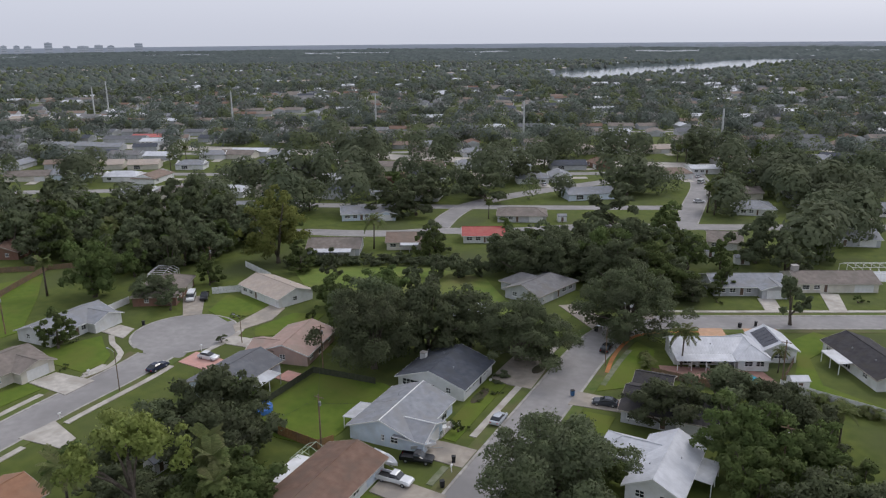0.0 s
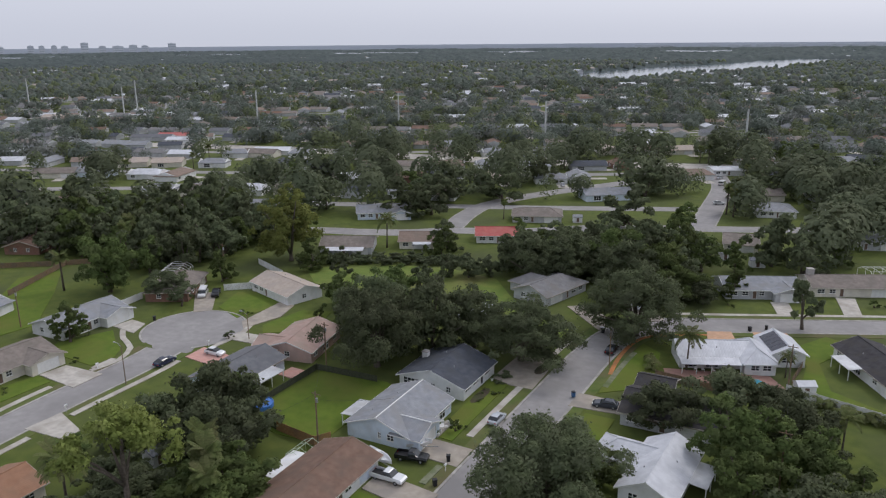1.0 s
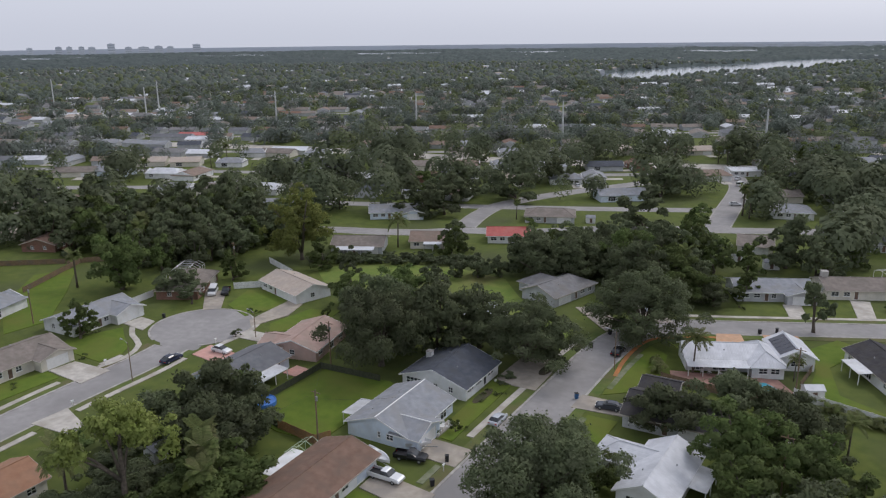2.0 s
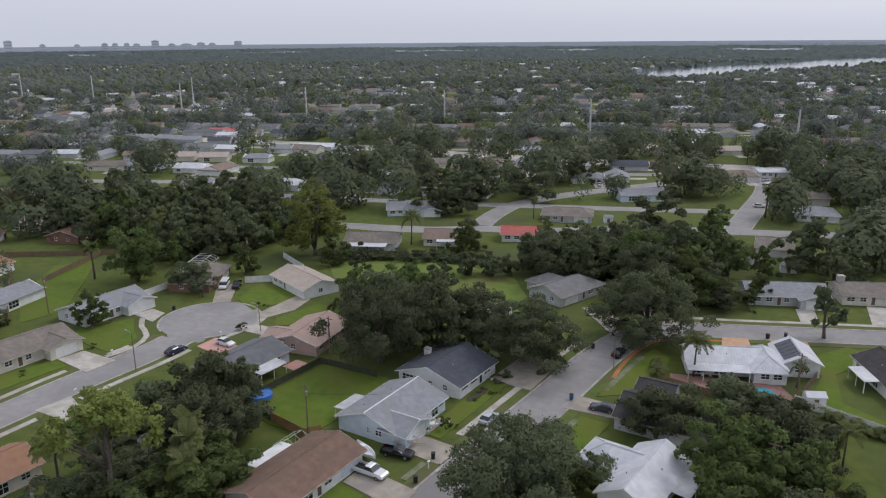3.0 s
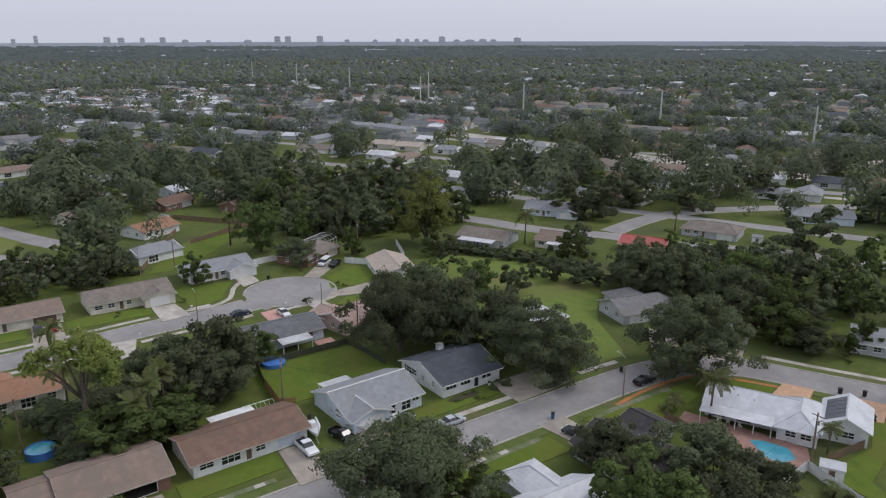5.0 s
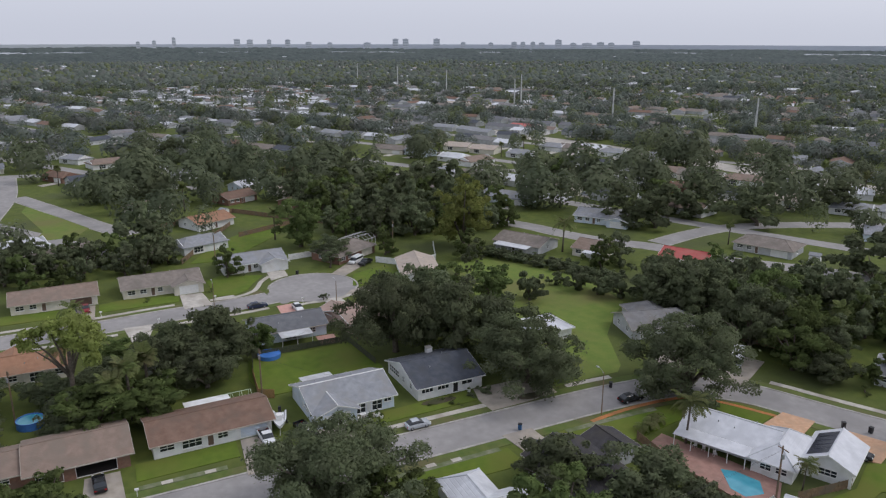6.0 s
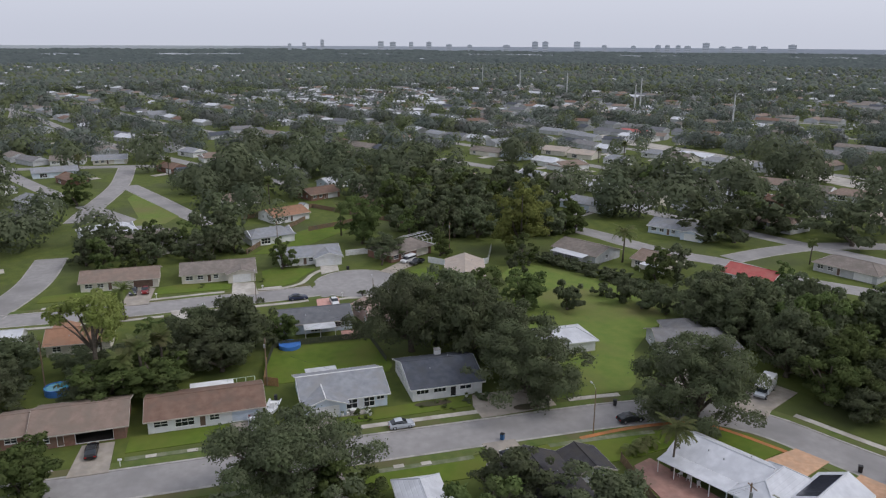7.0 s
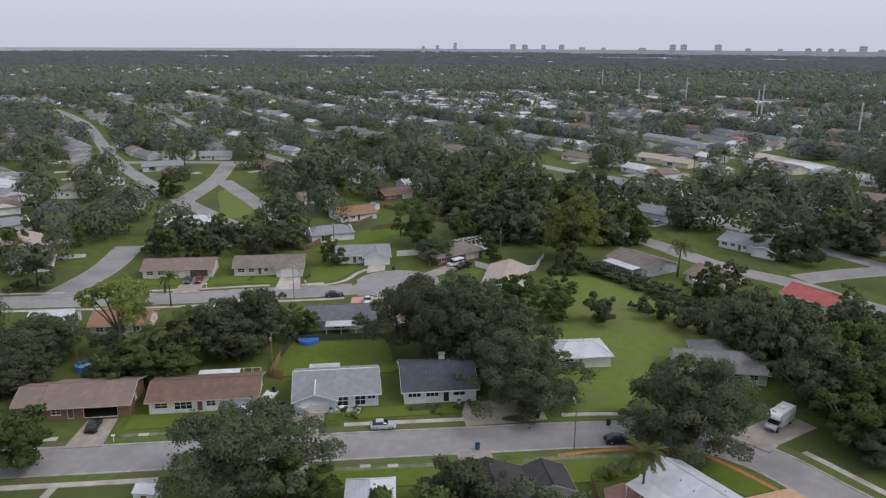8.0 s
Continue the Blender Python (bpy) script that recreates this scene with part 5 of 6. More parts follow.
def frame_tent(x, y, turn):
    home = thing("pipe_frame", "bare pale green metal frame of a garden shelter", "frame", pose(x, y, 0, 0, 0, turn))
    M.setdefault("palegreen", mat("pale_green_pipe", (0.45, 0.55, 0.40), (0.52, 0.60, 0.46), 2.0, 0.5))
    for k in range(4):
        bm = bmesh.new()
        u = -2.4 + 1.6 * k
        tube(bm, [(u, -1.5, 0), (u, -1.5, 1.9), (u, 0, 2.6), (u, 1.5, 1.9), (u, 1.5, 0)], [0.05] * 5, 5)
        part("hoop", bm, M["palegreen"], home)
    for v, z in ((-1.5, 1.9), (0, 2.6), (1.5, 1.9)):
        bm = bmesh.new()
        tube(bm, [(-2.4, v, z), (2.4, v, z)], [0.045, 0.045], 5)
        part("rail", bm, M["palegreen"], home)

frame_tent(-65.6, 79.8, 94)


def pool_cage(x, y, turn, length, width, label):
    """A screened pool enclosure: thin hoops and rails."""
    home = thing("pool_cage", label, "pool enclosure", pose(x, y, 0, 0, 0, turn))
    n = 6
    for k in range(n + 1):
        bm = bmesh.new()
        u = -length / 2 + length * k / n
        tube(bm, [(u, -width / 2, 0), (u, -width / 2, 2.3), (u, -width / 4, 3.3), (u, width / 4, 3.3), (u, width / 2, 2.3), (u, width / 2, 0)], [0.055] * 6, 4)
        part("hoop", bm, M["trim"], home)
    for v, z in ((-width / 2, 2.3), (-width / 4, 3.3), (width / 4, 3.3), (width / 2, 2.3)):
        bm = bmesh.new()
        tube(bm, [(-length / 2, v, z), (length / 2, v, z)], [0.05, 0.05], 4)
        part("rail", bm, M["trim"], home)
    bm = bmesh.new()
    solid(bm, [(-length / 2, -width / 2), (length / 2, -width / 2), (length / 2, width / 2), (-length / 2, width / 2)], 0.0, 0.13)
    part("deck", bm, M["greystucco"], home)

pool_cage(-158.0, 131.5, 122, 10, 7, "white-framed screened pool enclosure behind the brick house")
pool_cage(8.5, 225.0, 28, 13, 9, "white-framed screened pool enclosure")
pool_cage(-196, 228, 30, 12, 9, "white-framed screened pool enclosure")


def shed(label, x, y, turn, length, width, mw="white", mr="r_grey", h=2.0):
    home = thing("shed", label, "shed", pose(x, y, 0, 0, 0, turn))
    walls(home, length, width, h, 0.6, (0, 0), M[mw], [("f", length / 2 - 0.5, 0.05, 1.0, 1.7, "door")])
    roof_parts(home, length, width, h, 0.6, 0.15, (0, 0), M[mr], trim=False, ridge_cap=False)

shed("small white garden shed", -33.5, 225, 30, 3, 2.6)
shed("small grey garden shed", -24.0, 222, 20, 4, 3)
shed("small pale shed under trees", -84.8, 67.5, 94, 2.6, 2.4)
shed("small white garden shed", -217.5, 100.5, 40, 2.8, 2.6)
shed("small white garden shed", -181.0, 88.0, 20, 2.6, 2.4)
shed("white metal garden shed beside the fence", -2.6, 143.0, 30, 3.2, 2.4, "white", "r_white")
shed("small white garden shed", -87.6, 247, 30, 3, 2.8)
shed("small pale shed beside the street", -26.8, 73.0, 80, 3, 2.5, "white", "r_white")


def patio_set(x, y, turn):
    home = thing("patio_table", "white round garden table on the front patio", "table", pose(x, y, 0.14, 0, 0, turn))
    bm = bmesh.new()
    tube(bm, [(0, 0, 0.68), (0, 0, 0.73)], [0.55, 0.55], 16)
    part("tabletop", bm, M["trim"], home)
    for k in range(4):
        bm = bmesh.new()
        a = k * math.pi / 2
        tube(bm, [(0.4 * math.cos(a), 0.4 * math.sin(a), 0), (0.3 * math.cos(a), 0.3 * math.sin(a), 0.68)], [0.03, 0.03], 5)
        part("leg", bm, M["trim"], home)


def garden_chair(x, y, turn, z=0.14):
    home = thing("garden_chair", "white plastic garden chair on a patio", "chair", pose(x, y, z, 0, 0, turn), "garden chairs")
    for nm, q in (("seat", (-0.25, -0.25, 0.40, 0.25, 0.25, 0.45)), ("backrest", (-0.25, 0.21, 0.46, 0.25, 0.26, 0.9))):
        bm = bmesh.new()
        box(bm, *q)
        part(nm, bm, M["trim"], home)
    for sx in (-1, 1):
        for sy in (-1, 1):
            bm = bmesh.new()
            box(bm, sx * 0.22 - 0.025, sy * 0.22 - 0.025, 0, sx * 0.22 + 0.025, sy * 0.22 + 0.025, 0.40)
            part("leg", bm, M["trim"], home)


def planter(x, y, r=0.3):
    home = thing("plant_pot", "white flower pot with a small leafy plant", "plant pot", pose(x, y, 0.14), "pots on the patio")
    bm = bmesh.new()
    tube(bm, [(0, 0, 0), (0, 0, 0.45)], [r * 0.75, r], 10)
    part("pot", bm, M["trim"], home)
    leaves = new("plant", leaf_mesh("plant", [(0, 0, 0.65, 0.3)], 60, 0.12, M["green"], int(x * -7)))
    leaves.parent = home

patio_set(-52.2, 98.4, 20)
for x, y, a in ((-51.8, 97.4, 200), (-52.6, 99.5, 20), (-51.6, 99.2, -60), (-20.5, 143.4, 40), (-21.8, 142.8, 10), (-18.6, 143.9, 70)):
    garden_chair(x, y, a)
for x, y in ((-51.6, 100.6), (-52.2, 101.0), (-51.6, 96.5), (-52.4, 96.5), (-53.6, 119.0), (-50.8, 101.2)):
    planter(x, y)


def step_stone(x, y, turn, w=1.6, d=0.9):
    bm = bmesh.new()
    box(bm, -w / 2, -d / 2, 0.0, w / 2, d / 2, 0.135)
    ob = tagged(finish("concrete_slab", bm, M["concrete"]), "pale concrete slab laid in the verge", "slab")
    ob.matrix_basis = pose(x, y, 0, 0, 0, turn)

for x, y in ((-45.6, 66.5), (-34.0, 103.0), (-33.9, 107.2), (-45.9, 72.6)):
    step_stone(x, y, 93)

# ---------------------------------------------------------------- houses further off, one by one
plain_house("blue-grey house with a pale metal roof", -153.0, 221.5, 38, 19.0, 12.0, "bluewhite", "r_grey", wing=7.0)
m8 = plain_house("grey-roofed house with a white sunroom", -135.0, 178.6, 29, 15.5, 12.0, "greystucco", "r_taupe")
canopy(m8, -6.0, -9.6, 5.6, -6.2, 2.2, 2.45, M["r_white"], [(-5.8 + 1.26 * k, -9.4) for k in range(10)])
m9 = plain_house("tan-roofed house beside palms", -119.8, 194.0, 29, 10.5, 11.0, "cream", "r_tan")
canopy(m9, -1.0, -8.4, 4.6, -5.7, 2.2, 2.4, M["r_white"], [(-0.8, -8.2), (1.9, -8.2), (4.4, -8.2)])
plain_house("white house with a bright red metal roof", -101.0, 211.6, 29, 13.0, 9.0, "white", "r_red")
plain_house("grey house with a brown hip roof", -101.5, 243.6, 24, 17.0, 11.0, "greystucco", "r_taupe", (4, 4))
plain_house("tan house with a dark brown roof", -32.0, 240.5, 12, 9.6, 13.0, "cream", "r_taupe")
plain_house("pale house with a grey hip roof", -30.6, 293.0, 20, 13.0, 13.0, "white", "r_grey", (5, 5))
plain_house("grey house with a grey roof and broad chimney", 0.4, 262.0, 20, 17.0, 13.0, "greystucco", "r_grey")
plain_house("long low shop with a white flat roof", -63.5, 372.0, 29, 14.0, 12.0, "white", "r_white", rise=0.6)
plain_house("white house with a grey roof and dark windows", -253.0, -25.5, 5, 20.0, 14.0, "white", "r_taupe")
plain_house("pale house with a grey roof", -246.0, 2.0, 45, 14.0, 11.0, "white", "r_grey")
plain_house("long pale house with a grey-green roof", -352.0, 10.5, 95, 16.0, 11.0, "cream", "r_grey")
plain_house("long pale house with a brown roof", -354.0, -10.0, 95, 16.0, 11.0, "white", "r_taupe")
plain_house("tan house with a brown shingle roof", -234.0, 76.0, 120, 14.0, 11.0, "cream", "r_tan")
plain_house("white house with a rust-brown shingle roof", -203.5, 92.6, 118, 14.0, 11.5, "white", "r_rust")
plain_house("brown house with a red-brown roof", -240.0, 72.0 + 36, 120, 14.0, 10.0, "brickwall", "r_brown")
plain_house("white house with a sky-blue metal roof", -262.0, 116.0, 120, 11.0, 9.0, "bluewhite", "r_white")
plain_house("dark wooden house under trees", -222.0, 131.0, 118, 16.0, 11.0, "brickwall", "r_brown")
plain_house("brown brick house among trees beside the street", -51.5, 190.0, 118, 13.0, 10.0, "brickwall", "r_brown")

# ---------------------------------------------------------------- trees and shrubs, one by one
kind_of("mid_a", "dark round-crowned oak among houses", "oak", 6.0, 11.0, 1.0, 34, 2300, 0.54, 31, 4)
kind_of("mid_b", "green broadleaf tree among houses", "green", 5.0, 10.5, 1.0, 30, 1900, 0.52, 32, 4)
kind_of("mid_c", "tall dark oak among houses", "oak", 7.0, 13.5, 1.2, 38, 2600, 0.56, 33, 5)
kind_of("pine", "slim dark conifer on the field's edge", "oak", 2.6, 10.0, 1.0, 30, 3000, 0.28, 34, 2)

for key, x, y, s, tall in (
        ("oak_a", -28.4, 86.0, 1.08, 0.95), ("oak_a", -76.4, 113.5, 1.08, 1.15), ("oak_b", -53.0, 130.3, 1.18, 0.84), ("oak_c", -64.5, 131.5, 1.2, 1.0), ("oak_b", -37.4, 154.9, 1.2, 0.9),
        ("oak_c", -70.0, 124.0, 1.3, 1.15), ("oak_c", -83.5, 123.0, 1.3, 1.1), ("green_a", -92.0, 127.0, 1.0, 0.9), ("oak_c", -84.0, 131.0, 1.0, 0.9),
        ("oak_c", -83.0, 79.0, 1.25, 0.95), ("oak_c", -77.0, 71.0, 1.1, 0.9), ("oak_c", -88.0, 71.0, 0.95, 0.9), ("green_a", -88.0, 88.0, 0.72, 0.85),
        ("umbrella", -72.4, 54.2, 1.1, 1.0), ("oak_c", -93.1, 67.8, 0.7, 0.62), ("green_a", -96.8, 60.9, 0.7, 0.55), ("green_a", -66.5, 65.5, 1.3, 0.62), ("green_a", -66.0, 57.5, 1.35, 0.60), ("oak_c", -74.5, 56.5, 0.95, 0.68), ("oak_c", -67.5, 53.5, 0.8, 0.7),  ("oak_c", -75.0, 76.0, 1.0, 0.85), ("oak_c", -81.0, 37.0, 1.15, 0.66), ("oak_c", -66.0, 30.0, 1.1, 0.9), ("oak_c", -80.0, 22.0, 1.0, 0.8), ("oak_c", -63.5, 38.6, 0.95, 0.7), ("oak_c", -71.0, 36.5, 1.0, 0.75), ("oak_c", -59.5, 32.0, 0.9, 0.7), ("oak_c", -90.0, 31.0, 0.8, 0.6),
        ("green_a", -37.2, 50.6, 1.15, 0.8), ("oak_c", -30.0, 40.0, 1.0, 0.9),
        ("green_a", -8.0, 109.0, 1.25, 0.95), ("green_a", 1.0, 109.5, 1.1, 0.95), ("oak_c", -1.0, 119.0, 1.0, 0.9), ("green_a", -4.0, 99.0, 1.1, 0.9), ("oak_c", 4.0, 95.0, 1.1, 0.9), ("green_b", 8.0, 104.0, 1.2, 0.9), ("oak_c", 10.0, 99, 0.9, 0.9),
        ("oak_c", -12.8, 126.2, 1.1, 0.74), ("oak_c", -20.6, 116.8, 1.0, 0.78), ("oak_c", -5.0, 129.0, 0.85, 0.75), ("green_a", -24.5, 96.5, 0.75, 0.7), ("green_b", -26.5, 92.0, 1.1, 0.8),
        ("small", -7.0, 176.8, 1.6, 1.25), ("green_b", -141.0, 89.8, 1.15, 1.0), ("green_a", -163.4, 115.4, 1.55, 1.0), ("oak_c", -146.6, 120.2, 0.95, 0.70), ("small", -138.5, 117.5, 1.2, 0.8),
        ("green_b", -144.5, 136.0, 1.1, 1.0), ("green_b", -130.5, 157.0, 1.35, 0.85), ("green_a", -104.0, 137.5, 1.0, 0.85), ("green_a", -95.0, 145.0, 1.15, 0.85), ("green_b", -99.0, 131.0, 1.2, 0.9),
        ("pine", -115.4, 150.4, 1.1, 1.0), ("clump", -92.2, 154.6, 1.6, 1.2), ("clump", -94.6, 169.6, 1.6, 1.0), ("clump", -89.0, 172.4, 1.6, 1.0), ("clump", -84.0, 176.0, 1.5, 1.1), ("clump", -100, 167, 1.0, 0.9), ("oak_c", -66.0, 182.5, 1.2, 1.0), ("oak_c", -79.0, 184.0, 1.2, 0.95), ("green_a", -36.5, 180.5, 1.2, 0.8), ("oak_c", -48.0, 181.0, 1.25, 1.05), ("green_a", -42.5, 188.0, 1.3, 0.95), ("green_a", -55.0, 192.0, 1.4, 1.0), ("oak_c", -29.5, 182.5, 0.8, 0.7), ("oak_c", -52.7, 186.0, 1.0, 0.85), ("oak_c", -60.0, 197.0, 1.1, 0.9), ("oak_c", -79.5, 50.5, 0.8, 0.62), ("oak_c", -79.0, 58.0, 0.8, 0.65), ("oak_c", -84.0, 60.5, 0.75, 0.62),
        ("yellow_a", -142.2, 160.4, 1.4, 1.02),
        ("oak_c", -47.5, 187.0, 1.0, 0.85), ("oak_c", -38.0, 192.5, 1.0, 0.8), ("oak_c", -57.0, 188.0, 1.1, 0.9), ("green_a", -33.0, 184.0, 0.9, 0.8), ("oak_c", -73.0, 178.5, 1.2, 0.95), ("oak_c", -66.0, 188.0, 1.2, 1.0),
        ("green_b", -24.5, 190.0, 1.1, 0.9), ("green_b", -43.0, 205.0, 1.2, 1.1), ("small", -112.6, 108.4, 0.55, 0.6), ("bush", -121.0, 121.0, 1.0, 0.7),
        ("bush", -49.9, 99.3, 1.0, 1.0), ("clump", -52.4, 121.6, 0.62, 0.55), ("clump", -52.0, 118.6, 0.4, 0.4), ("bush", -51.6, 110.6, 0.55, 0.5), ("bush", -52.8, 113.2, 0.5, 0.5), ("bush", -52.9, 115.0, 0.5, 0.5), ("bush", -50.5, 114.5, 0.8, 0.35), ("bush", -129.2, 69.0, 0.7, 0.7), ("bush", -130.6, 84.2, 0.7, 0.7), ("bush", -141.0, 94.0, 0.6, 0.7), ("bush", -104.5, 129.0, 1.2, 1.0),
        ("bush", -24.0, 184.6, 1.0, 0.7), ("bush", -29.0, 190.0, 1.0, 0.7), ("bush", 6.0, 200.0, 1.2, 0.9)):
    plant(key, x, y, s, None, tall)
for key, x, y, s in (("palm_a", -23.4, 142.4, 1.0), ("palm_b", -67.0, 63.0, 1.55), ("palm_b", -71.4, 66.0, 1.5), ("palm_b", -64.0, 60.0, 1.35), ("palm_a", -108.6, 53.4, 1.0), ("palm_a", -84.5, 53.0, 1.15), ("palm_a", 5.0, 123.2, 0.85), ("palm_a", -6.5, 148.6, 0.6),
                     ("palm_a", -126.0, 186.0, 1.25), ("palm_b", -41.0, 198.0, 1.3), ("palm_b", -45.0, 284.0, 1.5), ("palm_b", -43.0, 290.0, 1.7), ("palm_b", -42.0, 281.0, 1.4), ("palm_b", -175.0, 110.0, 1.4), ("palm_b", -186.0, 137.0, 1.5), ("palm_b", -190.0, 142.0, 1.6), ("palm_b", -112.0, 238.0, 1.0)):
    plant(key, x, y, s)


def leafy_row(label, pts, count, seed):
    """Banana-like plants: broad arching blades in clumps along a line."""
    rng = random.Random(seed)
    for a, b in zip(pts, pts[1:]):
        for k in range(count):
            c = Vector(a).lerp(Vector(b), (k + 0.5) / count)
            home = thing("banana_plant", label, "plant", pose(c.x + rng.uniform(-0.6, 0.6), c.y + rng.uniform(-0.6, 0.6), 0, 0, 0, rng.uniform(0, 360)), "banana plants")
            for j in range(9):
                bm = bmesh.new()
                frond(bm, (0, 0, rng.uniform(0.8, 1.9)), j * 2.4 + rng.uniform(-0.3, 0.3), rng.uniform(1.4, 2.1), rng.uniform(0.6, 1.0), 0.36)
                part("blade", bm, M["palm"], home)
            bm = bmesh.new()
            tube(bm, [(0, 0, -0.05), (0, 0, 1.9)], [0.12, 0.08], 6)
            part("stem", bm, M["palm"], home)

leafy_row("broad-leaved banana plants beside a white fence", [(-0.9, 138.6), (11.0, 136.2)], 9, 5)
leafy_row("broad-leaved plants beside the patio", [(-31.2, 143.0), (-28.6, 137.6)], 4, 6)


def leaf_cloud(name, pts, radii, heights, quads, size, material, label, seed):
    """A wood that nobody could count: crowns of leaf sprays, joined."""
    rng = np.random.default_rng(seed)
    n = len(pts)
    d = rng.normal(size=(n, quads, 3))
    d /= np.linalg.norm(d, axis=2)[:, :, None]
    d[:, :, 2] = np.abs(d[:, :, 2]) * np.sign(rng.uniform(-0.35, 1, (n, quads)))
    lump = 1 + 0.28 * np.sin(3.1 * np.arctan2(d[:, :, 1], d[:, :, 0]) + rng.uniform(0, 6.3, n)[:, None]) * np.cos(2.5 * d[:, :, 2] + rng.uniform(0, 6.3, n)[:, None])
    rad = np.array(radii)[:, None] * lump * rng.uniform(0.75, 1.08, (n, quads))
    hh = np.array(heights)[:, None]
    c = np.empty((n, quads, 3))
    c[:, :, 0] = np.array(pts)[:, 0][:, None] + d[:, :, 0] * rad
    c[:, :, 1] = np.array(pts)[:, 1][:, None] + d[:, :, 1] * rad
    c[:, :, 2] = hh * 0.52 + d[:, :, 2] * hh * 0.46 * lump
    c, d = c.reshape(-1, 3), d.reshape(-1, 3)
    k = len(c)
    u = rng.normal(size=(k, 3))
    nr = d + np.array([0, 0, 0.2]) + rng.normal(size=(k, 3)) * 0.26
    u -= nr * ((u * nr).sum(1) / (nr * nr).sum(1))[:, None]
    u /= np.linalg.norm(u, axis=1)[:, None]
    w = np.cross(nr, u)
    w /= np.linalg.norm(w, axis=1)[:, None]
    s = (np.repeat(np.array(radii) / 5.0, quads) * size * rng.uniform(0.6, 1.3, k))[:, None]
    return tagged(new(name, sprays(name, c, u, w, s, d + np.array([0, 0, 0.25]), material)), label, "trees", kind="stuff")


def inside(poly, x, y):
    c = False
    for (x0, y0), (x1, y1) in zip(poly, poly[1:] + poly[:1]):
        if (y0 > y) != (y1 > y) and x < (x1 - x0) * (y - y0) / (y1 - y0) + x0:
            c = not c
    return c


# garden trees further off
for k, (x, y, s) in enumerate(((-20.6, 224.1, 1.2), (-12.0, 218.7, 1.15), (-5.4, 235.5, 1.08), (4.6, 272.4, 1.06), (-7.7, 338.6, 2.28), (4.8, 375.1, 1.85), (-24.4, 360.5, 2.07), (-80.3, 302.0, 1.92), (-43.1, 407.8, 1.42), (-71.9, 393.7, 1.67), (-35.7, 324.5, 1.53), (-49.7, 240.0, 1.36), (-67.6, 244.6, 1.43), (-108.3, 193.2, 0.92), (-158.5, 248.9, 1.88), (-144.4, 256.0, 1.69), (-206.6, 253.5, 2.04), (-218.8, 247.4, 1.64), (-126.4, 265.1, 1.49), (-128.2, 308.8, 1.47), (-242.1, 16.2, 1.35), (-145.2, 222.6, 1.43), (-151.2, 247.5, 1.47), (-105.6, 185.3, 0.94), (-138.2, 231.1, 1.25), (-123.6, 15.1, 1.21), (-146.5, -1.3, 1.08), (-174.4, 71.4, 1.23), (-353.8, 93.4, 1.58), (-95.4, 215.6, 0.67))):
    s = min(s, 1.5)
    plant(("mid_c", "mid_a", "mid_b")[k % 3], x, y, s, None, min(1.0, 1.15 / s))

# woods and shrubberies between the gardens
WOODS = [([(-158, 148), (-170, 122), (-186, 138), (-214, 122), (-250, 140), (-235, 180), (-190, 190), (-162, 190), (-154, 178)], 8.0, 1.15),
         ([(-84, 178), (-50, 194), (-40, 204), (-26, 210), (-36, 226), (-60, 230), (-88, 198)], 7.5, 0.95),
         ([(-146, 34), (-146, 62), (-156, 84), (-168, 80), (-176, 62), (-176, 40), (-160, 34)], 7.5, 0.85),
         ([(-124, 10), (-122, -60), (-190, -60), (-200, 10), (-160, 16)], 17.0, 0.75),
         ([(14, 92), (34, 100), (60, 180), (30, 190), (20, 150), (28, 130), (12, 108)], 10.0, 0.9),
         ([(-40, 345), (-24, 365), (8, 400), (12, 262), (-2, 228), (-13, 226), (-14, 270), (-22, 310)], 11.0, 1.2),
         ([(-86, 26), (-62, 24), (-60, -40), (-100, -40), (-104, 18)], 10.0, 0.95)]
rng = random.Random(77)
for poly, step, big in WOODS:
    xs, ys = [q[0] for q in poly], [q[1] for q in poly]
    y = min(ys)
    while y < max(ys):
        x = min(xs)
        while x < max(xs):
            px, py = x + rng.uniform(-3, 3), y + rng.uniform(-3, 3)
            if inside(poly, px, py):
                plant(rng.choice(["mid_a", "mid_a", "mid_c", "mid_b"]), px, py, big * rng.uniform(0.75, 1.15), None, rng.uniform(0.8, 1.1))
            x += step
        y += step
# the hedge on the field's edge
for k in range(34):
    side = k % 2
    plant("clump", -137 + 1.25 * k + rng.uniform(-0.8, 0.8) - 1.6 * side, 160.0 + 0.68 * k + 3.0 * side + rng.uniform(-0.8, 0.8), rng.uniform(0.75, 1.1), None, rng.uniform(0.55, 0.8), "dark shrub in a hedge along the field")

# ---------------------------------------------------------------- the suburb beyond
E1, E2 = Vector((math.cos(radians(29)), math.sin(radians(29)))), Vector((-math.sin(radians(29)), math.cos(radians(29))))
CORE = [(-162, 30), (-170, 90), (-200, 95), (-225, 75), (-235, 140), (-215, 165), (-170, 195), (-130, 250), (-30, 280), (40, 300), (60, 100), (20, 60), (-20, 20), (-60, -20), (-110, -20)]
homes = [Vector(o.matrix_basis.translation.xy) for o in scene.objects if o.name.startswith("house") and o.type == "EMPTY"]
lanes = [q for line in (ROAD_C, ROAD_D, ROAD_C2, ROAD_E, ROAD_F, ROAD_F2, ROAD_G, ROAD_H, ROAD_A, ROAD_B) for q in line]
leafy_lanes = [q for line in (ROAD_I, ROAD_J) for q in line]

def clear(p, others, d):
    return all(abs(q.x - p.x) > d or abs(q.y - p.y) > d or (q - p).length > d for q in others)

def in_view(p):
    d = p - Vector((30, 50))
    return 78 < math.degrees(math.atan2(d.y, d.x)) % 360 < 217

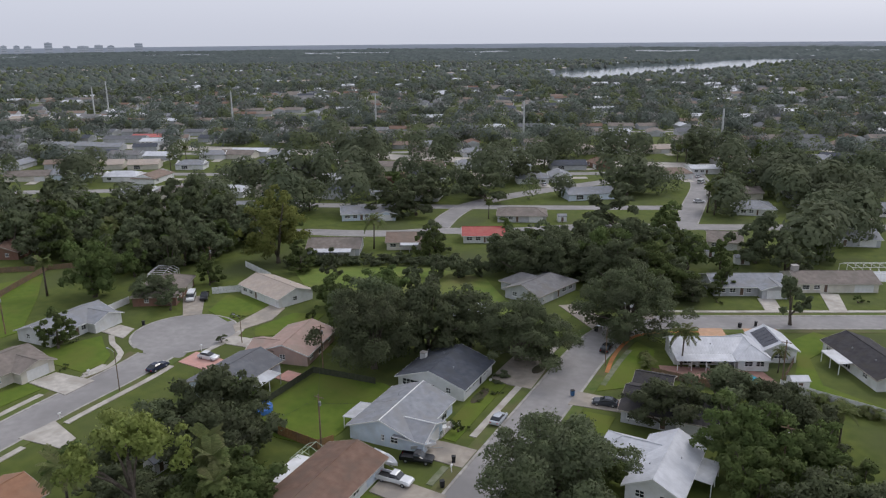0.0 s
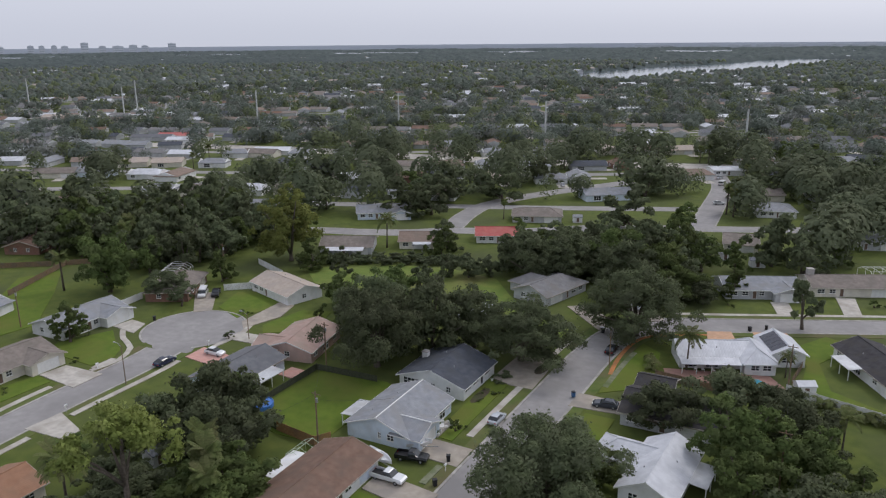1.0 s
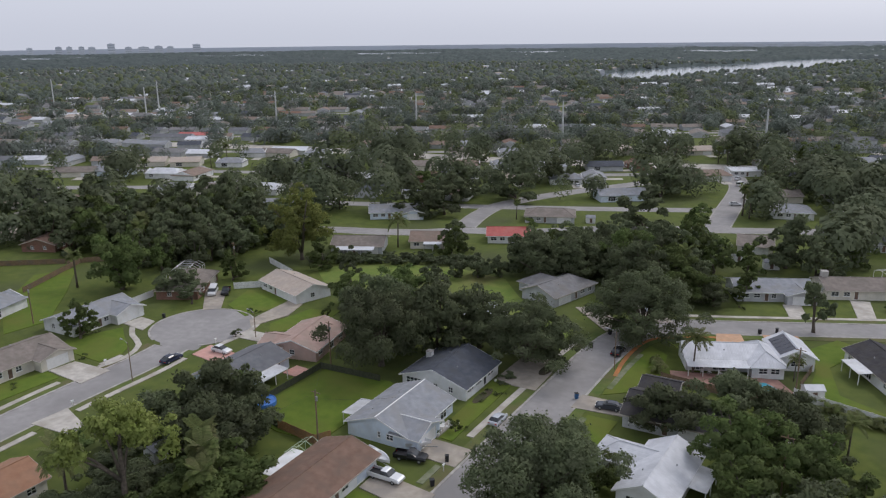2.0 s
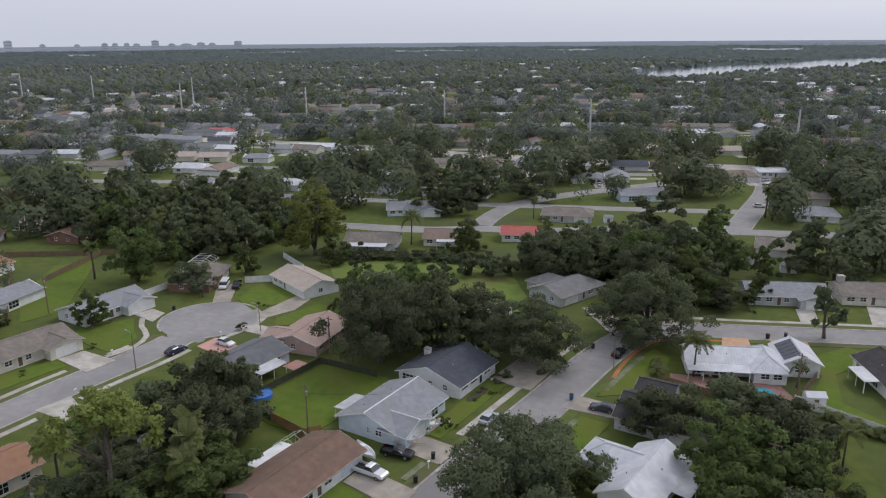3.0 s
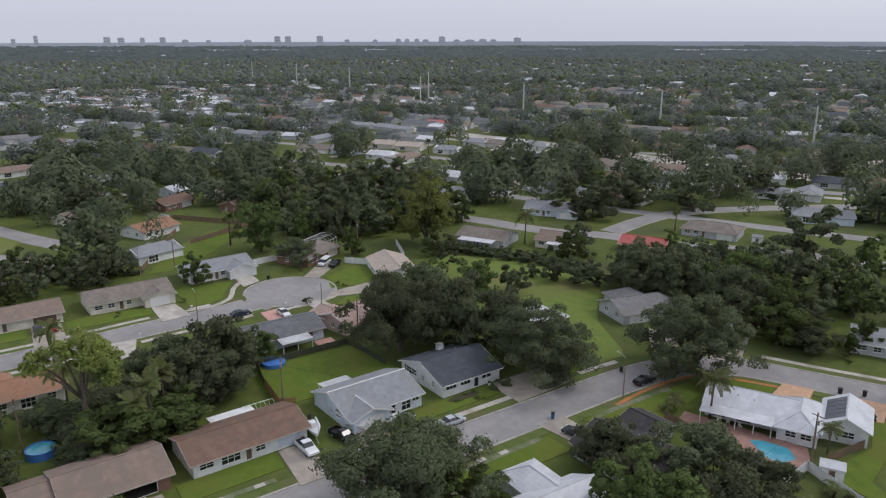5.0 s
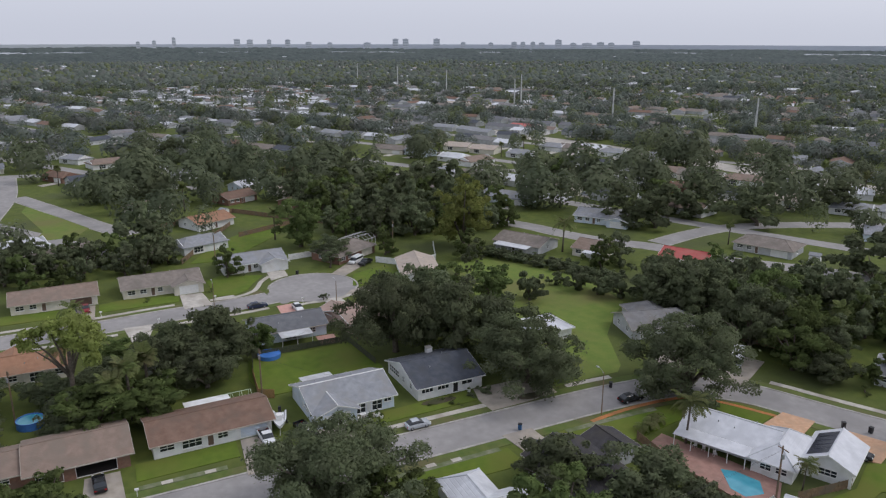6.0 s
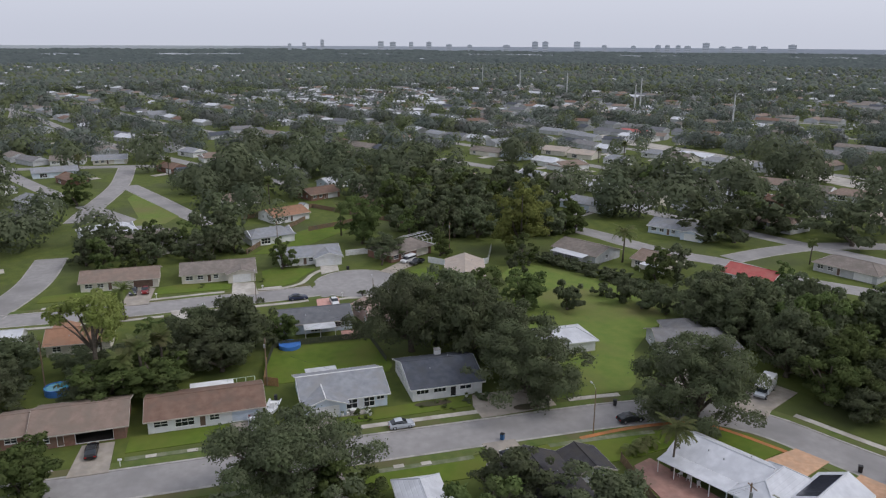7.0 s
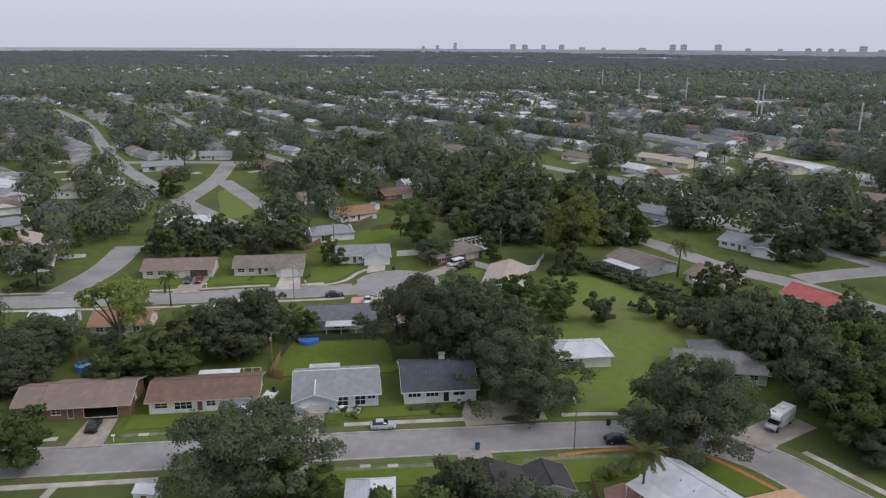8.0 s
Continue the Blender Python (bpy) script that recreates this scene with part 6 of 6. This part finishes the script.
# cross streets of the far blocks
far_lanes = []
for k, v in enumerate(range(-560, 1000, 74)):
    run = [Vector((-40, 100)) + E1 * u + E2 * (v + 8 * math.sin(u / 90 + k)) for u in range(-900, 700, 12)]
    piece = []
    for p in run + [None]:
        ok = p is not None and in_view(p) and not inside(CORE, p.x, p.y) and (p - Vector((-40, 100))).length < 900 and clear(p, homes, 15)
        if ok:
            piece.append(p)
        elif piece:
            if len(piece) > 5:
                strip("road_far", piece, -3.6, 3.6, 0.03, M["asphalt"], "grey asphalt street between far gardens", "road")
                far_lanes += piece
            piece = []
# the broad avenue with pale verges
AVENUE = smooth_line([(-420, 300), (-300, 335), (-190, 352), (-60, 392), (60, 440)], 12)
strip("road_avenue", AVENUE, -9, 9, 0.10, M["concrete"], "broad pale avenue through the suburb", "road")
far_lanes += [q for q in AVENUE]

rng = random.Random(5)
LOOKS = [("white", "r_grey"), ("cream", "r_taupe"), ("white", "r_tan"), ("greystucco", "r_dark"), ("white", "r_white"), ("cream", "r_beige"), ("brickwall", "r_brown"), ("bluewhite", "r_grey")]
protos = []
def far_house(i, m):
    """A far house of one of eight looks; copies share the meshes of the first."""
    if len(protos) <= i:
        mw, mr = LOOKS[i]
        L, W = 14 + (i * 5) % 6, 9 + i % 3
        home = thing("house", "%s one-storey house with a %s roof among trees" % (dict(white="white", cream="cream", greystucco="grey", brickwall="brick", bluewhite="pale blue")[mw], dict(r_grey="grey", r_taupe="taupe", r_tan="tan", r_dark="dark", r_white="white", r_beige="beige", r_brown="brown")[mr]), "house", m, "houses of the far blocks")
        walls(home, L, W, 2.6, 1.8, (0, 0), M[mw], [("f", 2, 0.9, 2.0, 1.2, "window"), ("f", L - 6, 0.1, 4.6, 2.1, "garage_door"), ("b", 3, 0.4, 3.0, 1.8, "window")])
        roof_parts(home, L, W, 2.6, 1.8, 0.5, (0, 0) if i % 2 else (3, 3), M[mr], trim=False, ridge_cap=False)
        protos.append(home)
        return home
    return copy_thing(protos[i], m)

sites = []
for k, v in enumerate(range(-560, 1000, 74)):
    for u in range(-900, 700, 21):
        for s in (-1, 1):
            p = Vector((-40, 100)) + E1 * (u + rng.uniform(-5, 5)) + E2 * (v + 8 * math.sin(u / 90 + k) + s * rng.uniform(13, 20))
            r = (p - Vector((-40, 100))).length
            if rng.random() < 0.12 or not in_view(p) or inside(CORE, p.x, p.y) or r > 900 or not clear(p, homes, 17) or not clear(p, lanes, 11) or not clear(p, leafy_lanes, 11) or not clear(p, far_lanes, 9):
                continue
            sites.append((r, p, 29 + (180 if s > 0 else 0) + rng.choice([0, 0, 0, 90]) + rng.uniform(-14, 14)))
sites.sort(key=lambda q: q[0])
order = list(range(8))
for k, (r, p, a) in enumerate(sites[:120]):
    far_house(order[k % 8] if k < 8 else rng.choice([0, 1, 2, 3, 4, 5, 6, 7, 0, 1, 2]), pose(p.x, p.y, 0, 0, 0, a))


def block_houses(name, list_of, mr, label, h=2.6):
    """Far houses too many to count, joined: walls and gable roofs."""
    v, f, mi = [], [], []
    for p, a, L, W, rise in list_of:
        b = len(v)
        m = pose(p.x, p.y, 0, 0, 0, a)
        for x, y, z in ((-1, -1, 0), (1, -1, 0), (1, 1, 0), (-1, 1, 0), (-1, -1, 1), (1, -1, 1), (1, 1, 1), (-1, 1, 1)):
            v.append(m @ Vector((x * L / 2, y * W / 2, z * h)))
        for x, y, z in ((-1, -1, 0), (1, -1, 0), (1, 1, 0), (-1, 1, 0), (-1, 0, 1), (1, 0, 1)):
            v.append(m @ Vector((x * (L / 2 + 0.4), y * (W / 2 + 0.5), h - 0.1 + rise * z)))
        f += [(b, b + 1, b + 5, b + 4), (b + 1, b + 2, b + 6, b + 5), (b + 2, b + 3, b + 7, b + 6), (b + 3, b, b + 4, b + 7)]
        f += [(b + 8, b + 9, b + 13, b + 12), (b + 10, b + 11, b + 12, b + 13), (b + 8, b + 12, b + 11), (b + 9, b + 10, b + 13), (b + 11, b + 10, b + 9, b + 8)]
        mi += [0] * 4 + [1, 1, 0, 0, 1]
    me = mesh_of(name, v, f, M["greystucco"])
    me.materials.append(mr)
    me.polygons.foreach_set("material_index", mi)
    tagged(new(name, me), label, "houses", kind="stuff")

ROOFS = ["r_grey", "r_taupe", "r_tan", "r_white", "r_mid", "r_taupe", "r_dark", "r_brown", "r_slate"]
groups = {k: [] for k in ROOFS}
for r, p, a in sites[120:]:
    groups[rng.choice(ROOFS)].append((p, a, rng.uniform(12, 18), rng.uniform(8, 11), 1.8))
# the park of small white homes, and scattered roofs in the far woods
for _ in range(240):
    p = Vector((-790 + rng.gauss(0, 135), 185 + rng.gauss(0, 80)))
    groups["r_white"].append((p, rng.choice([20, 110]), rng.uniform(9, 14), 4.5, 0.8))
RIVER = [(-440, 1040), (-348, 1036), (-316, 1152), (-312, 1274), (-250, 1437), (-205, 1658), (-150, 1937), (60, 2300), (40, 2460), (-213, 2440), (-345, 2212), (-385, 1876), (-473, 1628), (-515, 1361), (-490, 1200), (-440, 1150)]
POND = [(-292, 855), (-256, 862), (-238, 910), (-262, 962), (-300, 950)]
specks = []
far_groups = dict(r_white=[], r_grey=[], r_beige=[])
for _ in range(760):
    a, r = radians(rng.uniform(82, 213)), rng.uniform(880, 1700) if rng.random() < 0.75 else rng.uniform(1700, 3000)
    p = Vector((-40 + r * math.cos(a), 100 + r * math.sin(a)))
    if p.y > 1000 and inside(RIVER, p.x, p.y):
        continue
    specks.append(p)
    far_groups[rng.choice(["r_white", "r_grey", "r_beige", "r_white"])].append((p, rng.uniform(0, 180), rng.uniform(10, 20), rng.uniform(8, 12), 1.8))
for k, g in groups.items():
    block_houses("far_houses", g, M[k], "far houses with " + k[2:] + " roofs among trees")
for k, g in far_groups.items():
    block_houses("far_buildings", g, M[k], "distant buildings with " + k[2:] + " roofs in the woods", 5.5)

# pale drives of the far houses
v, f = [], []
for r, p, a in sites:
    m = pose(p.x, p.y, 0, 0, 0, a)
    b = len(v)
    v += [m @ Vector(q) for q in ((2, -13.5, 0.12), (6.6, -13.5, 0.12), (6.6, -5.2, 0.12), (2, -5.2, 0.12))]
    f.append((b, b + 1, b + 2, b + 3))
tagged(new("far_driveways", mesh_of("far_driveways", v, f, M["concrete"])), "pale concrete driveways of the far houses", "driveways", kind="stuff")
rngv = random.Random(3)
makes = [car("%s car parked by a far house" % w, w, 0, -60, 0) for w in ("white", "silver", "black", "red")]
for k, (r, p, a) in enumerate(sites[4:34]):
    m = pose(p.x, p.y, 0, 0, 0, a) @ pose(4.2, -9.0, 0.13, 0, 0, 90)
    if k < 4:
        makes[k].matrix_basis = m
    else:
        copy_thing(makes[rngv.randrange(4)], m)

# the school-like building with a red and white roof, and pale sheds along the avenue
for x, y, L, W, mr, label in ((-408, 338, 20, 14, "r_red", "low building with a red roof among trees"), (-383, 327, 24, 12, "r_white", "low building with a white roof among trees"), (-560, 415, 40, 16, "r_white", "long pale warehouse among trees"), (-600, 380, 30, 14, "r_beige", "long pale warehouse among trees"), (-300, 318, 20, 14, "r_white", "white-roofed hall beside the avenue")):
    plain_house(label, x, y, 29, L, W, "white", mr, rise=1.2, vent=False)

# trees of the far blocks
rng2 = np.random.default_rng(9)
slab("parking_lot", [(-665, 384), (-545, 392), (-538, 424), (-660, 428)], 0.09, M["concrete"], "pale concrete yard among warehouses", "parking lot")
FIELD_W = [(-200, 40), (-216, 24), (-262, 28), (-290, 30), (-216, 62), (-202, 56)]
house_pts = np.array([(-408, 338), (-383, 327), (-395, 330), (-400, 322), (-560, 415), (-600, 380), (-300, 318), *[(x, y) for x in range(-660, -540, 14) for y in (390, 404, 420)]] + [(p.x, p.y) for _, p, _ in sites] + [(q.x, q.y) for q in homes])
lane_pts = np.array([(q.x, q.y) for q in far_lanes + lanes])
leafy_pts = np.array([(q.x, q.y) for q in leafy_lanes])
def spread(n, r0, r1):
    a = np.radians(rng2.uniform(78, 217, n))
    r = np.sqrt(rng2.uniform(r0 ** 2, r1 ** 2, n))
    p = np.stack([-40 + r * np.cos(a), 100 + r * np.sin(a)], 1)
    keep = np.array([not inside(CORE, x, y) for x, y in p])
    p = p[keep]
    dh = np.array([np.abs(house_pts - q).max(1).min() for q in p])
    dl = np.array([np.abs(lane_pts - q).max(1).min() for q in p])
    dl = np.minimum(dl, 4.0 + np.array([np.abs(leafy_pts - q).max(1).min() for q in p]))
    green = np.sin(p[:, 0] / 47 + 1) * np.sin(p[:, 1] / 61) > -0.75
    open_w = (p[:, 0] > -320) & (p[:, 0] < -150) & (p[:, 1] > -90) & (p[:, 1] < 22)
    park = ((p[:, 0] + 760) / 190) ** 2 + ((p[:, 1] - 195) / 90) ** 2 < 1
    thin = (open_w & (rng2.uniform(0, 1, len(p)) < 0.55)) | (park & (rng2.uniform(0, 1, len(p)) < 0.62))
    in_field = np.array([inside(FIELD_W, x, y) for x, y in p])
    return p[(dh > 8.6) & (dl > 8.5) & green & ~thin & ~in_field]
near_pts = spread(1000, 105, 330)
for x, y in near_pts[:220]:
    k = int(abs(x * 3 + y)) % 7
    plant(("mid_a", "mid_c", "mid_b", "mid_a", "mid_c", "mid_b", "palm_b")[k], float(x), float(y), 0.85 + 0.6 * ((x * 1.7) % 1), None, 0.85 + 0.25 * ((y * 1.3) % 1))
rest = near_pts[220:]
if CROWD:
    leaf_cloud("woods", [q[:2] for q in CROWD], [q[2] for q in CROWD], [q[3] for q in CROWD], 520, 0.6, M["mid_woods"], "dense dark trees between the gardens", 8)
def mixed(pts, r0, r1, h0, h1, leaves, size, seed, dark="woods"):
    """The trees of one zone in three hues, with distance haze in the leaf colours."""
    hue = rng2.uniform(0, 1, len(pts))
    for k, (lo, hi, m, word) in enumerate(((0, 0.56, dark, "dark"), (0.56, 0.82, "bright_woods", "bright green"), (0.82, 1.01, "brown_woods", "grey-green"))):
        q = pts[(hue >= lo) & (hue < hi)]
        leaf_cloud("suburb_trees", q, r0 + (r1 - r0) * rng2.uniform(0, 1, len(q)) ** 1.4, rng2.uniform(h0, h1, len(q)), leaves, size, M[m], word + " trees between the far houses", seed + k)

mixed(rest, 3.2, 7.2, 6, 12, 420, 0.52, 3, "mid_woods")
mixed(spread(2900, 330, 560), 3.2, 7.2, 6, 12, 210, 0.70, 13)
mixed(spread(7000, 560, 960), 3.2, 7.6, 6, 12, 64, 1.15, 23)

# ---------------------------------------------------------------- woods to the horizon, river and coast
def far_canopy():
    """The roof of the far woods: an uneven sheet of crowns with clearings, out to the coast, haze in its colour."""
    rngc = np.random.default_rng(21)
    na = 800
    rs = 930 * np.exp(np.arange(166) * 0.00993)
    ang = np.radians(np.linspace(76, 219, na))
    R, A = np.meshgrid(rs, ang, indexing="ij")
    R = R * (1 + rngc.uniform(-0.003, 0.003, R.shape))
    A = A + rngc.uniform(-0.0009, 0.0009, A.shape)
    X, Y = -40 + R * np.cos(A), 100 + R * np.sin(A)
    H = 3.5 + 9.0 * rngc.uniform(0, 1, R.shape) ** 1.3
    low = np.sin(X / 130 + 0.6 * np.sin(Y / 90)) * np.sin(Y / 170 + 0.8 * np.sin(X / 210))
    H = H * np.clip(1.0 + 0.25 * low, 0.3, 1.3)
    H = H * np.clip(0.45 + (R - 1500) / 900, 0.45, 1.0)
    spk = np.array([(q.x, q.y) for q in specks])
    for q in spk:
        near = (np.abs(X - q[0]) < 16) & (np.abs(Y - q[1]) < 16)
        H[near] = np.minimum(H[near], 1.0)
    deg = np.degrees(A)
    lagoon = (R > 3050 + 60 * np.sin(deg * 0.9)) & (R < 3750 + 80 * np.sin(deg * 1.7)) & (np.sin(deg * 0.55 + 1.0) > -0.25) & (deg < 196)
    sea = (R > 4150) & (deg < 172 + 6 * np.sin(R / 50))
    wet = lagoon | sea
    river = np.zeros_like(wet)
    idx = np.argwhere((Y > 1050) & (Y < 2350) & (X > -640) & (X < 100))
    for i, j in idx:
        river[i, j] = inside(RIVER, X[i, j], Y[i, j])
    wet |= river
    H[0] = -1.0
    H[wet] = -2.0
    v = np.stack([X, Y, H], 2).reshape(-1, 3)
    i = np.arange(len(rs) - 1)[:, None] * na + np.arange(na - 1)[None, :]
    f = np.stack([i, i + 1, i + na + 1, i + na], 2).reshape(-1, 4)
    dry = (v[f][:, :, 2] > -1.5).any(1)
    f = f[dry]
    me = bpy.data.meshes.new("far_woods")
    me.vertices.add(len(v)), me.loops.add(f.size), me.polygons.add(len(f))
    me.vertices.foreach_set("co", v.ravel())
    me.loops.foreach_set("vertex_index", f.ravel())
    me.polygons.foreach_set("loop_start", np.arange(0, f.size, 4))
    me.update(calc_edges=True)
    me.materials.append(M["hazy_farwoods"])
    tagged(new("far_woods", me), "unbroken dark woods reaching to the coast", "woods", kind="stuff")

def crown_domes(n, r0, r1, seed):
    """Crowns of the far woods, each a lumpy dome, joined by hue; haze is painted into the colours."""
    rngd = np.random.default_rng(seed)
    a = np.radians(rngd.uniform(77, 218, n))
    r = np.sqrt(rngd.uniform(r0 ** 2, r1 ** 2, n))
    p = np.stack([-40 + r * np.cos(a), 100 + r * np.sin(a)], 1)
    spk = np.array([(q.x, q.y) for q in specks])
    keep = np.array([np.abs(spk - q).max(1).min() > 11 and not (q[1] > 1000 and inside(RIVER, q[0], q[1])) for q in p])
    p = p[keep]
    hue = rngd.uniform(0, 1, len(p))
    turn = np.arange(6) * math.pi / 3
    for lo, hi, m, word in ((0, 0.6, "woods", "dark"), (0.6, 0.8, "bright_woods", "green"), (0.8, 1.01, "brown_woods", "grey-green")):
        q = p[(hue >= lo) & (hue < hi)]
        k = len(q)
        rad = (3.2 + 4.6 * rngd.uniform(0, 1, k) ** 1.5)[:, None]
        top = rngd.uniform(6.5, 13.0, k)[:, None]
        off = rngd.uniform(0, 6.3, k)[:, None]
        v = np.empty((k, 13, 3))
        for ring, (share, low, shift) in enumerate(((1.0, 0.35, 0.0), (0.72, 0.78, 0.52))):
            wob = rngd.uniform(0.75, 1.2, (k, 6)) * share * rad
            v[:, ring * 6:ring * 6 + 6, 0] = q[:, :1] + wob * np.cos(turn + off + shift)
            v[:, ring * 6:ring * 6 + 6, 1] = q[:, 1:] + wob * np.sin(turn + off + shift)
            v[:, ring * 6:ring * 6 + 6, 2] = top * low * rngd.uniform(0.85, 1.12, (k, 6))
        v[:, 12, :2], v[:, 12, 2:] = q, top
        one = [(i, (i + 1) % 6, 6 + i) for i in range(6)] + [((i + 1) % 6, 6 + (i + 1) % 6, 6 + i) for i in range(6)] + [(6 + i, 6 + (i + 1) % 6, 12) for i in range(6)]
        f = (np.array(one)[None] + 13 * np.arange(k)[:, None, None]).reshape(-1, 3)
        me = bpy.data.meshes.new("far_crowns")
        me.vertices.add(13 * k), me.loops.add(f.size), me.polygons.add(len(f))
        me.vertices.foreach_set("co", v.ravel())
        me.loops.foreach_set("vertex_index", f.ravel())
        me.polygons.foreach_set("loop_start", np.arange(0, f.size, 3))
        me.update(calc_edges=True)
        me.polygons.foreach_set("use_smooth", [True] * len(f))
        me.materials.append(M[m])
        tagged(new("far_crowns", me), word + " crowns of the far woods", "trees", kind="stuff")


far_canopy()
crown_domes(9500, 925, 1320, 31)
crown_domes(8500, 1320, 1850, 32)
slab("water_pond", POND, 0.3, M["water"], "small pale pond among trees", "water", 0.2)
slab("water_river", RIVER, 0.3, M["water"], "pale calm river reflecting the sky", "water", 0.2)

def sector(r0, r1, a0, a1, n=60):
    return [(-40 + r0 * math.cos(radians(a0 + (a1 - a0) * k / n)), 100 + r0 * math.sin(radians(a0 + (a1 - a0) * k / n))) for k in range(n + 1)] + \
           [(-40 + r1 * math.cos(radians(a1 + (a0 - a1) * k / n)), 100 + r1 * math.sin(radians(a1 + (a0 - a1) * k / n))) for k in range(n + 1)]

slab("water_lagoon", sector(2950, 3900, 76, 196), 0.4, M["water"], "pale coastal lagoon reflecting the sky", "water", 0.2)
slab("water_sea", sector(4050, 4840, 60, 178), 0.4, M["water"], "pale sea at the horizon", "water", 0.2)
# Upright ring behind everything, coloured as horizon haze.
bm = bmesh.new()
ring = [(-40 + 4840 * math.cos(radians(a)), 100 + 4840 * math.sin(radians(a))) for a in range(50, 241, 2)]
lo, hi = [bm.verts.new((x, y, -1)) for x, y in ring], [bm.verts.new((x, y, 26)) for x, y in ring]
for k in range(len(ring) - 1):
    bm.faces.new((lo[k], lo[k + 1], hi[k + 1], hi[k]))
tagged(finish("backdrop", bm, M["distance"]), "pale backdrop painted as hazy sea and land at the horizon", "backdrop", kind="structure")


def tower(az, dist, w, d, h, label="pale high-rise block on the coast"):
    x, y = 60 + dist * math.cos(radians(az)), 70 + dist * math.sin(radians(az))
    home = thing("tower_block", label, "building", pose(x, y, 0, 0, 0, az), "tower blocks on the coast")
    bm = bmesh.new()
    box(bm, -d / 2, -w / 2, 0, d / 2, w / 2, h)
    part("wall", bm, M["tower"], home)
    bm = bmesh.new()
    box(bm, -d / 4, -w / 5, h, d / 4, w / 5, h + 3)
    part("roof_house", bm, M["tower"], home)
    n = 4
    for k in range(n):
        bm = bmesh.new()
        box(bm, -d / 2 - 0.3, -w / 2 + 2, h * (k + 0.4) / n, -d / 2 + 0.2, w / 2 - 2, h * (k + 0.75) / n)
        part("window_band", bm, M["towerglass"], home)

for az, h, w in ((177.21, 42, 20), (176.17, 48, 20), (174.87, 64, 20), (170.62, 56, 34), (169.74, 53, 34), (168.39, 53, 24), (167.08, 54, 30), (165.6, 41, 34), (164.07, 39, 27), (161.37, 39, 41), (159.29, 59, 34), (158.55, 59, 34), (156.27, 60, 37), (154.32, 41, 27), (152.28, 39, 27), (150.58, 43, 30), (149.94, 43, 27), (149.21, 43, 27), (148.57, 40, 34), (147.36, 56, 37), (146.29, 38, 34), (145.32, 38, 54), (144.36, 42, 41), (143.59, 39, 34), (141.84, 49, 41), (107.33, 18, 210), (103.21, 18, 75), (101.86, 18, 61), (101.03, 18, 54), (99.99, 18, 68), (99.06, 18, 75), (97.97, 18, 122), (95.66, 18, 75), (94.62, 18, 95), (93.42, 18, 115), (91.92, 18, 136)):
    tower(az, 4480 + (w * 7) % 90, w, 16, h)


def mast(x, y, h):
    """A tall transmission pole with short arms."""
    home = thing("power_mast", "tall pale grey transmission pole", "power pole", pose(x, y, 0, 0, 0, 25), "transmission poles")
    bm = bmesh.new()
    tube(bm, [(0, 0, 0), (0, 0, h)], [0.75, 0.4], 8)
    part("pole", bm, M["masts"], home)
    for k in range(3):
        bm = bmesh.new()
        tube(bm, [(0, 0, h - 2 - 3 * k), (0, 2.4, h - 1.6 - 3 * k)], [0.16, 0.08], 5)
        part("arm", bm, M["masts"], home)

for x, y, h in ((-548, 415, 31), (-590, 432, 24), (-404, 410, 27), (-302, 446, 26), (-180, 426, 26), (-64, 420, 26), (-690, 405, 30), (-810, 395, 30), (-950, 390, 30)):
    mast(x, y, h)
